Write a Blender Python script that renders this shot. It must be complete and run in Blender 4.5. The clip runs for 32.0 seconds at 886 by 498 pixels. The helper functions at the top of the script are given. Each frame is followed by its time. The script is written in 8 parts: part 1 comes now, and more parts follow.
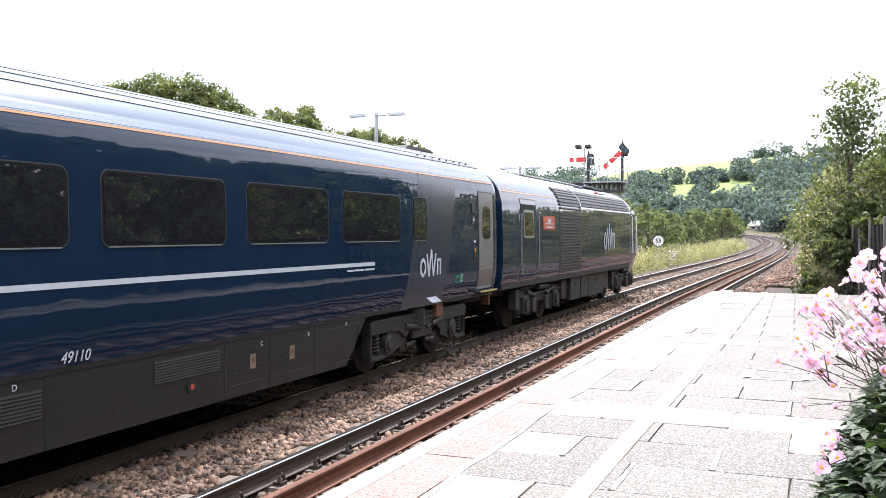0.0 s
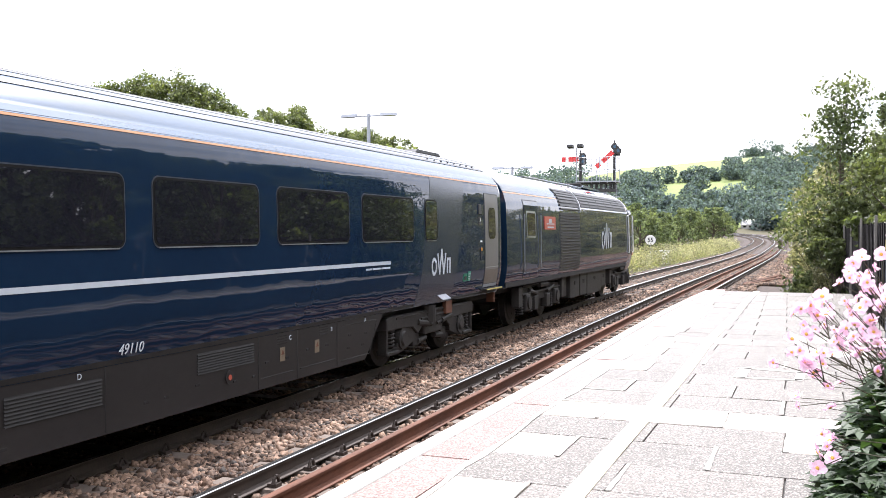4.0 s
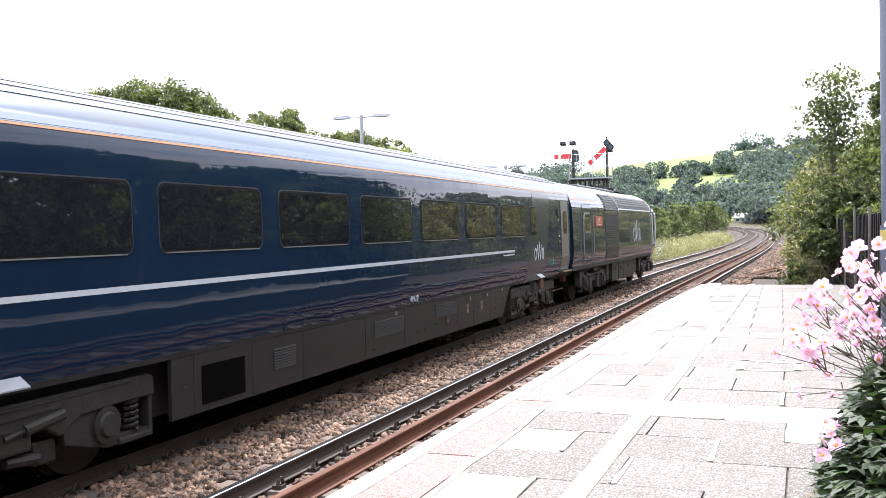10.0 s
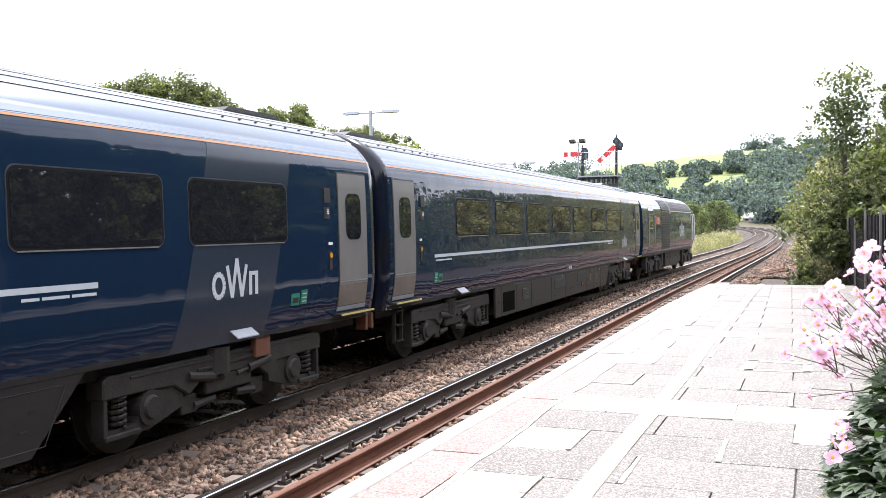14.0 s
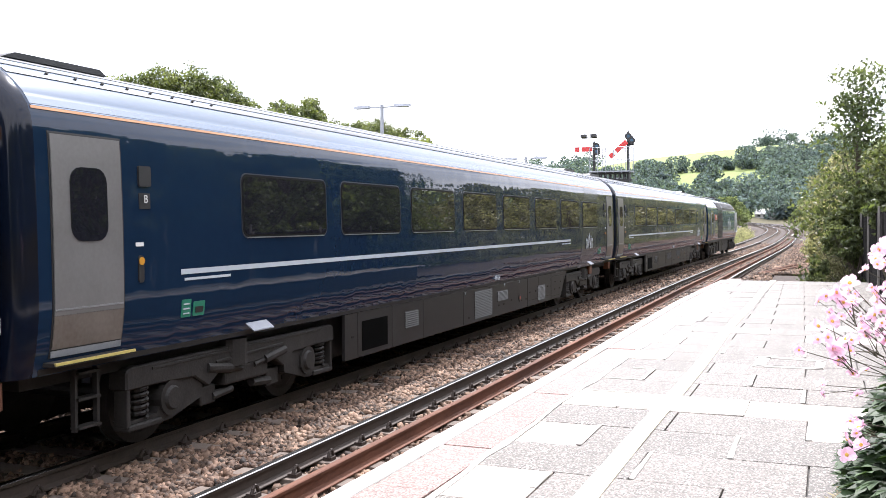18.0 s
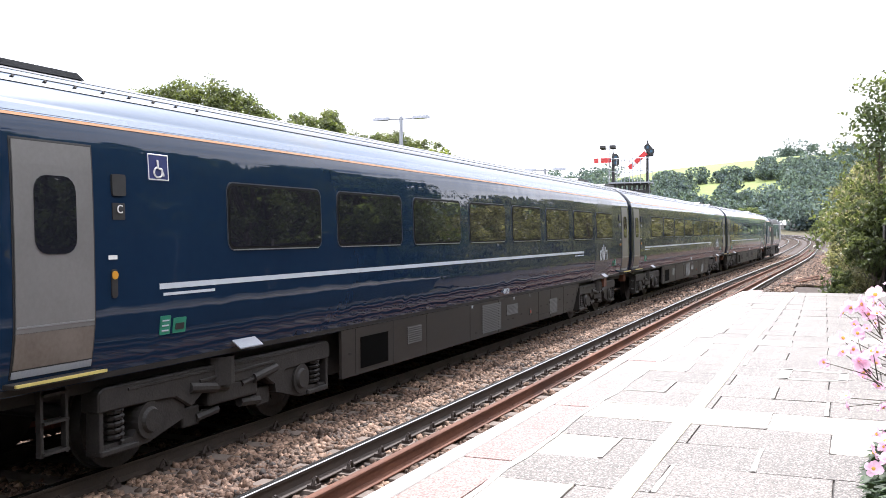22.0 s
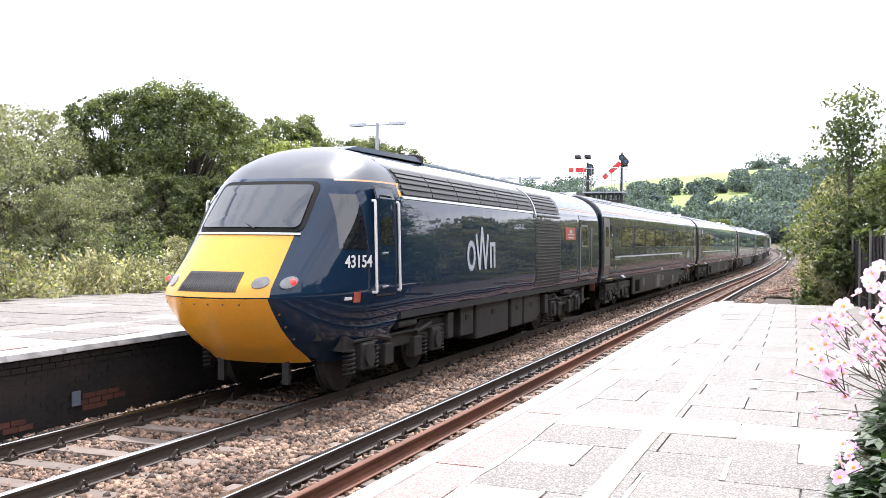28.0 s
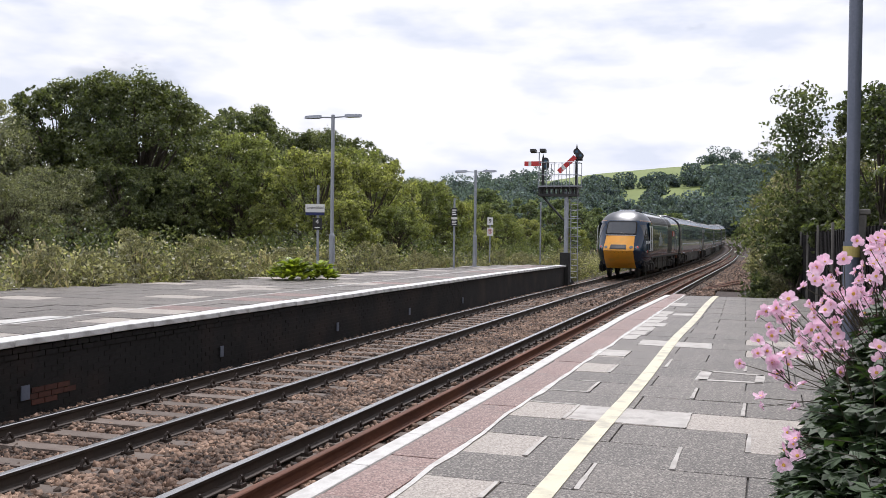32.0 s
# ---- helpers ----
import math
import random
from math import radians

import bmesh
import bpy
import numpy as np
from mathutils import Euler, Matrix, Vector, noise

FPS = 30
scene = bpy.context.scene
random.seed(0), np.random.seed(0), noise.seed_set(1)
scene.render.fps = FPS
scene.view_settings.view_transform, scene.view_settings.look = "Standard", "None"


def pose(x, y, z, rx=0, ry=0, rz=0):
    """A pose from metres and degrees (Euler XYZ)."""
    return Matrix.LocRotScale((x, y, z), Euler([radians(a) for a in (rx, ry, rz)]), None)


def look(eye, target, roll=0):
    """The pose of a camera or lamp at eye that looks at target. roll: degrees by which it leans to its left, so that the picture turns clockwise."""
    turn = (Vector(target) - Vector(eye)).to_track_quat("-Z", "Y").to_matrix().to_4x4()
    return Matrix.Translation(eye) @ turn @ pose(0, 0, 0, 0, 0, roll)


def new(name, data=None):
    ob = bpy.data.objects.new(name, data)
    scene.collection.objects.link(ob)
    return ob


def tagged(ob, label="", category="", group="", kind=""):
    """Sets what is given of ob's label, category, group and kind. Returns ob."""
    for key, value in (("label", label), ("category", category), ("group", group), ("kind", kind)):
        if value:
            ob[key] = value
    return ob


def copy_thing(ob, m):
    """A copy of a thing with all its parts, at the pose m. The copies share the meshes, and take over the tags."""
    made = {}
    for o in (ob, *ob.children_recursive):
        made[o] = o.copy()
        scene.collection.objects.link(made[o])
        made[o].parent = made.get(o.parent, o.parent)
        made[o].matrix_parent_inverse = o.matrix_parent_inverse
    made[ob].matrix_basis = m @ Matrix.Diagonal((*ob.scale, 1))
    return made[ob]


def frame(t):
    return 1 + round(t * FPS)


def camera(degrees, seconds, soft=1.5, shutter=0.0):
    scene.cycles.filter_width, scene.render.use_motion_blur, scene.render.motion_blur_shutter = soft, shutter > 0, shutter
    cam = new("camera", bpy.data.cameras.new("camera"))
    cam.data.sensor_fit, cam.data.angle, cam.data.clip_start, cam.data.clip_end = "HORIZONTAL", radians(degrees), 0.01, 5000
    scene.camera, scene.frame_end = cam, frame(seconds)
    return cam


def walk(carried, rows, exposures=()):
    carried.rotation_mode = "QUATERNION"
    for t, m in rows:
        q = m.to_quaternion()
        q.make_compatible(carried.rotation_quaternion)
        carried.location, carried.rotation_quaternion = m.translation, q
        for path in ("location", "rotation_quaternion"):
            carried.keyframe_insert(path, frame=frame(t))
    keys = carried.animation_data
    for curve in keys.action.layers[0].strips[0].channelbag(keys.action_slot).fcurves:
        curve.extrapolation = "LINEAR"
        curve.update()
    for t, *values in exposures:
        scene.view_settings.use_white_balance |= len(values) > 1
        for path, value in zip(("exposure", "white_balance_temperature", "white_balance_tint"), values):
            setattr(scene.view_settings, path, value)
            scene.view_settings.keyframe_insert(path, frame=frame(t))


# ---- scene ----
# ---- the camera, held in the hand on the near platform ----
cam = camera(50.4, 32.0, soft=0.7)
# seconds, place, then turn to the left, tilt up and roll in degrees
PATH = [
    (0, 0.055, 0.044, 2.116, 21.91, -1.07, 0.24),
    (0.5, 0.048, 0.058, 2.115, 21.70, -1.01, 0.18),
    (1, 0.047, 0.046, 2.118, 21.64, -1.03, 0.23),
    (1.5, 0.042, 0.036, 2.122, 21.69, -1.01, 0.27),
    (2, 0.039, 0.037, 2.123, 21.78, -1.00, 0.36),
    (2.5, 0.041, 0.052, 2.119, 21.82, -0.99, 0.34),
    (3, 0.039, 0.042, 2.120, 21.75, -0.94, 0.21),
    (3.5, 0.042, 0.037, 2.125, 21.62, -1.01, 0.08),
    (5.5, 0.043, 0.034, 2.126, 20.74, -1.26, 0.27),
    (6, 0.039, 0.028, 2.124, 20.59, -1.35, 0.19),
    (6.5, 0.043, 0.029, 2.124, 20.52, -1.39, -0.01),
    (7, 0.024, 0.010, 2.125, 20.57, -1.31, -0.24),
    (7.5, 0.012, 0.002, 2.124, 20.61, -1.24, -0.52),
    (8, 0.011, -0.002, 2.129, 20.72, -1.23, -0.94),
    (8.5, 0.016, -0.009, 2.126, 20.80, -1.20, -1.17),
    (9, 0.023, -0.008, 2.124, 20.92, -1.14, -1.32),
    (9.5, 0.018, -0.018, 2.118, 20.99, -1.12, -1.22),
    (10, 0.019, -0.025, 2.124, 21.07, -1.10, -1.15),
    (10.5, 0.016, -0.007, 2.118, 21.17, -1.04, -0.94),
    (11, 0.019, -0.003, 2.117, 21.27, -1.00, -0.87),
    (11.5, 0.013, 0.001, 2.117, 21.34, -1.02, -0.70),
    (12, 0.013, 0.018, 2.116, 21.41, -1.06, -0.64),
    (12.5, 0.012, 0.004, 2.120, 21.46, -1.07, -0.64),
    (13, 0.010, 0.024, 2.115, 21.51, -1.13, -0.61),
    (13.5, 0.010, 0.019, 2.116, 21.55, -1.22, -0.63),
    (14, 0.009, 0.006, 2.120, 21.57, -1.29, -0.59),
    (14.5, 0.008, 0.017, 2.111, 21.60, -1.45, -0.55),
    (16.5, 0.001, 0.019, 2.112, 22.03, -1.83, -0.59),
    (17, 0.001, 0.008, 2.116, 22.10, -1.80, -0.51),
    (17.5, -0.002, 0.007, 2.116, 22.19, -1.72, -0.38),
    (18, -0.002, 0.017, 2.116, 22.21, -1.61, -0.30),
    (18.5, -0.003, 0.020, 2.116, 22.14, -1.51, -0.22),
    (19, 0.001, -0.008, 2.120, 22.15, -1.35, -0.26),
    (19.5, -0.005, 0.008, 2.116, 22.29, -1.25, -0.28),
    (20, -0.004, -0.007, 2.117, 22.41, -1.17, -0.33),
    (20.5, -0.007, -0.002, 2.116, 22.56, -1.12, -0.38),
    (21, -0.018, 0.007, 2.113, 22.72, -1.03, -0.30),
    (21.5, -0.015, 0.021, 2.114, 22.99, -0.96, -0.35),
    (22, -0.012, 0.018, 2.115, 23.34, -0.91, -0.33),
    (22.5, -0.016, 0.025, 2.114, 23.60, -0.87, -0.32),
    (23, -0.011, 0.016, 2.116, 23.73, -0.80, -0.32),
    (23.5, -0.009, 0.005, 2.119, 23.82, -0.61, -0.38),
    (24, -0.008, 0.012, 2.119, 23.81, -0.47, -0.36),
    (24.5, -0.008, 0.025, 2.115, 23.75, -0.31, -0.19),
    (25, -0.001, 0.015, 2.119, 23.63, -0.15, -0.16),
    (25.5, -0.004, 0.020, 2.111, 23.33, -0.10, -0.10),
    (27.5, -0.004, -0.000, 2.114, 21.97, -0.29, 0.36),
    (28, -0.010, -0.003, 2.114, 21.77, -0.49, 0.52),
    (28.5, -0.008, -0.001, 2.111, 21.70, -0.61, 0.58),
    (29, -0.009, 0.007, 2.115, 21.69, -0.76, 0.62),
    (29.5, -0.003, 0.003, 2.109, 21.63, -0.76, 0.61),
    (30, -0.001, -0.003, 2.115, 21.18, -0.84, 0.65),
    (30.5, -0.004, -0.001, 2.110, 20.49, -0.85, 0.79),
    (31, 0.000, -0.013, 2.113, 19.83, -0.88, 0.76),
    (31.5, -0.001, -0.030, 2.113, 19.34, -0.94, 0.76),
    (32, 0.001, -0.029, 2.115, 19.08, -0.89, 0.70),
]


def aim(x, y, z, yaw, pitch, roll):
    a, b = radians(yaw), radians(pitch)
    ahead = Vector((-math.sin(a) * math.cos(b), math.cos(a) * math.cos(b), math.sin(b)))
    return look(Vector((x, y, z)), Vector((x, y, z)) + ahead * 2, roll)


EXPOSURES = [(t, e, 6200, 15.5) for t, e in ((0, 0.89), (27.4, 0.89), (28.0, 0.88), (28.6, 0.82), (29.0, 0.73), (29.6, 0.38), (30.2, -0.10), (30.8, -0.42), (32, -0.53))]
walk(cam, [(t, aim(*row)) for t, *row in PATH], EXPOSURES)

# ---- sky and sun ----
SUN = Vector((-0.10, 0.66, 1.0)).normalized()
world = bpy.data.worlds.new("sky")
scene.world = world
world.use_nodes = True
wn = world.node_tree.nodes
wn.clear()
wl = world.node_tree.links
w_out, w_bg, w_sky = wn.new("ShaderNodeOutputWorld"), wn.new("ShaderNodeBackground"), wn.new("ShaderNodeTexSky")
w_sky.sky_type, w_sky.sun_disc = "NISHITA", False
w_sky.sun_elevation, w_sky.sun_rotation = math.asin(SUN.z), math.atan2(SUN.x, SUN.y)
w_sky.air_density, w_sky.dust_density = 1.0, 2.0
w_co, w_map, w_noise, w_ramp, w_mix = (wn.new("ShaderNodeTexCoord"), wn.new("ShaderNodeMapping"), wn.new("ShaderNodeTexNoise"),
                                       wn.new("ShaderNodeValToRGB"), wn.new("ShaderNodeMixRGB"))
w_map.inputs["Scale"].default_value = (2.2, 2.2, 7.0)
w_map.inputs["Location"].default_value = (0.35, 0.1, 0.0)
w_noise.inputs["Scale"].default_value, w_noise.inputs["Detail"].default_value = 1.6, 7.0
w_ramp.color_ramp.elements[0].position, w_ramp.color_ramp.elements[1].position = 0.29, 0.41
w_grey = wn.new("ShaderNodeTexNoise")
w_grey.inputs["Scale"].default_value, w_grey.inputs["Detail"].default_value = 2.6, 5.0
w_cloud = wn.new("ShaderNodeValToRGB")
w_cloud.color_ramp.elements[0].position, w_cloud.color_ramp.elements[0].color = 0.37, (13.4, 14.2, 15.4, 1)
w_cloud.color_ramp.elements[1].position, w_cloud.color_ramp.elements[1].color = 0.50, (17.5, 17.6, 17.8, 1)
wl.new(w_co.outputs["Generated"], w_map.inputs["Vector"])
wl.new(w_map.outputs[0], w_noise.inputs["Vector"])
wl.new(w_map.outputs[0], w_grey.inputs["Vector"])
wl.new(w_noise.outputs["Fac"], w_ramp.inputs[0])
wl.new(w_grey.outputs["Fac"], w_cloud.inputs[0])
wl.new(w_ramp.outputs[0], w_mix.inputs[0])
wl.new(w_sky.outputs[0], w_mix.inputs[1])
wl.new(w_cloud.outputs[0], w_mix.inputs[2])
wl.new(w_mix.outputs[0], w_bg.inputs[0])
w_bg.inputs[1].default_value = 0.085
wl.new(w_bg.outputs[0], w_out.inputs[0])
sun = new("sun", bpy.data.lights.new("sun", "SUN"))
sun.data.energy, sun.data.angle, sun.data.color = 4.2, radians(0.6), (1.0, 0.965, 0.91)
sun.matrix_world = look(SUN * 50, (0, 0, 0))


# ---- materials ----
def mat(name, a, b=None, rough=0.6, metal=0.0, scale=8.0, fine=60.0, bump=0.0, bump_scale=None, spread=(0.35, 0.65), stretch=(1, 1, 1), spec=0.5,
        vary=0.0, coat=0.0, coords="Object", island=False, bump_detail=4, dirt=None, dirt_scale=1.2):
    """A surface with two scales of variation between colours a and b, a bump, and a change from piece to piece."""
    m = bpy.data.materials.new(name)
    m.use_nodes = True
    n, l = m.node_tree.nodes, m.node_tree.links
    p = n["Principled BSDF"]
    p.inputs["Roughness"].default_value, p.inputs["Metallic"].default_value = rough, metal
    p.inputs["Specular IOR Level"].default_value = spec
    p.inputs["Coat Weight"].default_value = coat
    p.inputs["Coat Roughness"].default_value = 0.03
    b = b or tuple(c * 0.8 for c in a)
    co, mp = n.new("ShaderNodeTexCoord"), n.new("ShaderNodeMapping")
    mp.inputs["Scale"].default_value = stretch
    l.new(co.outputs[coords], mp.inputs[0])
    big, small = n.new("ShaderNodeTexNoise"), n.new("ShaderNodeTexNoise")
    big.inputs["Scale"].default_value, big.inputs["Detail"].default_value = scale, 4
    small.inputs["Scale"].default_value, small.inputs["Detail"].default_value = fine, 3
    l.new(mp.outputs[0], big.inputs["Vector"])
    l.new(mp.outputs[0], small.inputs["Vector"])
    add = n.new("ShaderNodeMath")
    add.operation, add.inputs[1].default_value = "MULTIPLY_ADD", 0.6
    l.new(big.outputs["Fac"], add.inputs[0])
    half = n.new("ShaderNodeMath")
    half.operation, half.inputs[1].default_value = "MULTIPLY", 0.4
    l.new(small.outputs["Fac"], half.inputs[0])
    l.new(half.outputs[0], add.inputs[2])
    ramp = n.new("ShaderNodeValToRGB")
    ramp.color_ramp.elements[0].position, ramp.color_ramp.elements[0].color = spread[0], (*a, 1)
    ramp.color_ramp.elements[1].position, ramp.color_ramp.elements[1].color = spread[1], (*b, 1)
    l.new(add.outputs[0], ramp.inputs[0])
    col = ramp.outputs[0]
    if dirt:
        spot, sr, mx = n.new("ShaderNodeTexNoise"), n.new("ShaderNodeValToRGB"), n.new("ShaderNodeMixRGB")
        spot.inputs["Scale"].default_value, spot.inputs["Detail"].default_value = dirt_scale, 6
        l.new(mp.outputs[0], spot.inputs["Vector"])
        sr.color_ramp.elements[0].position, sr.color_ramp.elements[1].position = 0.5, 0.68
        l.new(spot.outputs["Fac"], sr.inputs[0])
        l.new(sr.outputs[0], mx.inputs[0])
        l.new(col, mx.inputs[1])
        mx.inputs[2].default_value = (*dirt, 1)
        col = mx.outputs[0]
    if vary:
        hsv, rnd, rng = n.new("ShaderNodeHueSaturation"), None, n.new("ShaderNodeMapRange")
        if island:
            rnd = n.new("ShaderNodeNewGeometry").outputs["Random Per Island"]
        else:
            rnd = n.new("ShaderNodeObjectInfo").outputs["Random"]
        rng.inputs["To Min"].default_value, rng.inputs["To Max"].default_value = 1 - vary, 1 + vary
        l.new(rnd, rng.inputs["Value"])
        l.new(rng.outputs[0], hsv.inputs["Value"])
        l.new(col, hsv.inputs["Color"])
        col = hsv.outputs[0]
    l.new(col, p.inputs["Base Color"])
    if bump:
        bp = n.new("ShaderNodeBump")
        bp.inputs["Strength"].default_value, bp.inputs["Distance"].default_value = min(1.0, bump), 0.02
        if bump_scale:
            bn = n.new("ShaderNodeTexNoise")
            bn.inputs["Scale"].default_value, bn.inputs["Detail"].default_value = bump_scale, bump_detail
            l.new(mp.outputs[0], bn.inputs["Vector"])
            l.new(bn.outputs["Fac"], bp.inputs["Height"])
        else:
            l.new(add.outputs[0], bp.inputs["Height"])
        l.new(bp.outputs[0], p.inputs["Normal"])
    return m


def leaf_mat(name, a, b, rough=0.42, glow=0.35, warm_to=(1.35, 1.4, 0.6)):
    """Leaves: colour by leaf, gloss on top, light passing through."""
    m = mat(name, a, b, rough=rough, scale=0.35, fine=2.5, vary=0.65, island=True, spec=0.6)
    n, l = m.node_tree.nodes, m.node_tree.links
    p = n["Principled BSDF"]
    tr, mx = n.new("ShaderNodeBsdfTranslucent"), n.new("ShaderNodeMixShader")
    src = p.inputs["Base Color"].links[0].from_socket
    warm = n.new("ShaderNodeMixRGB")
    warm.blend_type, warm.inputs[0].default_value, warm.inputs[2].default_value = "MULTIPLY", 1.0, (*warm_to, 1)
    l.new(src, warm.inputs[1])
    l.new(warm.outputs[0], tr.inputs[0])
    mx.inputs[0].default_value = glow
    l.new(p.outputs[0], mx.inputs[1])
    l.new(tr.outputs[0], mx.inputs[2])
    l.new(mx.outputs[0], n["Material Output"].inputs[0])
    return m


def speckled(name, dark, light, ground_tone, grain, vary, stain=None):
    """Rough concrete with pale and dark chips of aggregate, broad stains, and a change from piece to piece."""
    m = mat(name, ground_tone, tuple(c * 1.22 for c in ground_tone), rough=0.6, scale=1.6, fine=14, vary=vary, dirt=stain or tuple(c * 0.82 for c in ground_tone), dirt_scale=1.7)
    n, l = m.node_tree.nodes, m.node_tree.links
    p = n["Principled BSDF"]
    src = p.inputs["Base Color"].links[0].from_socket
    co = n.new("ShaderNodeTexCoord")
    chips, grey = n.new("ShaderNodeTexVoronoi"), n.new("ShaderNodeRGBToBW")
    chips.inputs["Scale"].default_value = grain
    l.new(co.outputs["Object"], chips.inputs["Vector"])
    l.new(chips.outputs["Color"], grey.inputs[0])
    for tone, lo, hi, amount in ((light, 0.60, 0.82, 0.95), (dark, 0.42, 0.22, 0.75)):
        ramp, mx, cut = n.new("ShaderNodeMapRange"), n.new("ShaderNodeMixRGB"), n.new("ShaderNodeMath")
        ramp.inputs["From Min"].default_value, ramp.inputs["From Max"].default_value = lo, hi
        l.new(grey.outputs[0], ramp.inputs["Value"])
        cut.operation, cut.inputs[1].default_value = "MULTIPLY", amount
        l.new(ramp.outputs[0], cut.inputs[0])
        l.new(cut.outputs[0], mx.inputs[0])
        l.new(src, mx.inputs[1])
        mx.inputs[2].default_value = (*tone, 1)
        src = mx.outputs[0]
    l.new(src, p.inputs["Base Color"])
    bp = n.new("ShaderNodeBump")
    bp.inputs["Strength"].default_value, bp.inputs["Distance"].default_value = 0.2, 0.004
    l.new(grey.outputs[0], bp.inputs["Height"])
    l.new(bp.outputs[0], p.inputs["Normal"])
    return m


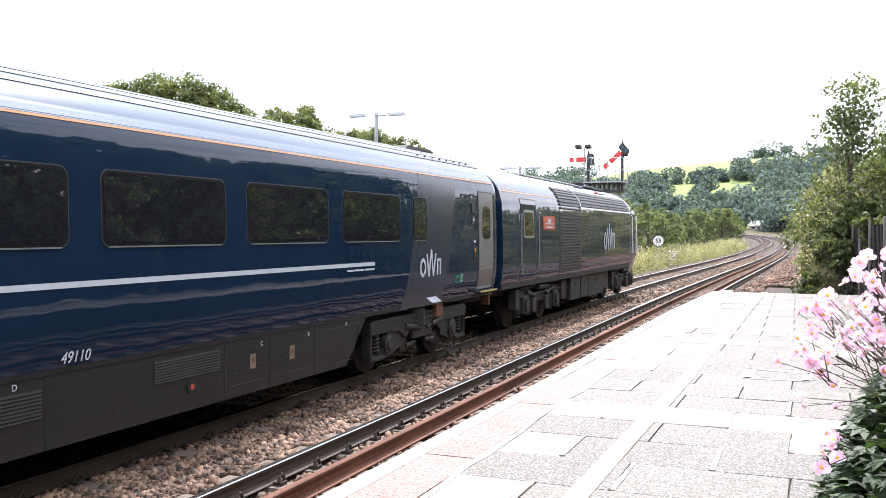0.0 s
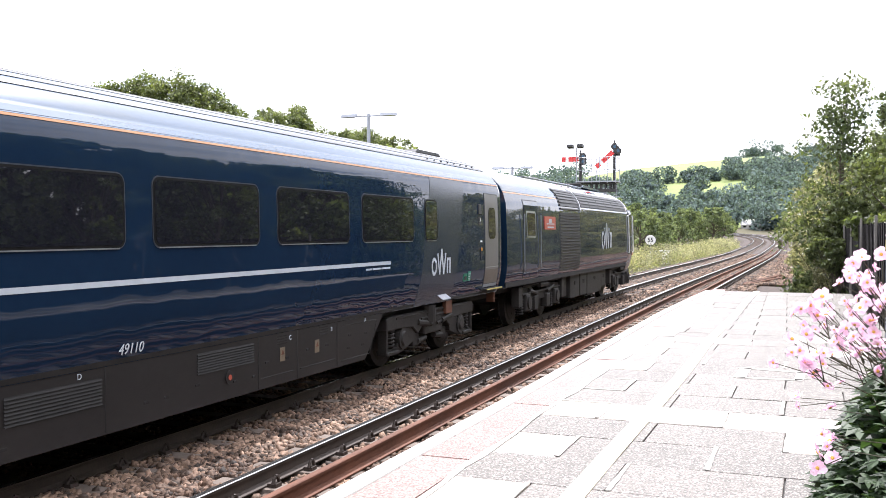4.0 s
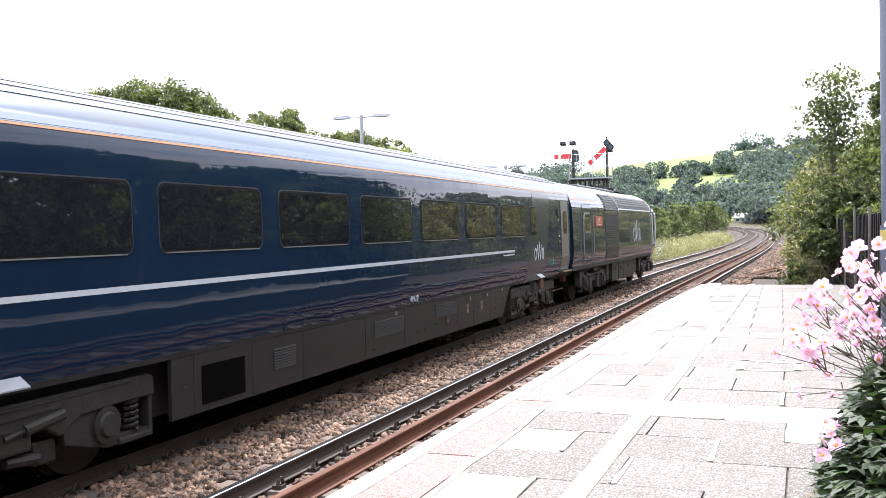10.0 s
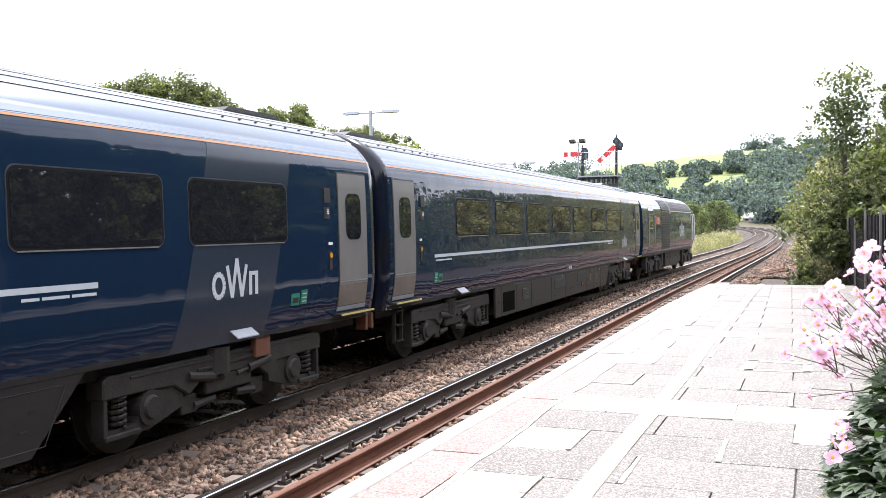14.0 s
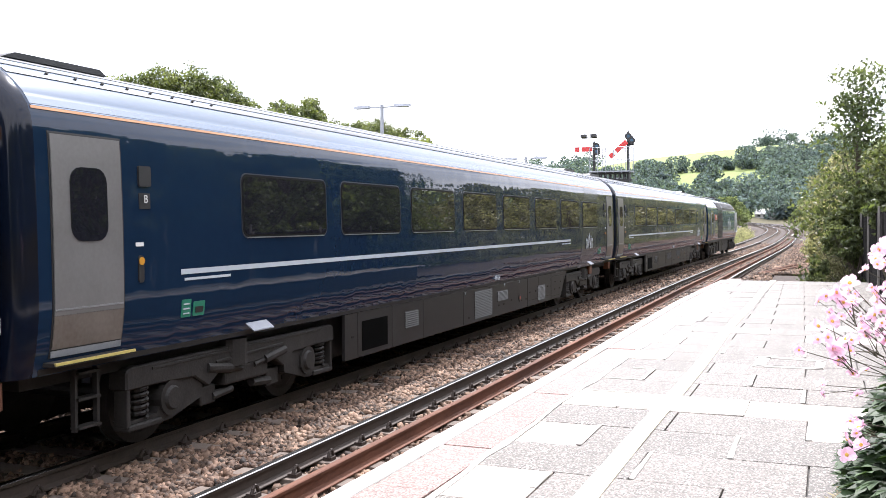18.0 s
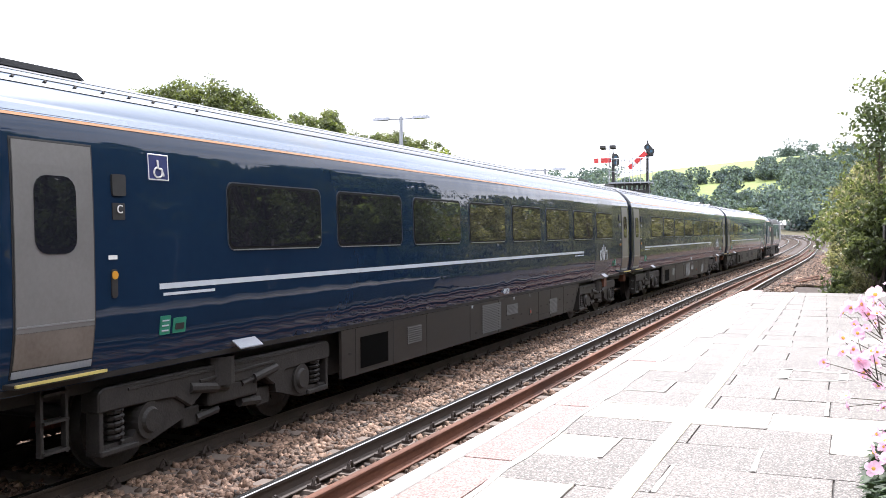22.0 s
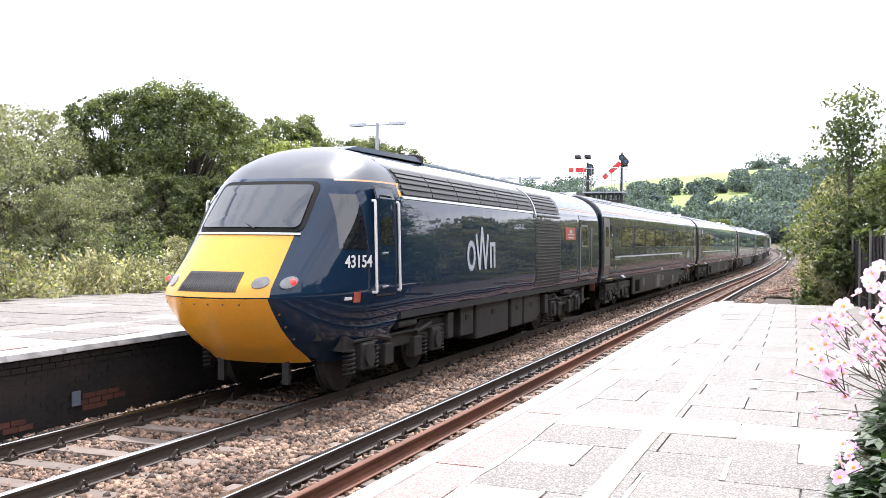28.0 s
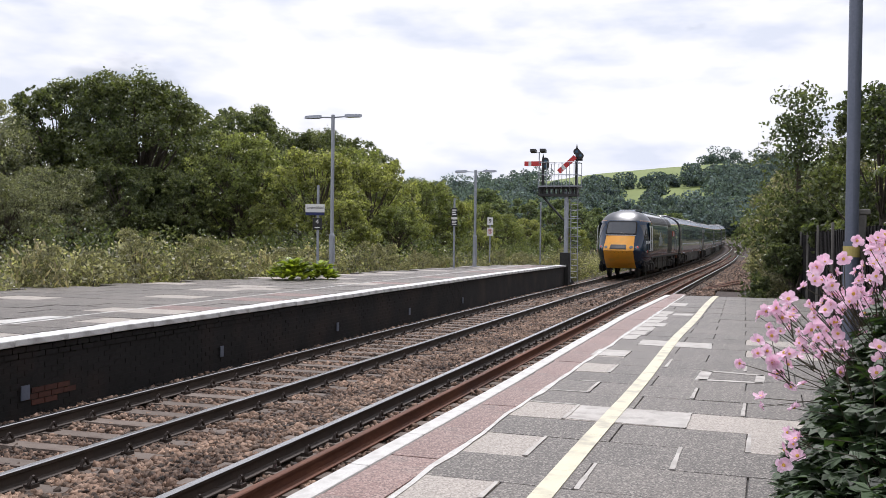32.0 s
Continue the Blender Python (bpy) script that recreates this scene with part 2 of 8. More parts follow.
M = dict(
    green_paint=mat("dark_green_gloss_paint", (0.0085, 0.0215, 0.048), (0.010, 0.025, 0.055), rough=0.015, scale=0.6, fine=9, bump=0.45, bump_scale=1.5, bump_detail=2.0, spec=0.32),
    loco_paint=mat("dark_green_satin_paint", (0.008, 0.0225, 0.05), (0.0095, 0.026, 0.057), rough=0.035, scale=0.6, fine=9, bump=0.32, bump_scale=1.3, bump_detail=2.0, spec=0.34, dirt=(0.009, 0.021, 0.042), dirt_scale=0.8),
    grey_panel=mat("slate_grey_satin_paint", (0.026, 0.037, 0.056), (0.031, 0.043, 0.064), rough=0.2, scale=0.6, fine=9, bump=0.1, bump_scale=1.5, bump_detail=2.0, spec=0.32),
    roof=mat("coach_roof_paint", (0.05, 0.085, 0.14), (0.065, 0.10, 0.16), rough=0.24, scale=1.5, fine=25, bump=0.05, dirt=(0.09, 0.1, 0.1), stretch=(1, 0.3, 1)),
    cab_roof=mat("grey_cab_roof", (0.045, 0.052, 0.066), (0.06, 0.067, 0.08), rough=0.3, scale=1.5, fine=25, bump=0.04, dirt=(0.085, 0.088, 0.092), dirt_scale=2.0),
    rib=mat("roof_rib", (0.035, 0.04, 0.05), rough=0.4),
    dark_roof=mat("sooty_roof", (0.02, 0.022, 0.026), (0.05, 0.05, 0.055), rough=0.45, scale=2, fine=30, bump=0.1),
    cream=mat("cream_label", (0.22, 0.175, 0.125), (0.17, 0.13, 0.09), rough=0.5, scale=9),
    orange=mat("orange_line", (0.55, 0.27, 0.13), rough=0.35),
    white_stripe=mat("white_stripe", (0.55, 0.6, 0.66), (0.5, 0.55, 0.6), rough=0.3),
    white=mat("white_paint", (0.8, 0.8, 0.79), (0.7, 0.7, 0.69), rough=0.4, scale=3),
    door=mat("silver_grey_door", (0.205, 0.20, 0.20), (0.175, 0.17, 0.168), rough=0.35, scale=2, fine=30, metal=0.2),
    door_low=mat("dusty_door_panel", (0.175, 0.15, 0.13), (0.12, 0.098, 0.082), rough=0.45, scale=3, fine=30),
    glass=mat("tinted_glass", (0.011, 0.012, 0.017), (0.013, 0.014, 0.02), rough=0.02, spec=0.9, bump=0.015, bump_scale=1.1),
    screen=mat("pale_windscreen_glass", (0.030, 0.037, 0.046), (0.024, 0.03, 0.04), rough=0.04, spec=0.9, scale=1.2, fine=5),
    alu=mat("aluminium_edge", (0.5, 0.52, 0.55), rough=0.3, metal=0.8),
    trim=mat("dull_metal_trim", (0.10, 0.115, 0.14), (0.08, 0.09, 0.11), rough=0.3, metal=0.6),
    end_paint=mat("navy_end_paint", (0.0045, 0.0075, 0.018), (0.006, 0.010, 0.022), rough=0.12, scale=2, fine=14, spec=0.3, dirt=(0.012, 0.012, 0.015), dirt_scale=1.4),
    rubber=mat("black_rubber", (0.008, 0.008, 0.008), rough=0.7, spec=0.15),
    # near-black for the shade inside a recess that is drawn flat
    void=mat("recess_shade_black", (0.002, 0.002, 0.002), rough=1.0, spec=0.05),
    skirt=mat("dusty_brown_skirt", (0.0135, 0.0103, 0.0083), (0.0225, 0.0172, 0.0135), rough=0.6, scale=2, fine=22, bump=0.08, dirt=(0.016, 0.014, 0.013), stretch=(1, 0.4, 1)),
    skirt_dark=mat("dark_grey_skirt", (0.0125, 0.0112, 0.0115), (0.020, 0.018, 0.0178), rough=0.5, scale=2, fine=22, bump=0.08, stretch=(1, 0.4, 1)),
    bogie=mat("grimy_bogie_steel", (0.011, 0.0098, 0.0092), (0.026, 0.0225, 0.0205), rough=0.65, scale=5, fine=40, bump=0.3),
    under=mat("black_underframe", (0.012, 0.012, 0.012), (0.025, 0.023, 0.022), rough=0.8, scale=5, fine=30),
    rust=mat("rusty_steel", (0.095, 0.034, 0.018), (0.17, 0.065, 0.033), rough=0.8, scale=3, fine=40, bump=0.3, dirt=(0.055, 0.022, 0.014), stretch=(1, 0.3, 1)),
    rust_box=mat("rust_orange_box", (0.16, 0.062, 0.033), (0.11, 0.045, 0.026), rough=0.7, scale=8),
    rail_side=mat("rail_web", (0.035, 0.026, 0.021), (0.06, 0.042, 0.032), rough=0.75, scale=3, fine=35, bump=0.15),
    rail_top=mat("polished_rail_head", (0.55, 0.55, 0.56), (0.42, 0.41, 0.40), rough=0.22, metal=1.0, scale=2, fine=20, stretch=(4, 0.2, 1)),
    sleeper=mat("concrete_sleeper", (0.12, 0.092, 0.075), (0.19, 0.155, 0.13), rough=0.85, scale=6, fine=60, bump=0.3, vary=0.15, dirt=(0.10, 0.07, 0.055), dirt_scale=3),
    clip=mat("rail_fixing", (0.028, 0.02, 0.016), (0.05, 0.033, 0.025), rough=0.75),
    ballast=mat("ballast_bed", (0.018, 0.012, 0.010), (0.075, 0.050, 0.038), rough=0.9, scale=9, fine=26, bump=1.0, spread=(0.4, 0.6)),
    stone=mat("ballast_stone", (0.040, 0.019, 0.011), (0.25, 0.165, 0.115), rough=0.8, scale=1.1, fine=30, bump=0.2, vary=0.85, island=True),
    slab=speckled("grey_paving_slab", (0.030, 0.026, 0.022), (0.29, 0.264, 0.232), (0.101, 0.088, 0.076), 105, 0.22),
    slab_pale=speckled("pale_stone_slab", (0.19, 0.165, 0.14), (0.48, 0.435, 0.385), (0.31, 0.275, 0.24), 105, 0.1),
    slab_pink=speckled("pink_paving", (0.07, 0.04, 0.036), (0.38, 0.27, 0.235), (0.195, 0.118, 0.102), 105, 0.2, (0.17, 0.135, 0.118)),
    line_white=mat("worn_white_line", (0.66, 0.65, 0.62), (0.46, 0.445, 0.42), rough=0.5, scale=6, fine=90, bump=0.2, dirt=(0.42, 0.40, 0.37), dirt_scale=5),
    patch_white=mat("thin_white_paint", (0.50, 0.475, 0.44), (0.36, 0.335, 0.305), rough=0.6, scale=5, fine=70, bump=0.2, dirt=(0.28, 0.255, 0.23), dirt_scale=6),
    line_yellow=mat("worn_yellow_line", (0.70, 0.66, 0.47), (0.58, 0.54, 0.40), rough=0.5, scale=6, fine=90, bump=0.2, dirt=(0.42, 0.39, 0.30), dirt_scale=5),
    joint=mat("joint_mortar", (0.055, 0.052, 0.05), (0.10, 0.095, 0.09), rough=0.9, scale=20),
    wall=mat("dark_platform_wall", (0.007, 0.006, 0.006), (0.016, 0.0135, 0.0135), rough=0.9, scale=2.5, fine=30, bump=0.5, vary=0.3, dirt=(0.03, 0.02, 0.017), dirt_scale=1.0),
    red_brick=mat("bare_red_brick", (0.10, 0.036, 0.024), (0.065, 0.026, 0.02), rough=0.85, scale=9, fine=60, bump=0.4, vary=0.2),
    coping=mat("white_coping_edge", (0.78, 0.78, 0.77), (0.62, 0.62, 0.61), rough=0.6, scale=4, fine=50, bump=0.2, vary=0.06, dirt=(0.40, 0.39, 0.38), dirt_scale=4),
    galv=mat("galvanised_steel", (0.36, 0.38, 0.42), (0.29, 0.31, 0.35), rough=0.45, metal=0.35, scale=4, fine=50),
    near_post=mat("grey_painted_post", (0.17, 0.19, 0.25), (0.13, 0.15, 0.20), rough=0.4, scale=3, fine=40, metal=0.2),
    yellow_band=mat("yellow_band", (0.62, 0.50, 0.16), rough=0.5),
    yellow=mat("warning_yellow", (0.76, 0.335, 0.028), (0.70, 0.30, 0.025), rough=0.28, scale=1.5, fine=20, dirt=(0.62, 0.30, 0.03), dirt_scale=2.5),
    red=mat("signal_red", (0.62, 0.04, 0.04), (0.5, 0.03, 0.03), rough=0.4),
    red_lamp=mat("red_tail_lens", (0.6, 0.06, 0.06), rough=0.12),
    lens=mat("clear_lamp_lens", (0.22, 0.22, 0.215), (0.13, 0.13, 0.13), rough=0.08, metal=0.3),
    black=mat("black_paint", (0.014, 0.014, 0.015), (0.022, 0.022, 0.024), rough=0.45),
    green_label=mat("green_label", (0.02, 0.22, 0.14), rough=0.4),
    navy=mat("navy_sign", (0.02, 0.03, 0.14), rough=0.4),
    plate=mat("red_name_plate", (0.50, 0.10, 0.06), rough=0.4),
    fence=mat("dark_stained_boards", (0.007, 0.0065, 0.007), (0.014, 0.012, 0.012), rough=0.9, scale=2, fine=30, stretch=(8, 8, 0.5), bump=0.3, vary=0.3, spec=0.2),
    concrete=mat("concrete_post", (0.20, 0.19, 0.175), (0.14, 0.13, 0.12), rough=0.85, scale=5, fine=50, bump=0.3),
    bark=mat("tree_bark", (0.06, 0.048, 0.038), (0.11, 0.09, 0.07), rough=0.9, scale=4, fine=30, bump=0.6, stretch=(3, 3, 0.5)),
    stem=mat("plant_stem", (0.035, 0.035, 0.016), (0.06, 0.045, 0.025), rough=0.7),
    soil=mat("dry_soil_and_grass", (0.05, 0.045, 0.022), (0.10, 0.088, 0.042), rough=0.95, scale=1.2, fine=14, bump=0.6),
    grass=mat("meadow_grass", (0.12, 0.17, 0.04), (0.19, 0.23, 0.065), rough=0.9, scale=0.02, fine=0.6, bump=0.3),
    petal=leaf_mat("pink_petals", (0.56, 0.37, 0.47), (0.80, 0.68, 0.74), rough=0.6, glow=0.35, warm_to=(1.05, 0.95, 1.05)),
    pollen=mat("yellow_stamens", (0.75, 0.50, 0.08), rough=0.7),
    leaf_dark=leaf_mat("dark_oak_leaves", (0.035, 0.056, 0.023), (0.19, 0.215, 0.085), glow=0.36, warm_to=(1.3, 1.35, 0.6)),
    leaf_mid=leaf_mat("mid_green_leaves", (0.085, 0.115, 0.048), (0.30, 0.325, 0.13), glow=0.48, warm_to=(1.3, 1.35, 0.6)),
    leaf_young=leaf_mat("young_tree_leaves", (0.048, 0.072, 0.030), (0.19, 0.215, 0.10), rough=0.5, glow=0.42, warm_to=(1.3, 1.35, 0.6)),
    leaf_pale=leaf_mat("grey_green_willow_leaves", (0.10, 0.115, 0.075), (0.29, 0.295, 0.205), glow=0.45),
    leaf_yellow=leaf_mat("yellow_green_leaves", (0.13, 0.15, 0.058), (0.40, 0.41, 0.17), glow=0.5),
    leaf_scrub=leaf_mat("scrub_leaves", (0.085, 0.09, 0.052), (0.44, 0.415, 0.30), glow=0.45),
    leaf_bright=leaf_mat("bright_hosta_leaves", (0.20, 0.27, 0.03), (0.32, 0.37, 0.06)),
    leaf_anemone=leaf_mat("anemone_leaves", (0.022, 0.050, 0.018), (0.060, 0.10, 0.040), rough=0.6, glow=0.3),
    # bluer, paler leaf tone: the haze of distance is put into the colour
    leaf_far=leaf_mat("haze_tinted_far_leaves", (0.058, 0.090, 0.112), (0.165, 0.21, 0.21), rough=0.9, glow=0.3),
    # raised leaf tone: the valley's haze and sun are in the colour
    leaf_valley=leaf_mat("haze_lightened_valley_leaves", (0.085, 0.12, 0.072), (0.27, 0.31, 0.175), rough=0.8, glow=0.42),
    straw=leaf_mat("dry_grass_straw", (0.25, 0.21, 0.12), (0.35, 0.30, 0.20), rough=0.8, glow=0.3),
    house=mat("pale_render_wall", (0.38, 0.37, 0.35), rough=0.8),
    slate=mat("pale_slate_roof", (0.20, 0.205, 0.22), (0.26, 0.265, 0.28), rough=0.5, scale=0.5, fine=6),
    sign_blue=mat("blue_signal_glass", (0.015, 0.07, 0.13), rough=0.2),
)


_lit = M["red_lamp"].node_tree.nodes["Principled BSDF"].inputs
_lit["Emission Color"].default_value, _lit["Emission Strength"].default_value = (1.0, 0.06, 0.05, 1), 0.45


# ---- mesh helpers ----
def part(name, bm, material, parent=None, label=""):
    """Links a bmesh as one mesh object under a thing or a part."""
    me = bpy.data.meshes.new(name)
    bm.to_mesh(me)
    bm.free()
    if material is not None:
        me.materials.append(material)
    ob = new(name, me)
    ob.parent = parent
    if label:
        ob["label"] = label
    return ob


def data_mesh(name, verts, faces, material):
    me = bpy.data.meshes.new(name)
    me.from_pydata([tuple(map(float, v)) for v in verts], [], [tuple(map(int, f)) for f in faces])
    me.materials.append(material)
    return me


def quad_mesh(name, v, material):
    """A mesh of loose four-cornered faces from an (n, 4, 3) array."""
    me = bpy.data.meshes.new(name)
    n = len(v)
    me.vertices.add(n * 4)
    me.vertices.foreach_set("co", np.ascontiguousarray(v, dtype=np.float32).ravel())
    me.loops.add(n * 4)
    me.loops.foreach_set("vertex_index", np.arange(n * 4, dtype=np.int32))
    me.polygons.add(n)
    me.polygons.foreach_set("loop_start", np.arange(0, n * 4, 4, dtype=np.int32))
    me.update(calc_edges=True)
    me.materials.append(material)
    return me


def smooth(ob, angle=40):
    for f in ob.data.polygons:
        f.use_smooth = True
    ob.data.set_sharp_from_angle(angle=radians(angle))
    return ob


def box(bm, x0, x1, y0, y1, z0, z1, bevel=0.0):
    vs = [bm.verts.new((x, y, z)) for x in (x0, x1) for y in (y0, y1) for z in (z0, z1)]
    fs = [bm.faces.new([vs[i] for i in q]) for q in ((0, 1, 3, 2), (4, 6, 7, 5), (0, 4, 5, 1), (2, 3, 7, 6), (0, 2, 6, 4), (1, 5, 7, 3))]
    if bevel:
        es = list({e for f in fs for e in f.edges})
        bmesh.ops.bevel(bm, geom=es, offset=bevel, segments=2, affect="EDGES", profile=0.5)
    return bm


def boxed(*a, bevel=0.0):
    return box(bmesh.new(), *a, bevel=bevel)


def tube(bm, a, b, r, r2=None, n=10, caps=True):
    a, b = Vector(a), Vector(b)
    m = Matrix.Translation((a + b) / 2) @ (b - a).to_track_quat("Z", "Y").to_matrix().to_4x4()
    bmesh.ops.create_cone(bm, cap_ends=caps, segments=n, radius1=r, radius2=r if r2 is None else r2, depth=(b - a).length, matrix=m)
    return bm


def tubed(a, b, r, r2=None, n=10):
    return tube(bmesh.new(), a, b, r, r2, n)


def extrude_poly(bm, pts, x0, x1):
    """A prism across x from points (y, z)."""
    a = [bm.verts.new((x0, y, z)) for y, z in pts]
    b = [bm.verts.new((x1, y, z)) for y, z in pts]
    n = len(pts)
    bm.faces.new(a), bm.faces.new(b[::-1])
    for i in range(n):
        bm.faces.new((a[i], b[i], b[(i + 1) % n], a[(i + 1) % n]))
    bmesh.ops.recalc_face_normals(bm, faces=bm.faces)
    return bm


def thing(name, m=None, label="", category="", group="", kind=""):
    ob = tagged(new(name), label, category, group, kind)
    if m is not None:
        ob.matrix_basis = m
    return ob


# ---- the line of the two tracks: a straight through the station, then a curve to the left ----
BEND_AT = np.array([-60, 0, 30, 60, 90, 120, 160, 200, 420.0])
BEND = np.array([1.573, 1.573, -1.165, 0.155, 0.866, -0.656, 2.722, 3.273, 3.273]) * 1e-3
RUN = np.arange(-60, 421, 1.0)
_turn = np.interp(RUN, BEND_AT, BEND)
HEAD = np.concatenate([[0], np.cumsum((_turn[1:] + _turn[:-1]) / 2)])
HEAD = HEAD - np.interp(0, RUN, HEAD)
_dx, _dy = -np.sin(HEAD), np.cos(HEAD)
LINE_X = np.concatenate([[0], np.cumsum((_dx[1:] + _dx[:-1]) / 2)])
LINE_Y = np.concatenate([[0], np.cumsum((_dy[1:] + _dy[:-1]) / 2)])
LINE_X = LINE_X - np.interp(0, RUN, LINE_X) + (-6.964)
LINE_Y = LINE_Y - np.interp(0, RUN, LINE_Y)
GAP = 3.2            # between the centres of the two tracks
TOP = 0.79           # platform height over the rails
SLEEPER_TOP = -0.165


def on_line(s, off=0.0):
    """The place off metres to the right of the far track's centre, s metres along it, and the heading there."""
    x, y, h = np.interp(s, RUN, LINE_X), np.interp(s, RUN, LINE_Y), np.interp(s, RUN, HEAD)
    return x + np.cos(h) * off, y + np.sin(h) * off, h


def rise(s):
    """The height of the rails: level through the station, then a climb of about one in seventy."""
    u = np.clip(np.asarray(s, float) - 97, 0, None)
    return np.minimum(np.where(u < 40, 0.01447 * u * u / 80, 0.01447 * (u - 20)), 1.75)


# ---- the ground, one sheet to the horizon, with the hill across the valley ----
def step(a, b, v):
    t = np.clip((v - a) / (b - a), 0, 1)
    return t * t * (3 - 2 * t)


def ground_z(x, y):
    x, y = np.asarray(x, float), np.asarray(y, float)
    d, a = np.hypot(x, y), np.degrees(np.arctan2(x, y))
    z = -0.42 + 0.0 * x
    z = z + 0.75 * step(-11.5, -16, x) * step(60, 30, y) + 1.15 * step(0.6, 1.6, x) * step(34, 20, y)
    z = z + 1.2 * step(2, 12, x) + 1.0 * step(14, 30, -x) * step(50, 75, y)
    ridge = np.interp(a, [-60, -35, -25, -19, -13, -10, -6, -1.6, 5, 30, 60], [12, 22, 28, 34, 44, 50, 54.5, 58, 57, 36, 20])
    z = z + ridge * step(260, 760, d) * (1 - 0.5 * step(900, 1600, d))
    return z + 0.8 * np.sin(x * 0.011) * np.cos(y * 0.009) * step(150, 300, d)


radii = np.concatenate([[0], np.geomspace(3, 4200, 95)])
ways = np.radians(np.concatenate([np.arange(-60, 30, 0.75), np.arange(30, 300, 6.0)]))
gx, gy = radii[:, None] * np.sin(ways), radii[:, None] * np.cos(ways)
gv = np.stack([gx, gy, ground_z(gx, gy)], -1).reshape(-1, 3)
nw = len(ways)
gf = [(i * nw + j, (i + 1) * nw + j, (i + 1) * nw + (j + 1) % nw, i * nw + (j + 1) % nw) for i in range(len(radii) - 1) for j in range(nw)]
ground = tagged(new("ground", data_mesh("ground", gv, gf, M["grass"])), "rough grass and meadow running up a green hill", "ground", kind="structure")
ground.data.materials.append(M["soil"])
for f in ground.data.polygons:
    f.use_smooth = True
    if f.center.xy.length < 330:
        f.material_index = 1


# ---- ballast, rails and sleepers ----
def strip(name, outline, s_from, s_to, gap, materials, pick=None, foot=False):
    """A band along the line with the cross-section outline of (offset, z); closed. With foot, the lowest edges stay on the ground and spread."""
    ss = np.arange(s_from, s_to + 0.01, gap)
    v, f, mi, n = [], [], [], len(outline)
    for s in ss:
        up = float(rise(s))
        for off, z in outline:
            low = foot and z < -0.5
            x, y, _ = on_line(s, off + (math.copysign(1.6 * up, off - 1.6) if low else 0.0))
            v.append((x, y, z if low else z + up))
    for i in range(len(ss) - 1):
        for j in range(n):
            k = (j + 1) % n
            f.append((i * n + j, i * n + k, (i + 1) * n + k, (i + 1) * n + j))
            mi.append(pick(j) if pick else 0)
    f += [tuple(range(n)), tuple(range(len(v) - 1, len(v) - n - 1, -1))]
    mi += [0, 0]
    me = data_mesh(name, v, f, materials[0])
    for m in materials[1:]:
        me.materials.append(m)
    me.polygons.foreach_set("material_index", mi)
    bm = bmesh.new()
    bm.from_mesh(me)
    bmesh.ops.recalc_face_normals(bm, faces=bm.faces)
    bm.to_mesh(me)
    bm.free()
    return new(name, me)


bed = strip("ballast_bed", [(-1.6, -0.6), (-1.45, -0.22), (1.6, -0.2), (GAP - 1.6, -0.2), (GAP + 1.5, -0.22), (GAP + 1.7, -0.6)], -30, 44, 2, [M["ballast"]])
tagged(bed, "brown stone ballast between two platforms", "ballast", kind="structure")
verge = strip("stony_verge", [(GAP + 1.45, -0.6), (GAP + 1.5, -0.26), (GAP + 4.0, -0.3), (GAP + 8.5, -0.36), (GAP + 8.6, -0.6)], 23.5, 44, 2, [M["ballast"]])
tagged(verge, "stony dirt verge past the platform end", "ballast", kind="structure")
bed2 = strip("ballast_bed", [(-3.4, -0.7), (-2.2, -0.25), (1.6, -0.2), (GAP - 1.6, -0.2), (GAP + 2.6, -0.25), (GAP + 7.5, -0.34), (GAP + 9.0, -0.75)], 44, 400, 2, [M["ballast"]], foot=True)
tagged(bed2, "brown stone ballast on the open curve", "ballast", kind="structure")


def rail_section(c, top=0.0):
    r = [(-0.07, -0.159), (0.07, -0.159), (0.07, -0.148), (0.012, -0.125), (0.009, -0.045), (0.033, -0.035), (0.036, -0.008), (0.028, 0.0),
         (-0.028, 0.0), (-0.036, -0.008), (-0.033, -0.035), (-0.009, -0.045), (-0.012, -0.125), (-0.07, -0.148)]
    return [(c + x, z + top) for x, z in r]


for base in (0.0, GAP):
    for side in (-0.7525, 0.7525):
        r = strip("rail", rail_section(base + side), -30, 380, 1.0, [M["rail_side"], M["rail_top"]], lambda j: 1 if j in (6, 7, 8) else 0)
        tagged(r, "steel running rail with a polished head", "rail", "running rails", "structure")
spare = strip("spare_rail", rail_section(GAP - 0.22, 0.0), -30, 120, 1.0, [M["rust"]])
tagged(spare, "rusty spare rail lying between the running rails", "rail", "spare rails", "structure")
spare = strip("spare_rail", rail_section(GAP + 0.42, 0.0), -30, 118, 1.0, [M["rust"]])
tagged(spare, "rusty spare rail lying between the running rails", "rail", "spare rails", "structure")

# one sleeper with its rail seats and spring clips
bm = bmesh.new()
extr = [(-0.14, -0.2), (0.14, -0.2), (0.115, 0.0), (-0.115, 0.0)]
extrude_poly(bm, extr, -1.25, 1.25)
for f in bm.faces:
    f.material_index = 0
first = len(bm.faces)
for side in (-0.7525, 0.7525):
    for d in (-1, 1):
        box(bm, side + d * 0.12 - 0.045, side + d * 0.12 + 0.045, -0.05, 0.05, 0.0, 0.035)
        for k in range(5):
            a0, a1 = math.pi * k / 5, math.pi * (k + 1) / 5
            tube(bm, (side + d * 0.135, -0.055 + 0.022 * k, 0.03 + 0.07 * math.sin(a0)), (side + d * 0.135, -0.055 + 0.022 * (k + 1), 0.03 + 0.07 * math.sin(a1)), 0.016, n=6)
bm.faces.ensure_lookup_table()
for f in bm.faces[first:]:
    f.material_index = 1
sleeper_me = bpy.data.meshes.new("sleeper")
bm.to_mesh(sleeper_me)
bm.free()
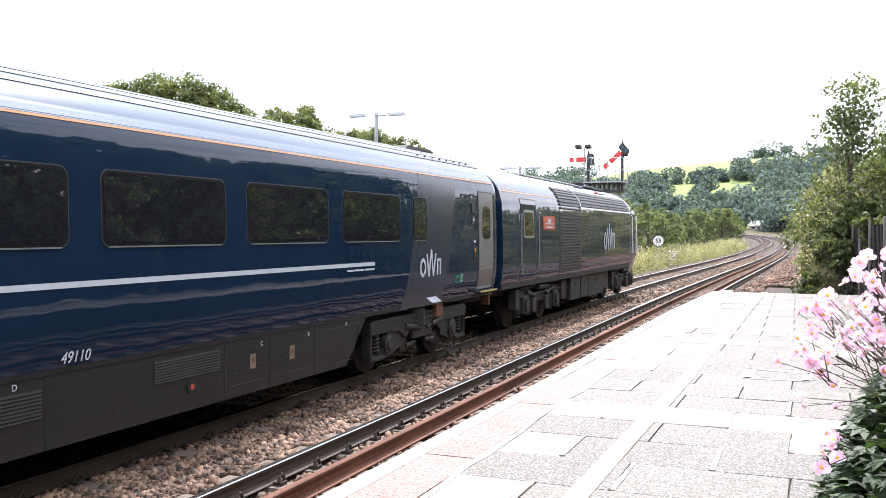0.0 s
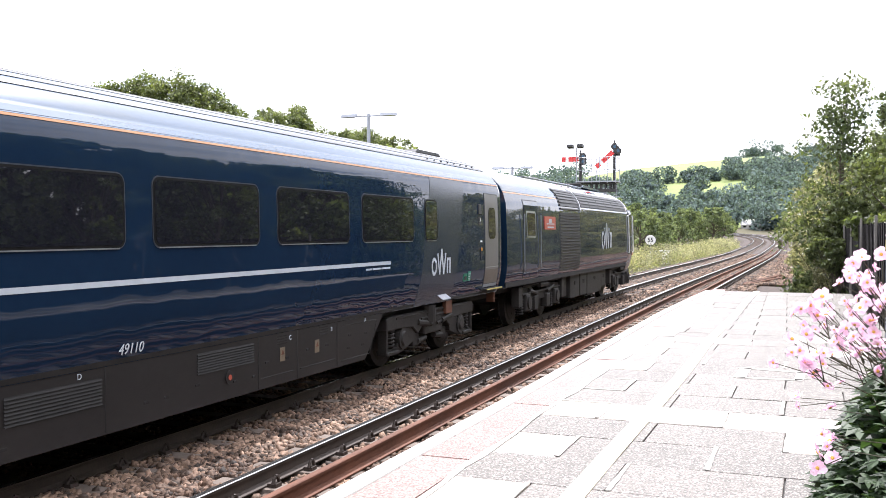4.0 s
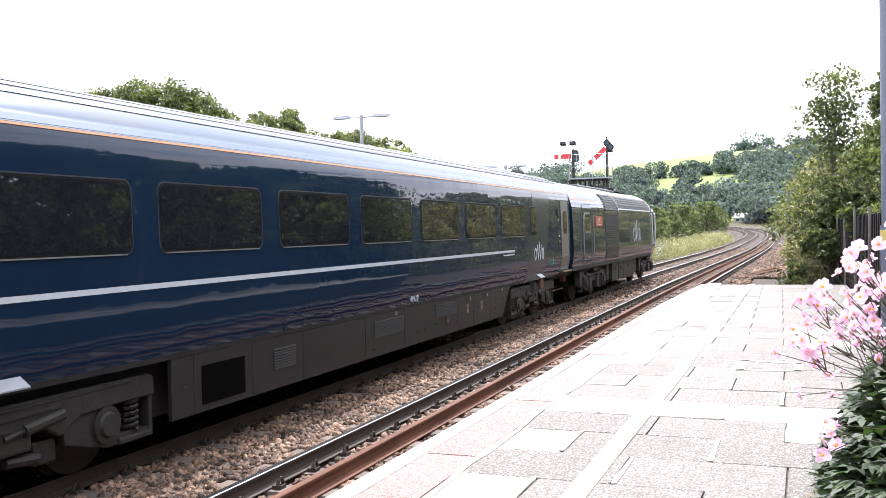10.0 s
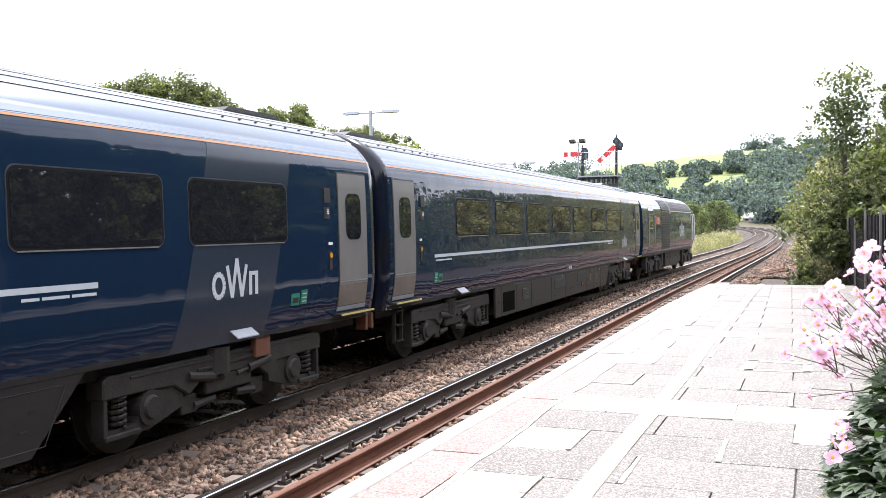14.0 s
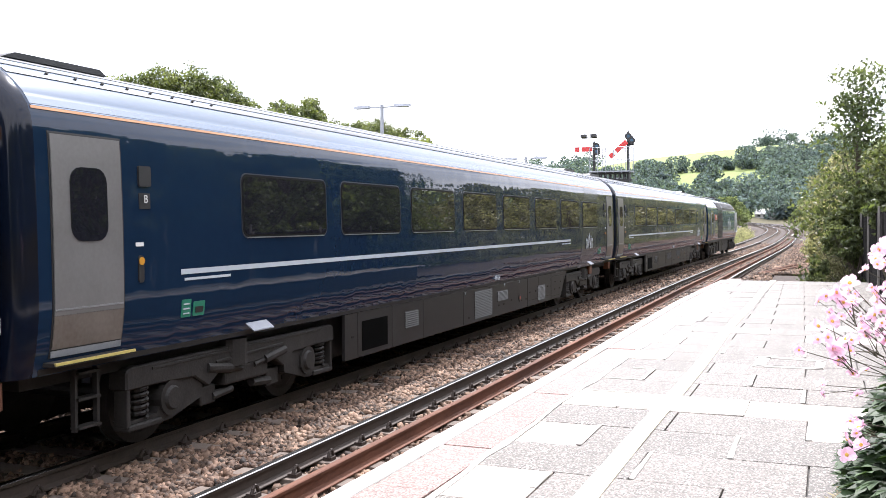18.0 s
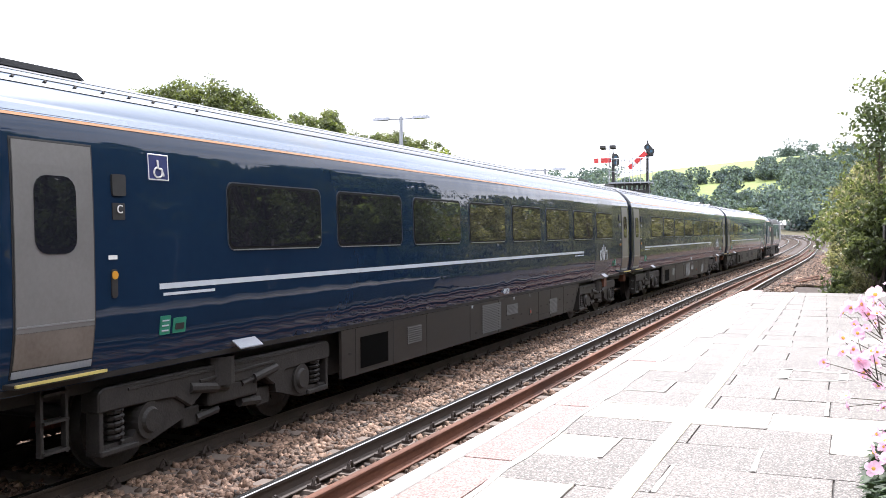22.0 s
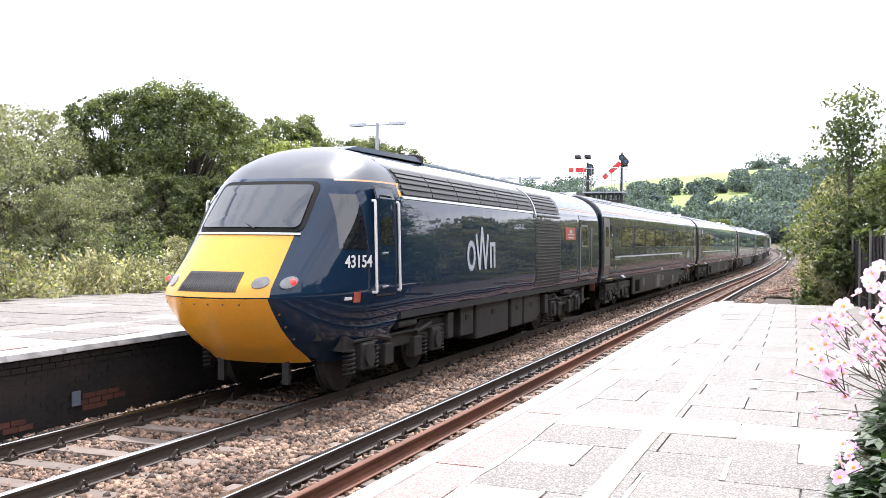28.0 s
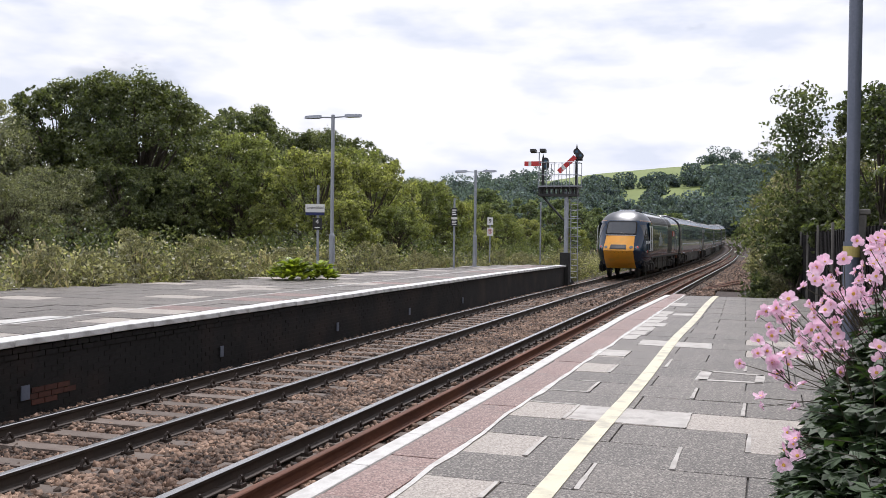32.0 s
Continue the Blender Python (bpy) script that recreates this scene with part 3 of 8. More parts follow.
sleeper_me.materials.append(M["sleeper"])
sleeper_me.materials.append(M["clip"])
SLEEPER_STEP = 0.66
for base, words in ((0.0, "far track of concrete sleepers in brown ballast"), (GAP, "near track of concrete sleepers in brown ballast")):
    track = thing("track", None, words, "track", "tracks", "structure")
    for i in range(150):
        s = 2.0 + i * SLEEPER_STEP
        x, y, h = on_line(s, base)
        o = new("sleeper", sleeper_me)
        o.parent = track
        o.matrix_basis = Matrix.Translation((x, y, SLEEPER_TOP + float(rise(s)) + random.uniform(-0.008, 0.004))) @ Euler((0, 0, h + random.uniform(-0.012, 0.012))).to_matrix().to_4x4()
    v, f = [], []
    for s in np.concatenate([np.arange(-28, 2, SLEEPER_STEP), np.arange(2 + 150 * SLEEPER_STEP, 330, SLEEPER_STEP)]):
        x, y, h = on_line(s, base)
        for u, w, z in ((-1.25, -0.12, 0), (1.25, -0.12, 0), (1.25, 0.12, 0), (-1.25, 0.12, 0), (-1.25, -0.14, -0.1), (1.25, -0.14, -0.1), (1.25, 0.14, -0.1), (-1.25, 0.14, -0.1)):
            v.append((x + u * math.cos(h) - w * math.sin(h), y + u * math.sin(h) + w * math.cos(h), SLEEPER_TOP + float(rise(s)) + z))
        n = len(v) - 8
        f += [(n, n + 1, n + 2, n + 3), (n, n + 4, n + 5, n + 1), (n + 1, n + 5, n + 6, n + 2), (n + 2, n + 6, n + 7, n + 3), (n + 3, n + 7, n + 4, n)]
    rest = tagged(new("far_sleepers", data_mesh("far_sleepers", v, f, M["sleeper"])), kind="stuff")
    rest.parent = track


def stones(name, count, s0, s1, off0, off1, size, material, density_power=1.0, z0=-0.2):
    """Loose angular stones, joined: bent boxes with uneven corners."""
    rng = np.random.default_rng(len(name) + count)
    u = rng.random(count) ** density_power
    s, off = s0 + (s1 - s0) * u, rng.uniform(off0, off1, count)
    # sleepers stay bare
    rel = np.minimum(np.abs(off), np.abs(off - GAP))
    on = (rel < 1.28) & (np.abs((s - 2.0 + SLEEPER_STEP / 2) % SLEEPER_STEP - SLEEPER_STEP / 2) < 0.15) & (rng.random(count) > 0.06)
    s, off = s[~on], off[~on]
    count = len(s)
    x, y, h = on_line(s, off)
    r = rng.uniform(0.55, 1.25, count) * size
    cube = np.array([[-1, -1, -1], [1, -1, -1], [1, 1, -1], [-1, 1, -1], [-1, -1, 1], [1, -1, 1], [1, 1, 1], [-1, 1, 1]], float) * 0.5
    v = cube[None] * (1 + rng.uniform(-0.45, 0.45, (count, 8, 3))) * r[:, None, None] * rng.uniform(0.6, 1.2, (count, 1, 3))
    q = rng.normal(size=(count, 4))
    q /= np.linalg.norm(q, axis=1, keepdims=True)
    w, a, b, c = q.T
    rot = np.stack([1 - 2 * (b * b + c * c), 2 * (a * b - c * w), 2 * (a * c + b * w), 2 * (a * b + c * w), 1 - 2 * (a * a + c * c), 2 * (b * c - a * w),
                    2 * (a * c - b * w), 2 * (b * c + a * w), 1 - 2 * (a * a + b * b)], -1).reshape(-1, 3, 3)
    v = np.einsum("nij,nkj->nki", rot, v)
    v += np.stack([x, y, z0 + rise(s) + rng.uniform(-0.01, 0.035, count)], -1)[:, None]
    faces = np.array([(0, 3, 2, 1), (4, 5, 6, 7), (0, 1, 5, 4), (1, 2, 6, 5), (2, 3, 7, 6), (3, 0, 4, 7)])
    idx = (np.arange(count)[:, None, None] * 8 + faces[None]).reshape(-1, 4)
    me = bpy.data.meshes.new(name)
    me.vertices.add(count * 8)
    me.vertices.foreach_set("co", v.astype(np.float32).ravel())
    me.loops.add(len(idx) * 4)
    me.loops.foreach_set("vertex_index", idx.astype(np.int32).ravel())
    me.polygons.add(len(idx))
    me.polygons.foreach_set("loop_start", np.arange(0, len(idx) * 4, 4, dtype=np.int32))
    me.update(calc_edges=True)
    me.materials.append(material)
    return new(name, me)


tagged(stones("ballast_stones", 38000, 3.5, 30, 0.85, GAP - 0.85, 0.054, M["stone"], 1.5), "loose brown and grey ballast stones beside the track", "ballast", kind="stuff")
tagged(stones("ballast_stones", 24000, 4, 34, -0.66, 0.66, 0.052, M["stone"], 1.4, -0.215), "loose brown and grey ballast stones between the rails", "ballast", kind="stuff")
tagged(stones("ballast_stones", 9000, 4, 30, GAP - 0.66, GAP + 0.5, 0.058, M["stone"], 1.4, -0.215), "loose brown and grey ballast stones between the rails", "ballast", kind="stuff")
tagged(stones("ballast_stones", 6000, 5, 42, -1.45, -0.86, 0.058, M["stone"], 1.2, -0.205), "loose brown ballast stones along the platform foot", "ballast", kind="stuff")
tagged(stones("ballast_stones", 16000, 30, 100, -1.6, GAP + 2.0, 0.085, M["stone"], 1.4, -0.215), "loose brown ballast stones along the curve", "ballast", kind="stuff")
tagged(stones("ballast_stones", 9000, 44, 110, GAP + 1.4, GAP + 5.5, 0.09, M["stone"], 1.2, -0.24), "pale ballast stones on the shoulder", "ballast", kind="stuff")
bm = bmesh.new()
for a, b in (((-2.75, 43.2, -0.16), (-1.5, 52.2, -0.16)), ((-2.55, 43.0, -0.16), (-1.2, 50.5, -0.16))):
    tube(bm, a, b, 0.05, n=6)
tagged(part("scrap_rail", bm, M["rust"]), "short rusty rail ends lying on the stones", "rail", kind="structure")

# ---- the near platform: body, painted edge, paving slab by slab ----
NEAR_END = 22.1
EDGE = -2.235
near_platform = thing("near_platform", None, "paved station platform with painted lines", "platform", kind="structure")
part("platform_body", boxed(EDGE + 0.10, 1.6, -9, NEAR_END - 0.05, -0.6, TOP - 0.02), M["joint"], near_platform)


def edge_x(y):
    """The outer line of the platform's edge, which follows the track."""
    return float(np.interp(y, [-9, 4, 8, 11, 16, 22], [-2.27, -2.262, -2.245, -2.285, -2.325, -2.22]))


for i in range(34):
    y0 = -8.6 + i * 0.9
    o = part("edge_stone", boxed(0, 0.125, 0, 0.892, -0.10, 0.004, bevel=0.012), M["line_white"], near_platform, "worn white painted edge stone")
    o.matrix_basis = Matrix.Translation((edge_x(y0), y0, TOP)) @ Euler((0, 0, math.atan2(edge_x(y0) - edge_x(y0 + 0.9), 0.9))).to_matrix().to_4x4()


def slab_mesh(name, w, l, material):
    me = bpy.data.meshes.new(name)
    b = boxed(0.004, w - 0.004, 0.004, l - 0.004, -0.045, 0.0, bevel=0.004)
    b.to_mesh(me)
    b.free()
    me.materials.append(material)
    return me


ROW = 0.615
slab_cache = {}
# pale slabs: row, and place in the row
PALE = {(0, 0), (2, 0), (2, 1), (2, 2), (1, 2), (-2, 0), (6, 0), (8, 0), (9, 2), (11, 2)}
for i in range(-23, 27):
    y0 = 5.45 + i * ROW
    d = 0.014 * i
    joints = [-1.8, -0.95 - 0.3 * d, -0.10 - d, 0.74 - d, 1.16] if i % 2 else [-1.8, -1.365 - d, -0.50 - d, 0.34 - d, 1.16]
    for k, (a, b) in enumerate(zip(joints, joints[1:])):
        pale = (i, k) in PALE
        key = (round(b - a, 3), pale)
        if key not in slab_cache:
            slab_cache[key] = slab_mesh("slab", b - a, ROW, M["slab_pale"] if pale else M["slab"])
        o = new("slab", slab_cache[key])
        o.parent = near_platform
        o.location = (a, y0, TOP + random.uniform(-0.004, 0.0))
        o.rotation_euler = (random.uniform(-0.002, 0.002), random.uniform(-0.002, 0.002), 0)
pink = slab_mesh("pink_slab", 0.34, 0.915, M["slab_pink"])
for i in range(-15, 19):
    o = new("pink_slab", pink)
    o.parent = near_platform
    y0 = 5.2 + i * 0.915
    x0 = max(edge_x(y0), edge_x(y0 + 0.915)) + 0.128
    o.location = (x0, y0, TOP + random.uniform(-0.002, 0.002))
    o.scale = ((-1.803 - x0) / 0.34, 1, 1)


def ragged(q, rng, wander=0.007, gap=0.07):
    """The outline q with points added along its sides and shifted a little, as worn paint ends."""
    out = []
    for (ax, ay), (bx, by) in zip(q, q[1:] + q[:1]):
        n = max(1, int(math.hypot(bx - ax, by - ay) / gap))
        out += [(ax + (bx - ax) * k / n + rng.gauss(0, wander), ay + (by - ay) * k / n + rng.gauss(0, wander)) for k in range(n)]
    return out


def paint(name, quads, material, parent, label="", up=0.0045, wander=0.0):
    """Paint on the paving: thin slips a little proud of it."""
    bm = bmesh.new()
    for q in quads:
        if wander:
            q = ragged(q, random.Random(round(q[0][0] * 991 + q[0][1] * 77)), wander)
        lo = [bm.verts.new((x, y, TOP - 0.002)) for x, y in q]
        hi = [bm.verts.new((x, y, TOP + up)) for x, y in q]
        bm.faces.new(hi)
        for k in range(len(q)):
            bm.faces.new((lo[k], lo[(k + 1) % len(q)], hi[(k + 1) % len(q)], hi[k]))
    bmesh.ops.recalc_face_normals(bm, faces=bm.faces)
    return part(name, bm, material, parent, label)


yl = []
for i in range(-20, 40):
    y0 = 1.6 + i * 0.5125
    f0, f1 = 0.012 * math.sin(y0 * 0.9), 0.012 * math.sin((y0 + 0.5125) * 0.9)
    d0, d1 = -1.06 - 0.0075 * min(max(y0 - 5, 0), 8) + f0, -1.06 - 0.0075 * min(max(y0 + 0.5125 - 5, 0), 8) + f1
    yl.append([(d0 - 0.06, y0), (d0 + 0.06, y0), (d1 + 0.06, y0 + 0.51), (d1 - 0.06, y0 + 0.51)])
paint("yellow_line", yl, M["line_yellow"], near_platform, "worn pale yellow safety line", 0.0052)
wl_q = []
rj = random.Random(12)
cuts = [(-1.8 + rj.gauss(0, 0.006), 0.012 + 0.016 * rj.random() * (1.0 if k < 64 else 0.6)) for k in range(91)]
for i in range(90):
    y0 = -8.6 + i * 0.34
    (c0, w0), (c1, w1) = cuts[i], cuts[i + 1]
    near = 0.035 * max(0.0, 1 - max(0.0, y0 - 4.0) / 2.5)
    wl_q.append([(c0 - w0 + near, y0), (c0 + w0 + near, y0), (c1 + w1 + near * 0.9, y0 + 0.338), (c1 - w1 + near * 0.9, y0 + 0.338)])
paint("joint_line", wl_q, M["line_white"], near_platform, "pale mortar line along the edge paving")
marks = [
    [(-1.36, 6.71), (-0.53, 6.69), (-0.53, 7.26), (-1.36, 7.28)],
    [(-1.86, 10.43), (-1.48, 10.44), (-1.49, 10.99), (-1.86, 11.03)],
    [(-1.5, 11.66), (-0.63, 11.6), (-0.64, 12.16), (-1.52, 12.26)],
]
for k in range(8):
    y0 = 12.25 + k * 0.615
    marks.append([(-1.84, y0), (-1.60 + 0.03 * (k % 3), y0), (-1.60 + 0.03 * (k % 3), y0 + 0.56), (-1.84, y0 + 0.56)])
marks += [[(-1.84, 18.6), (-1.5, 18.6), (-1.5, 19.4), (-1.84, 19.4)], [(-1.6, 14.2), (-1.44, 14.2), (-1.44, 14.7), (-1.6, 14.7)], [(-1.52, 16.3), (-1.2, 16.3), (-1.2, 16.8), (-1.52, 16.8)]]
for q in marks:
    paint("white_patch", [q], M["patch_white"], near_platform, "worn white paint patch", 0.0022, 0.006)
dashes = []
for x0, y0, y1 in ((-0.50, 5.46, 6.05), (-0.93, 4.84, 5.44), (-0.575, 7.94, 8.52), (-0.16, 7.3, 7.88), (-0.97, 9.78, 10.4), (-0.10, 6.07, 6.64), (-0.20, 9.77, 10.3), (-1.365, 5.47, 6.06),
                   (-1.385, 6.70, 7.28), (-0.535, 6.70, 7.28), (-1.435, 7.93, 8.52), (-1.355, 4.5, 4.83), (-1.45, 9.16, 9.75)):
    dashes.append([(x0 - 0.016, y0), (x0 + 0.016, y0), (x0 + 0.011, y1), (x0 - 0.011, y1)])
for x0, x1, y0 in ((-1.8, -1.38, 7.295), (-1.8, -1.43, 7.915), (-1.62, -1.45, 8.53)):
    dashes.append([(x0, y0 - 0.011), (x1, y0 - 0.011), (x1, y0 + 0.011), (x0, y0 + 0.011)])
# the painted outline of an oblong cover
for a in ([(-0.6, 8.98), (-0.03, 9.02), (-0.03, 9.10), (-0.6, 9.06)], [(-0.63, 9.62), (-0.02, 9.5), (-0.02, 9.58), (-0.62, 9.70)], [(-0.63, 9.0), (-0.52, 9.0), (-0.5, 9.66), (-0.61, 9.66)], [(-0.1, 9.04), (-0.02, 9.04), (-0.01, 9.56), (-0.09, 9.56)]):
    dashes.append(a)
for q in dashes:
    paint("mortar_mark", [q], M["patch_white"], near_platform, "", 0.0034, 0.0016)

# ---- the far platform: wall, white coping, paving ----
far_platform = thing("far_platform", None, "old far platform with dark brick face and white edge", "platform", kind="structure")
FAR_EDGE, FAR_FROM, FAR_TO = -1.5, -28.0, 42.2
BACK = [(-16.6, -28), (-16.2, 5), (-15.9, 15.6), (-14.6, 22), (-13.5, 26), (-12.9, 30), (-12.0, 36.7), (-9.9, 42.2)]


def back_x(y):
    return float(np.interp(y, [p[1] for p in BACK], [p[0] for p in BACK]))


v, f = [], []
steps = np.arange(FAR_FROM, FAR_TO + 0.01, 2.3400)
for s in steps:
    x, y, h = on_line(s, FAR_EDGE - 0.05)
    for a, b in ((x, -0.6), (x, TOP - 0.05), (back_x(y), TOP - 0.05), (back_x(y), -0.6)):
        v.append((a, y, b))
for i in range(len(steps) - 1):
    for j in range(4):
        k = (j + 1) % 4
        f.append((i * 4 + j, (i + 1) * 4 + j, (i + 1) * 4 + k, i * 4 + k))
f += [(0, 1, 2, 3), (len(v) - 1, len(v) - 2, len(v) - 3, len(v) - 4)]
body = new("platform_body", data_mesh("platform_body", v, f, M["wall"]))
body.parent = far_platform
# ramp at the end
x0, y0, _ = on_line(FAR_TO, FAR_EDGE - 0.05)
x1, y1, _ = on_line(FAR_TO + 3.0, FAR_EDGE - 0.05)
v = [(x0, y0, -0.6), (x0, y0, TOP - 0.05), (-9.9, y0, TOP - 0.05), (-9.9, y0, -0.6), (x1, y1, -0.6), (x1, y1, -0.3), (-9.6, y1, -0.3), (-9.6, y1, -0.6)]
ramp = new("ramp", data_mesh("ramp", v, [(0, 1, 5, 4), (1, 2, 6, 5), (2, 3, 7, 6), (4, 5, 6, 7), (0, 3, 2, 1)], M["wall"]))
ramp.parent = far_platform
coping_me = bpy.data.meshes.new("coping")
b = boxed(-0.32, 0.03, -0.452, 0.452, -0.085, 0.0, bevel=0.012)
b.to_mesh(coping_me)
b.free()
coping_me.materials.append(M["coping"])
for i in range(58):
    x, y, h = on_line(-8 + i * 0.91 + 0.1, FAR_EDGE)
    if y < FAR_TO + 0.2:
        o = new("coping_stone", coping_me)
        o.parent = far_platform
        o.matrix_basis = Matrix.Translation((x, y, TOP + random.uniform(-0.006, 0.004))) @ Euler((0, 0, h + random.uniform(-0.004, 0.004))).to_matrix().to_4x4()
far_slabs = [slab_mesh("slab", 1.16, 0.78, M["slab"]), slab_mesh("slab", 1.16, 0.78, M["slab_pale"]), slab_mesh("slab", 1.16, 0.78, M["slab_pink"])]
rng = random.Random(5)
for i in range(46):
    for j in range(6):
        s = 5.5 + i * 0.8
        off = FAR_EDGE - 0.33 - 1.18 * (j + 1) + (0.59 if i % 2 and j else 0)
        x, y, h = on_line(s, off)
        if x > back_x(y) - 0.4 and y < FAR_TO - 0.8:
            kind = rng.random()
            o = new("slab", far_slabs[1 if kind < 0.13 else 2 if kind < 0.3 and j < 1 else 0])
            o.parent = far_platform
            o.matrix_basis = Matrix.Translation((x, y, TOP + rng.uniform(-0.006, 0.003))) @ Euler((0, 0, h)).to_matrix().to_4x4()
ql = []
for i in range(50):
    s = 4 + i * 0.75
    a, b = on_line(s, FAR_EDGE - 1.5 - 0.03), on_line(s, FAR_EDGE - 1.5 + 0.03)
    c, d = on_line(s + 0.74, FAR_EDGE - 1.5 + 0.03), on_line(s + 0.74, FAR_EDGE - 1.5 - 0.03)
    ql.append([(q[0], q[1]) for q in (a, b, c, d)])
ql.append([(-10.5, 10.4), (-9.9, 10.4), (-9.9, 11.6), (-10.4, 11.6)])
paint("white_line", ql, M["line_white"], far_platform, "worn white line along the far platform")
# brick face, joined, with one patch of bare red bricks
v, f = [], []
rng2 = np.random.default_rng(3)
box_f = [(0, 3, 2, 1), (4, 5, 6, 7), (0, 1, 5, 4), (1, 2, 6, 5), (2, 3, 7, 6), (3, 0, 4, 7)]


def brick_at(s, z, out):
    q = []
    for ds, dz, o in ((0.004, 0.004, -0.03), (0.22, 0.004, -0.03), (0.22, 0.068, -0.03), (0.004, 0.068, -0.03), (0.004, 0.004, out), (0.22, 0.004, out), (0.22, 0.068, out), (0.004, 0.068, out)):
        x, y, _ = on_line(s + ds, FAR_EDGE - 0.05 + o)
        q.append((x, y, z + dz))
    return q


for row in range(12):
    for i in range(90):
        s = 7.0 + i * 0.228 + (0.114 if row % 2 else 0)
        n = len(v)
        v += brick_at(s, -0.21 + row * 0.075, rng2.uniform(0.001, 0.007) + (0.03 if row == 11 else 0.015 if row == 10 else 0.0))
        f += [tuple(n + k for k in q) for q in box_f]
courses = tagged(new("brick_face", data_mesh("brick_face", v, f, M["wall"])), kind="stuff")
courses.parent = far_platform
for row, i0, i1 in ((2, 10, 12), (3, 9, 13), (4, 10, 13), (1, 4, 6), (2, 3, 6)):
    for i in range(i0, i1):
        s = 7.0 + i * 0.228 + (0.114 if row % 2 else 0)
        o = new("brick", data_mesh("brick", brick_at(s, -0.21 + row * 0.075, 0.014), box_f, M["red_brick"]))
        o.parent = far_platform
for s, w in ((9.15, 0.14), (13.6, 0.1), (18.2, 0.1), (22.6, 0.1), (27.2, 0.1)):
    x, y, h = on_line(s, FAR_EDGE - 0.02)
    o = part("datum_plate", boxed(-0.004, 0.012, -w / 2, w / 2, -0.09, 0.09, bevel=0.003), M["near_post"], far_platform, "small grey marker plate")
    o.matrix_basis = Matrix.Translation((x, y, 0.12)) @ Euler((0, 0, h)).to_matrix().to_4x4()


# ---- the train ----
COACH_Z = np.array([0.93, 1.0, 1.1, 1.2, 1.3, 1.38, 1.44, 1.47, 1.5, 1.53, 1.62, 1.75, 2.0, 2.3, 2.66, 2.84, 2.95, 3.05, 3.15, 3.25, 3.35, 3.44, 3.52, 3.58, 3.61])
COACH_X = np.array([1.2855, 1.303, 1.325, 1.343, 1.357, 1.3654, 1.3698, 1.3711, 1.3717, 1.3718, 1.3715, 1.3708, 1.3685, 1.363, 1.351, 1.339, 1.323, 1.285, 1.212, 1.112, 0.97, 0.79, 0.56, 0.3, 0.0])
LOCO_Z = np.array([0.55, 0.7, 0.85, 0.95, 1.1, 1.2, 1.3, 1.38, 1.44, 1.47, 1.5, 1.6, 2.0, 2.7, 2.9, 3.05, 3.2, 3.32, 3.42, 3.49, 3.53])
LOCO_X = np.array([1.12, 1.2, 1.262, 1.291, 1.325, 1.343, 1.357, 1.3654, 1.3698, 1.3711, 1.3717, 1.371, 1.3645, 1.335, 1.28, 1.20, 1.06, 0.88, 0.64, 0.36, 0.0])


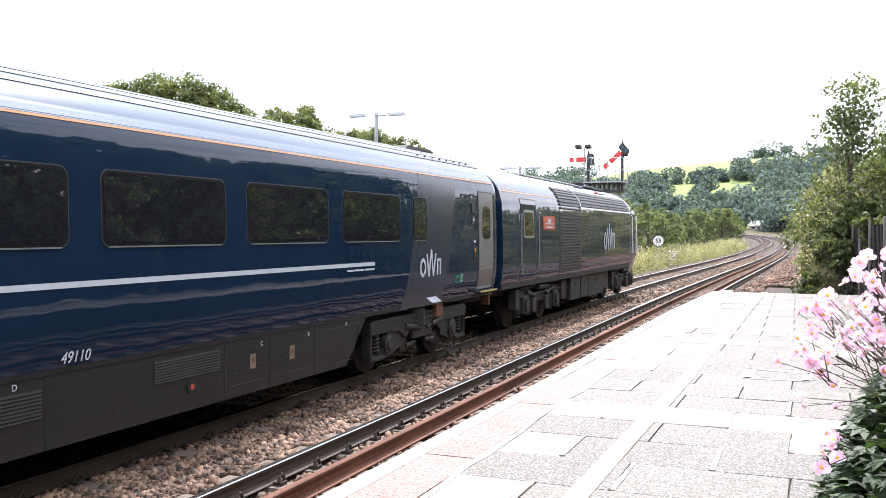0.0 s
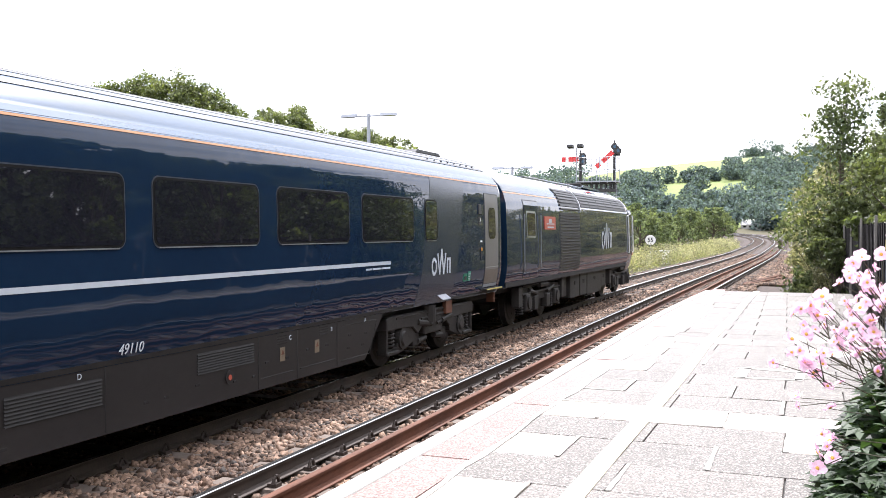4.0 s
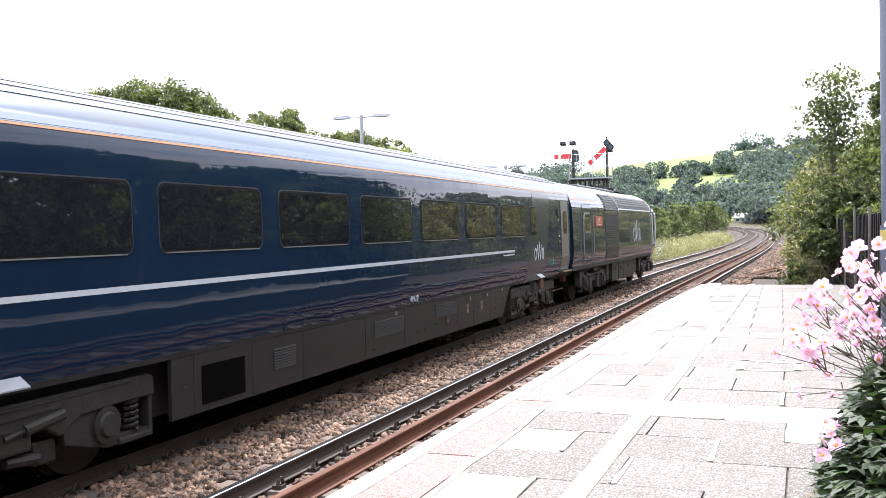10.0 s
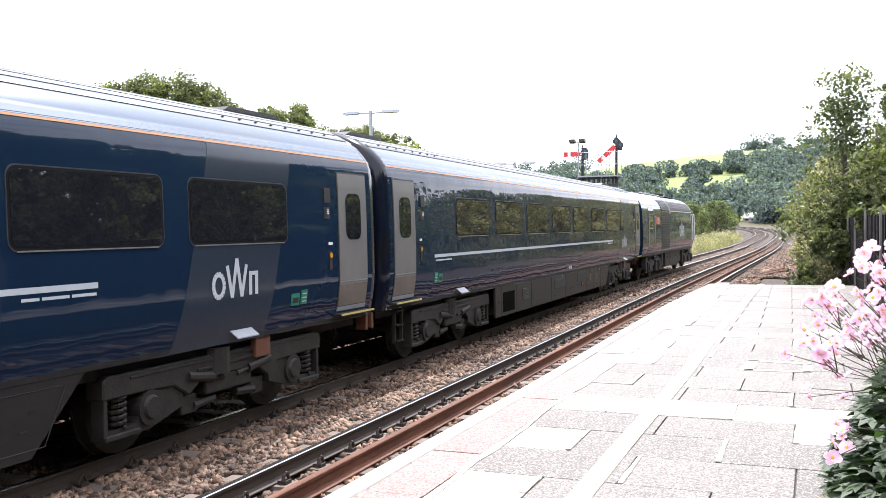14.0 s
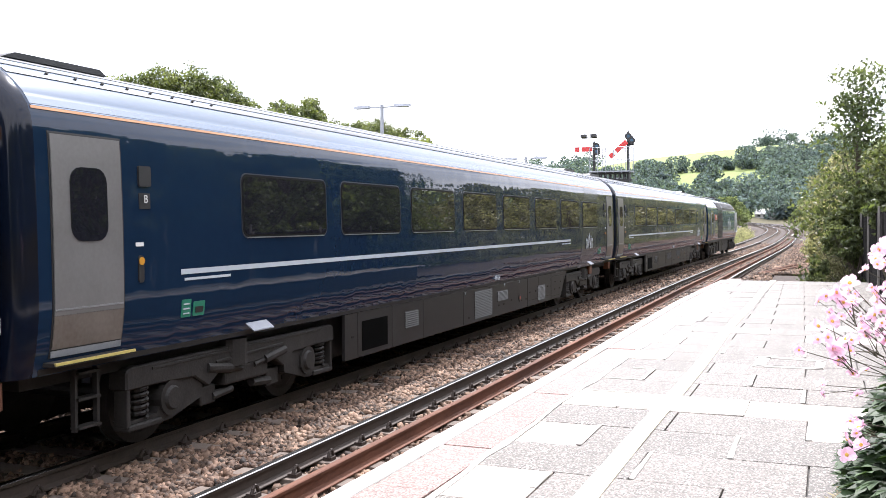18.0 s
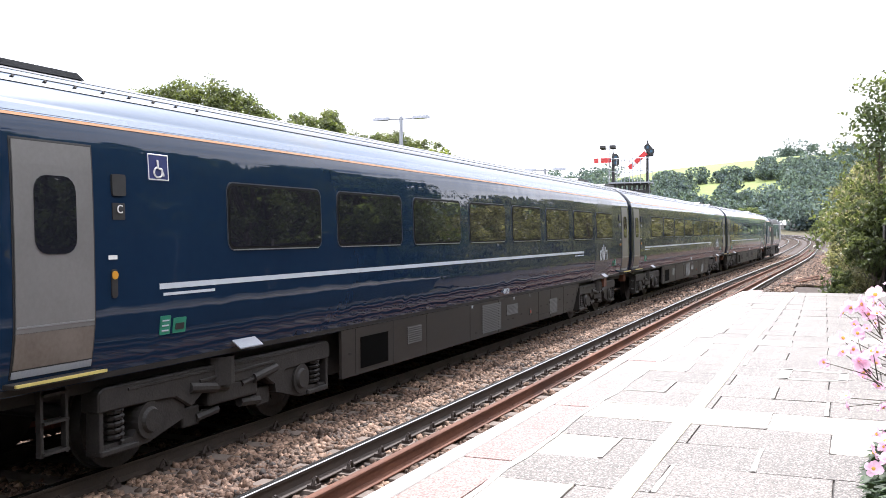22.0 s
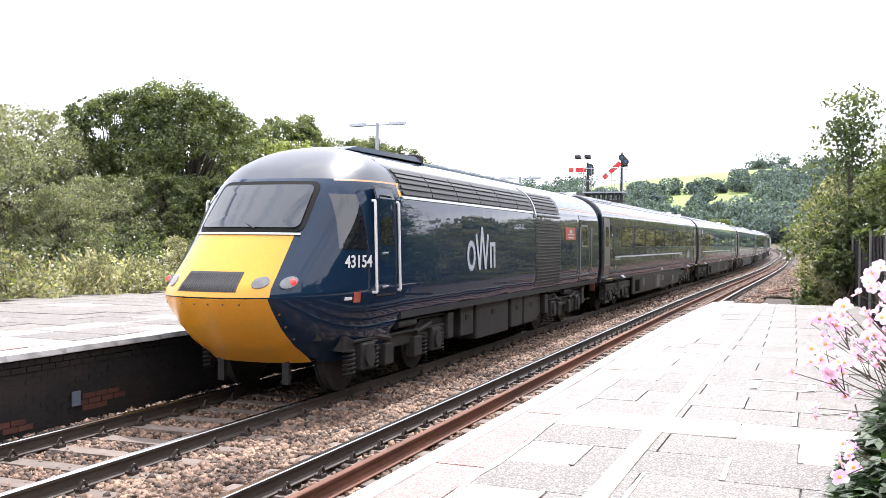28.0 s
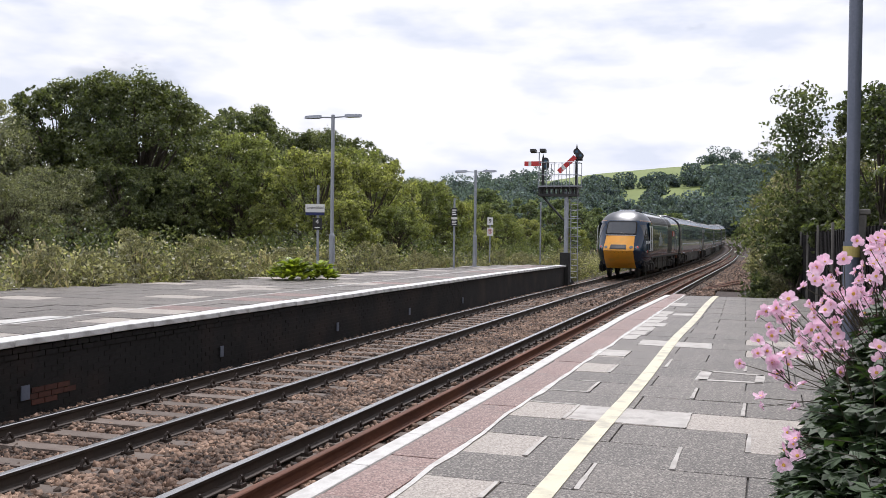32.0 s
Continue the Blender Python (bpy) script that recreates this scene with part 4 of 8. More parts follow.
class Side:
    """The skin of a vehicle: its half width at each height, and overlays laid on it."""

    def __init__(self, zs, xs):
        self.zs, self.xs = zs, xs

    def x(self, z):
        return np.interp(z, self.zs, self.xs)

    def shell(self, y0, y1, z0, gap=1.0):
        """A closed extrusion of the section over [y0, y1]."""
        bm = bmesh.new()
        zs = [z for z in self.zs if z >= z0]
        loop = [(self.x(z), z) for z in zs] + [(-self.x(z), z) for z in zs[-2::-1]]
        n = max(2, int(round((y1 - y0) / gap)) + 1)
        rows = [[bm.verts.new((x, y, z)) for x, z in loop] for y in np.linspace(y0, y1, n)]
        for a, b in zip(rows, rows[1:]):
            for i in range(len(loop)):
                k = (i + 1) % len(loop)
                bm.faces.new((a[i], b[i], b[k], a[k]))
        bm.faces.new(rows[0])
        bm.faces.new(rows[-1][::-1])
        bmesh.ops.recalc_face_normals(bm, faces=bm.faces)
        return bm

    def patch(self, bm, corners, out=0.004, thick=0.01, sides=(1, -1), nz=None):
        """A slip on the skin between corners (y0 low, y1 low, y0 high, y1 high, z low, z high)."""
        a, b, c, d, z0, z1 = corners
        zs = [z0] + [z for z in self.zs if z0 + 0.01 < z < z1 - 0.01] + [z1]
        for side in sides:
            outer, inner = [], []
            for z in zs:
                t = (z - z0) / max(1e-6, z1 - z0)
                l, r = a + (c - a) * t, b + (d - b) * t
                xo, xi = side * (self.x(z) + out), side * (self.x(z) + out - thick)
                outer.append((bm.verts.new((xo, l, z)), bm.verts.new((xo, r, z))))
                inner.append((bm.verts.new((xi, l, z)), bm.verts.new((xi, r, z))))
            for (p, q), (p2, q2) in zip(outer, outer[1:]):
                bm.faces.new((p, q, q2, p2) if side > 0 else (p, p2, q2, q))
            for i in range(len(zs) - 1):
                for e in (0, 1):
                    bm.faces.new((outer[i][e], outer[i + 1][e], inner[i + 1][e], inner[i][e]))
            for e in (0, -1):
                bm.faces.new((outer[e][0], outer[e][1], inner[e][1], inner[e][0]))
        return bm

    def rounded(self, bm, y0, y1, z0, z1, r, out, side=1, n=4, thick=0.012):
        """A slip with rounded corners."""
        pts = []
        for cy, cz, a0 in ((y1 - r, z0 + r, -90), (y1 - r, z1 - r, 0), (y0 + r, z1 - r, 90), (y0 + r, z0 + r, 180)):
            for k in range(n + 1):
                a = radians(a0 + 90 * k / n)
                pts.append((cy + r * math.cos(a), cz + r * math.sin(a)))
        top = [bm.verts.new((side * (self.x(z) + out), y, z)) for y, z in pts]
        low = [bm.verts.new((side * (self.x(z) + out - thick), y, z)) for y, z in pts]
        bm.faces.new(top if side > 0 else top[::-1])
        for i in range(len(pts)):
            k = (i + 1) % len(pts)
            bm.faces.new((low[i], low[k], top[k], top[i]) if side > 0 else (top[i], top[k], low[k], low[i]))
        return bm


COACH, LOCO = Side(COACH_Z, COACH_X), Side(LOCO_Z, LOCO_X)


def lettering(name, text, size, place, material, parent, side=1, spread=0.0, slant=0.0):
    """Letters laid on a vehicle's side, as a mesh."""
    cu = bpy.data.curves.new(name, "FONT")
    cu.body, cu.size, cu.extrude, cu.align_x, cu.align_y = text, size, 0.002, "CENTER", "CENTER"
    cu.offset, cu.shear = spread, slant
    tmp = bpy.data.objects.new(name, cu)
    me = bpy.data.meshes.new_from_object(tmp)
    me.name = name
    bpy.data.objects.remove(tmp)
    me.materials.append(material)
    ob = new(name, me)
    ob.parent = parent
    ob.matrix_basis = Matrix.Translation(place) @ (Euler((radians(90), 0, radians(90 * side))).to_matrix().to_4x4())
    return ob


def emblem(parent, y, z, h, side_skin, sides, material):
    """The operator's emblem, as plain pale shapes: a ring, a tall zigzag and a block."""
    for side in sides:
        bm = bmesh.new()
        d = side

        def strokes(pts, w):
            for (a0, b0), (a1, b1) in zip(pts, pts[1:]):
                t = Vector((a1 - a0, b1 - b0)).normalized()
                nx, nz = -t.y * w / 2, t.x * w / 2
                vs = [bm.verts.new((side * (side_skin.x(z + q * h) + 0.013), y + d * p * h, z + q * h))
                      for p, q in ((a0 + nx, b0 + nz), (a1 + nx, b1 + nz), (a1 - nx, b1 - nz), (a0 - nx, b0 - nz))]
                bm.faces.new(vs)

        strokes([(-0.42, 0.34), (-0.21, -0.46), (0.0, 0.5), (0.21, -0.46), (0.42, 0.34)], 0.125)
        ring = [(-0.78 + 0.22 * math.cos(a), -0.14 + 0.28 * math.sin(a)) for a in np.linspace(0.0, 2 * math.pi, 17)]
        strokes(ring, 0.13)
        strokes([(0.60, 0.16), (0.60, -0.44)], 0.14)
        strokes([(0.88, 0.16), (0.88, -0.44)], 0.14)
        strokes([(0.60, 0.11), (0.88, 0.11)], 0.10)
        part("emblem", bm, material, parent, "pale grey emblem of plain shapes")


WHEELSETS = []


def make_wheelset(parent, y, r, gauge=0.7525):
    bm = bmesh.new()
    tube(bm, (-1.05, 0, 0), (1.05, 0, 0), 0.075, n=12)
    for side in (-1, 1):
        tube(bm, (side * (gauge - 0.06), 0, 0), (side * (gauge + 0.06), 0, 0), r, n=32)
        tube(bm, (side * (gauge - 0.085), 0, 0), (side * (gauge - 0.06), 0, 0), r + 0.025, n=32)
        tube(bm, (side * (gauge + 0.06), 0, 0), (side * (gauge + 0.075), 0, 0), r * 0.8, r * 0.72, n=24)
        for k in range(4):
            a = math.pi / 2 * k
            tube(bm, (side * (gauge + 0.07), 0.5 * r * math.cos(a), 0.5 * r * math.sin(a)), (side * (gauge + 0.085), 0.5 * r * math.cos(a), 0.5 * r * math.sin(a)), 0.03, n=6)
    ob = part("wheelset", bm, M["bogie"], parent, "steel wheels on an axle")
    ob.location = (0, y, r)
    WHEELSETS.append((ob, y, r))
    return ob


def spring(bm, x, y, z0, z1, r, turns, wire):
    n = turns * 10
    pts = [(x + r * math.cos(2 * math.pi * i / 10), y + r * math.sin(2 * math.pi * i / 10), z0 + (z1 - z0) * i / n) for i in range(n + 1)]
    for a, b in zip(pts, pts[1:]):
        tube(bm, a, b, wire, n=5, caps=False)
    return bm


def coach_bogie(parent, y, heading=1):
    """A four-wheeled coach bogie: sweeping side frames, coil springs, axleboxes, brake gear, dampers."""
    bg = new("bogie")
    bg.parent = parent
    bg.location = (0, y, 0)
    for side in (-1, 1):
        bm = bmesh.new()
        pts = [(-1.95, 0.62), (-1.95, 0.79), (-1.88, 0.83), (1.88, 0.83), (1.95, 0.79), (1.95, 0.62), (1.45, 0.62), (0.95, 0.60), (0.72, 0.47), (0.5, 0.60), (-0.5, 0.60), (-0.72, 0.47), (-0.95, 0.60), (-1.45, 0.62)]
        extrude_poly(bm, pts, side * 1.0, side * 1.205)
        bmesh.ops.bevel(bm, geom=list(bm.edges), offset=0.015, segments=1, affect="EDGES")
        part("side_frame", bm, M["bogie"], bg)
        for e in (-1, 1):
            bm = bmesh.new()
            spring(bm, side * 1.1, e * 1.68, 0.33, 0.66, 0.085, 6, 0.021)
            part("coil_spring", bm, M["bogie"], bg)
            bm = bmesh.new()
            tube(bm, (side * 0.95, e * 1.3, 0.457), (side * 1.2, e * 1.3, 0.457), 0.17, n=20)
            tube(bm, (side * 1.2, e * 1.3, 0.457), (side * 1.23, e * 1.3, 0.457), 0.12, 0.1, n=20)
            part("axlebox", bm, M["bogie"], bg)
            bm = bmesh.new()
            extrude_poly(bm, [(e * 0.78, 0.5), (e * 0.8, 0.38), (e * 1.3, 0.25), (e * 1.85, 0.24), (e * 1.9, 0.33), (e * 1.5, 0.34), (e * 1.3, 0.62), (e * 1.0, 0.62)], side * 1.0, side * 1.17)
            part("trailing_arm", bm, M["bogie"], bg)
            bm = bmesh.new()
            tube(bm, (side * 1.19, e * 0.75, 0.66), (side * 1.19, e * 0.32, 0.60), 0.055, n=10)
            tube(bm, (side * 1.19, e * 0.32, 0.60), (side * 1.19, e * 0.12, 0.57), 0.03, n=8)
            part("damper", bm, M["bogie"], bg)
            part("spring_foot", boxed(*sorted((side * 1.02, side * 1.2)), *sorted((e * 1.45, e * 1.92)), 0.24, 0.30, bevel=0.015), M["bogie"], bg)
            part("end_bracket", boxed(*sorted((side * 1.04, side * 1.19)), *sorted((e * 1.88, e * 1.93)), 0.28, 0.64, bevel=0.01), M["bogie"], bg)
            bm = bmesh.new()
            box(bm, side * 1.02 - 0.06, side * 1.02 + 0.1, e * 0.62 - 0.13, e * 0.62 + 0.13, 0.26, 0.46, bevel=0.02)
            tube(bm, (side * 1.1, e * 0.55, 0.33), (side * 1.1, e * 0.2, 0.36), 0.05, n=8)
            part("brake_cylinder", bm, M["bogie"], bg)
        bm = bmesh.new()
        box(bm, side * 1.0, side * 1.19, -0.42, 0.42, 0.42, 0.62, bevel=0.03)
        tube(bm, (side * 1.1, -0.2, 0.62), (side * 1.1, -0.2, 0.9), 0.19, n=16)
        part("air_spring_seat", bm, M["bogie"], bg)
        bm = bmesh.new()
        for a, b in (((side * 1.2, -1.6, 0.78), (side * 1.2, 1.6, 0.80)), ((side * 1.205, -0.6, 0.7), (side * 1.205, 0.7, 0.73))):
            tube(bm, a, b, 0.018, n=6)
        part("air_pipe", bm, M["bogie"], bg)
        if heading > 0:
            part("junction_box", boxed(*sorted((side * 1.18, side * 1.26)), 0.40, 0.70, 0.70, 0.94, bevel=0.012), M["rust_box"], bg, "rust-orange box on the frame")
    bm = bmesh.new()
    box(bm, -1.0, 1.0, -0.22, 0.22, 0.5, 0.82)
    part("bolster", bm, M["under"], bg)
    for e in (-1, 1):
        make_wheelset(bg, e * 1.3, 0.457)
    return bg


def louvre(parent, name, side, y0, y1, z0, z1, n, lat, material):
    bm = bmesh.new()
    h = (z1 - z0) / n
    for i in range(n):
        z = z0 + i * h
        extr = [(side * lat, z), (side * (lat + 0.011), z + h * 0.12), (side * (lat + 0.003), z + h * 0.6), (side * lat, z + h)]
        a = [bm.verts.new((x, y0, q)) for x, q in extr]
        b = [bm.verts.new((x, y1, q)) for x, q in extr]
        for k in range(3):
            bm.faces.new((a[k], b[k], b[k + 1], a[k + 1]))
        bm.faces.new(a), bm.faces.new(b)
    bmesh.ops.recalc_face_normals(bm, faces=bm.faces)
    return part(name, bm, material, parent)


def coach(letter, number, label, skirt_material, small_end_window, wheelchair=False):
    c = thing("coach", None, label, "train coach", "coaches of the train")
    S = COACH
    body = smooth(part("body", S.shell(-11.15, 11.15, 0.93), M["green_paint"], c))
    # narrow ends with the gangway
    for e in (-1, 1):
        bm = bmesh.new()
        zs = [z for z in COACH_Z]
        loops = []
        for y, k, dz in ((11.15, 1.0, 0.0), (11.25, 0.995, 0.006), (11.31, 0.975, 0.02), (11.345, 0.945, 0.045), (11.36, 0.90, 0.075)):
            loops.append([bm.verts.new((sx * S.x(z) * k, e * y, 0.93 + (z - 0.93) * (1 - dz))) for sx, zz in ((1, zs), (-1, zs[::-1])) for z in zz])
        for a, b in zip(loops, loops[1:]):
            for i in range(len(a)):
                k = (i + 1) % len(a)
                if a[i].co != a[k].co:
                    try:
                        bm.faces.new((a[i], b[i], b[k], a[k]))
                    except ValueError:
                        pass
        bm.faces.new(loops[-1])
        bmesh.ops.remove_doubles(bm, verts=bm.verts, dist=1e-4)
        bmesh.ops.recalc_face_normals(bm, faces=bm.faces)
        smooth(part("end_cap", bm, M["end_paint"], c, "dark navy coach end"), 30)
        bm = bmesh.new()
        for k in range(4):
            box(bm, -0.52, 0.52, e * (11.36 + 0.035 * k), e * (11.36 + 0.035 * k + 0.022), 1.02, 3.1, bevel=0.006)
        part("gangway_bellows", bm, M["rubber"], c)
        bm = bmesh.new()
        box(bm, -0.16, 0.16, e * 11.2, e * 11.62, 0.86, 1.1, bevel=0.02)
        part("coupler", bm, M["bogie"], c)
        for sx in (-1, 1):
            bm = bmesh.new()
            pts = [(sx * 0.55, e * 11.3, 0.95), (sx * 0.6, e * 11.42, 0.6), (sx * 0.6, e * 11.5, 0.42), (sx * 0.55, e * 11.58, 0.5)]
            for a, b in zip(pts, pts[1:]):
                tube(bm, a, b, 0.022, n=6)
            part("jumper_cable", bm, M["rubber"], c)
        part("socket_box", boxed(1.02, 1.18, *sorted((e * 11.33, e * 11.40)), 0.70, 0.92, bevel=0.01), M["rust_box"], c, "rusty jumper socket")
        part("vent_box", boxed(1.12, 1.20, *sorted((e * 11.33, e * 11.385)), 1.28, 1.42, bevel=0.01), M["white"], c, "small white end fitting")
        bm = bmesh.new()
        box(bm, 1.02, 1.15, *sorted((e * 11.355, e * 11.37)), 2.74, 2.93)
        wn2 = part("warning_notice", bm, M["white"], c, "yellow and white warning notice")
        part("notice_panel", boxed(1.03, 1.14, *sorted((e * 11.36, e * 11.373)), 2.80, 2.92), M["yellow"], wn2)
        part("notice_symbol", boxed(1.065, 1.105, *sorted((e * 11.36, e * 11.376)), 2.83, 2.89), M["black"], wn2)
        # roof hatch over the vestibule, with rails of bolts
        bm = bmesh.new()
        extrude_poly(bm, [(e * 9.2, 3.58), (e * 9.3, 3.635), (e * 10.35, 3.635), (e * 10.5, 3.58)], -0.36, 0.36)
        part("roof_hatch", bm, M["dark_roof"], c)
        for k in range(8):
            yy = e * (8.3 + 0.33 * k)
            part("roof_bolt", tubed((S.x(3.36) - 0.01, yy, 3.36), (S.x(3.36) + 0.018, yy, 3.376), 0.014, n=6), M["under"], c)
        # sliding end doors on both sides
        for side in (1, -1):
            yc = e * 10.6
            bm = bmesh.new()
            S.patch(bm, (yc - 0.415, yc + 0.415, yc - 0.415, yc + 0.415, 1.06, 2.85), out=0.004, sides=(side,))
            part("door_frame", bm, M["black"], c)
            bm = bmesh.new()
            S.patch(bm, (yc - 0.395, yc + 0.395, yc - 0.395, yc + 0.395, 1.397, 2.83), out=0.012, sides=(side,))
            d = part("door", bm, M["door"], c, "silver-grey sliding door")
            bm = bmesh.new()
            S.patch(bm, (yc - 0.395, yc + 0.395, yc - 0.395, yc + 0.395, 1.13, 1.394), out=0.012, sides=(side,))
            part("kick_panel", bm, M["door_low"], d)
            bm = bmesh.new()
            S.patch(bm, (yc - 0.39, yc + 0.39, yc - 0.39, yc + 0.39, 1.435, 1.449), out=0.016, sides=(side,))
            part("door_bead", bm, M["alu"], d, "bright bead across the door")
            bm = bmesh.new()
            S.patch(bm, (yc - 0.40, yc + 0.40, yc - 0.40, yc + 0.40, 1.065, 1.118), out=0.014, sides=(side,))
            part("door_sill", bm, M["galv"], d, "worn metal door sill")
            bm = bmesh.new()
            S.rounded(bm, yc - 0.21, yc + 0.21, 1.98, 2.58, 0.12, 0.02, side)
            part("door_window", bm, M["glass"], d)
            bm = bmesh.new()
            box(bm, *sorted((side * 1.30, side * 1.44)), yc - 0.46, yc + 0.46, 1.0, 1.035, bevel=0.006)
            part("footstep", bm, M["bogie"], c)
            bm = bmesh.new()
            box(bm, *sorted((side * 1.425, side * 1.446)), yc - 0.46, yc + 0.46, 1.015, 1.037)
            part("step_edge", bm, M["yellow_band"], c, "yellow step edge")
            bm = bmesh.new()
            for dy in (-0.13, 0.13) if e < 0 else ():
                box(bm, *sorted((side * 1.14, side * 1.19)), e * 10.45 + dy - 0.015, e * 10.45 + dy + 0.015, 0.38, 0.95)
            for z in (0.40, 0.64, 0.86) if e < 0 else ():
                box(bm, *sorted((side * 1.12, side * 1.22)), e * 10.45 - 0.13, e * 10.45 + 0.13, z, z + 0.022)
            if e < 0:
                part("step_ladder", bm, M["bogie"], c, "grimy steel steps under the door")
            yi = e * 9.9
            bm = bmesh.new()
            S.rounded(bm, yi - 0.08, yi + 0.08, 2.45, 2.63, 0.02, 0.02, side, thick=0.03)
            part("display_box", bm, M["black"], c)
            bm = bmesh.new()
            S.rounded(bm, yi - 0.075, yi + 0.075, 2.25, 2.39, 0.01, 0.006, side)
            part("letter_plate", bm, M["black"], c)
            lettering("coach_letter", letter, 0.10, (side * 1.381, yi, 2.335), M["white"], c, side)
            bm = bmesh.new()
            S.rounded(bm, e * 9.97 - 0.035, e * 9.97 + 0.035, 1.60, 1.84, 0.03, 0.012, side)
            part("door_control", bm, M["black"], c)
            bm = bmesh.new()
            tube(bm, (side * 1.375, e * 9.97, 1.79), (side * 1.39, e * 9.97, 1.79), 0.035, n=14)
            part("door_button", bm, M["yellow"], c, "yellow-ringed door button")
            bm = bmesh.new()
            S.rounded(bm, e * 9.98 - 0.05, e * 9.98 + 0.05, 1.92, 1.955, 0.005, 0.006, side)
            part("button_notice", bm, M["white"], c)
            bm = bmesh.new()
            S.rounded(bm, e * 9.32 - 0.07, e * 9.32 + 0.07, 1.23, 1.40, 0.01, 0.008, side)
            lb = part("emergency_label", bm, M["green_label"], c, "green emergency label")
            for k in range(3):
                bm = bmesh.new()
                S.rounded(bm, e * 9.32 - 0.045, e * 9.32 + 0.045, 1.26 + 0.045 * k, 1.272 + 0.045 * k, 0.003, 0.012, side)
                part("text_bar", bm, M["white_stripe"], lb)
            bm = bmesh.new()
            S.rounded(bm, e * 9.12 - 0.09, e * 9.12 + 0.09, 1.23, 1.37, 0.01, 0.008, side)
            hb = part("handle_recess", bm, M["green_label"], c, "green emergency handle box")
            bm = bmesh.new()
            S.rounded(bm, e * 9.12 - 0.06, e * 9.12 + 0.06, 1.26, 1.32, 0.01, 0.012, side)
            part("handle", bm, M["black"], hb)
            bm = bmesh.new()
            vs = [bm.verts.new(p) for p in ((side * 1.31, e * 8.05 - 0.2, 1.07), (side * 1.31, e * 8.05 + 0.2, 1.07), (side * 1.42, e * 8.05 + 0.2, 0.99), (side * 1.42, e * 8.05 - 0.2, 0.99))]
            lo = [bm.verts.new((v.co.x, v.co.y, v.co.z - 0.012)) for v in vs]
            bm.faces.new(vs), bm.faces.new(lo[::-1])
            for k in range(4):
                bm.faces.new((vs[k], lo[k], lo[(k + 1) % 4], vs[(k + 1) % 4]))
            part("bogie_lamp_shield", bm, M["galv"], c, "grey metal flap above the bogie")
    # ribs along the roof, cantrail line, stripe
    for z in (3.335, 3.425, 3.50, 3.555):
        for side in (1, -1):
            bm = bmesh.new()
            S.patch(bm, (-11.1, 11.1, -11.1, 11.1, z - 0.017, z + 0.017), out=0.016, thick=0.03, sides=(side,))
            part("roof_rib", bm, M["rib"], c)
    bm = bmesh.new()
    S.patch(bm, (-11.12, 11.12, -11.12, 11.12, 3.04, 3.60), out=0.003)
    smooth(part("roof_skin", bm, M["roof"], c, "blue-grey roof paint"), 60)
    bm = bmesh.new()
    S.patch(bm, (-11.13, 11.13, -11.13, 11.13, 3.015, 3.037), out=0.006)
    part("cantrail_line", bm, M["orange"], c, "orange line under the roof")
    bm = bmesh.new()
    S.patch(bm, (-9.4, 5.85, -9.4, 5.85, 1.64, 1.69), out=0.004)
    part("waist_stripe", bm, M["white_stripe"], c, "pale stripe along the side")
    for side in (1, -1):
        for a, b in ((5.02, 5.2), (5.23, 5.52), (5.55, 5.83), (-9.35, -8.6)):
            bm = bmesh.new()
            S.patch(bm, (a, b, a, b, 1.58, 1.605), out=0.004, sides=(side,))
            part("lettering_bar", bm, M["white_stripe"], c, "small pale bar of lettering")
        # slanting grey panel with the emblem
        bm = bmesh.new()
        S.patch(bm, (6.88, 8.5, 7.5, 9.1, 0.94, 3.01), out=0.0035, sides=(side,))
        smooth(part("grey_panel", bm, M["grey_panel"], c, "slanting slate-grey panel"), 60)
    emblem(c, 7.90, 1.61, 0.44 if small_end_window else 0.42, S, (1, -1), M["white_stripe"])
    # windows
    for i in range(8):
        yc = -7.46 + 2.213 * i
        w = 0.92
        if i == 7 and small_end_window:
            yc, w = 7.46, 0.28
        for side in (1, -1):
            bm = bmesh.new()
            S.rounded(bm, yc - w, yc + w, 1.965, 2.645, 0.10, 0.007, side)
            wf = part("window", bm, M["trim"], c)
            bm = bmesh.new()
            S.rounded(bm, yc - w + 0.012, yc + w - 0.012, 1.977, 2.633, 0.09, 0.010, side)
            part("window_seal", bm, M["rubber"], wf)
            bm = bmesh.new()
            S.rounded(bm, yc - w + 0.035, yc + w - 0.035, 2.0, 2.61, 0.075, 0.013, side)
            part("window_pane", bm, M["glass"], wf)
            # bright strip laid on for the light reflected along the window's lower edge
            bm = bmesh.new()
            S.patch(bm, (yc - w + 0.09, yc + w - 0.09, yc - w + 0.09, yc + w - 0.09, 1.964, 1.976), out=0.014, sides=(side,))
            part("drip_strip", bm, M["alu"], wf, "bright strip drawn as the reflection under the window")
    # underframe and skirt
    for side in (1, -1):
        # black strip laid on for the shadow line above the skirt
        bm = bmesh.new()
        S.patch(bm, (-11.1, 11.1, -11.1, 11.1, 0.935, 0.985), out=0.003, sides=(side,))
        part("lower_sill", bm, M["under"], c, "black strip along the foot of the body for its shadow line")
    part("underframe", boxed(-1.1, 1.1, -11.1, 11.1, 0.80, 0.95), M["under"], c)
    part("equipment_core", boxed(-1.05, 1.05, -6.2, 5.2, 0.36, 0.82), M["under"], c)
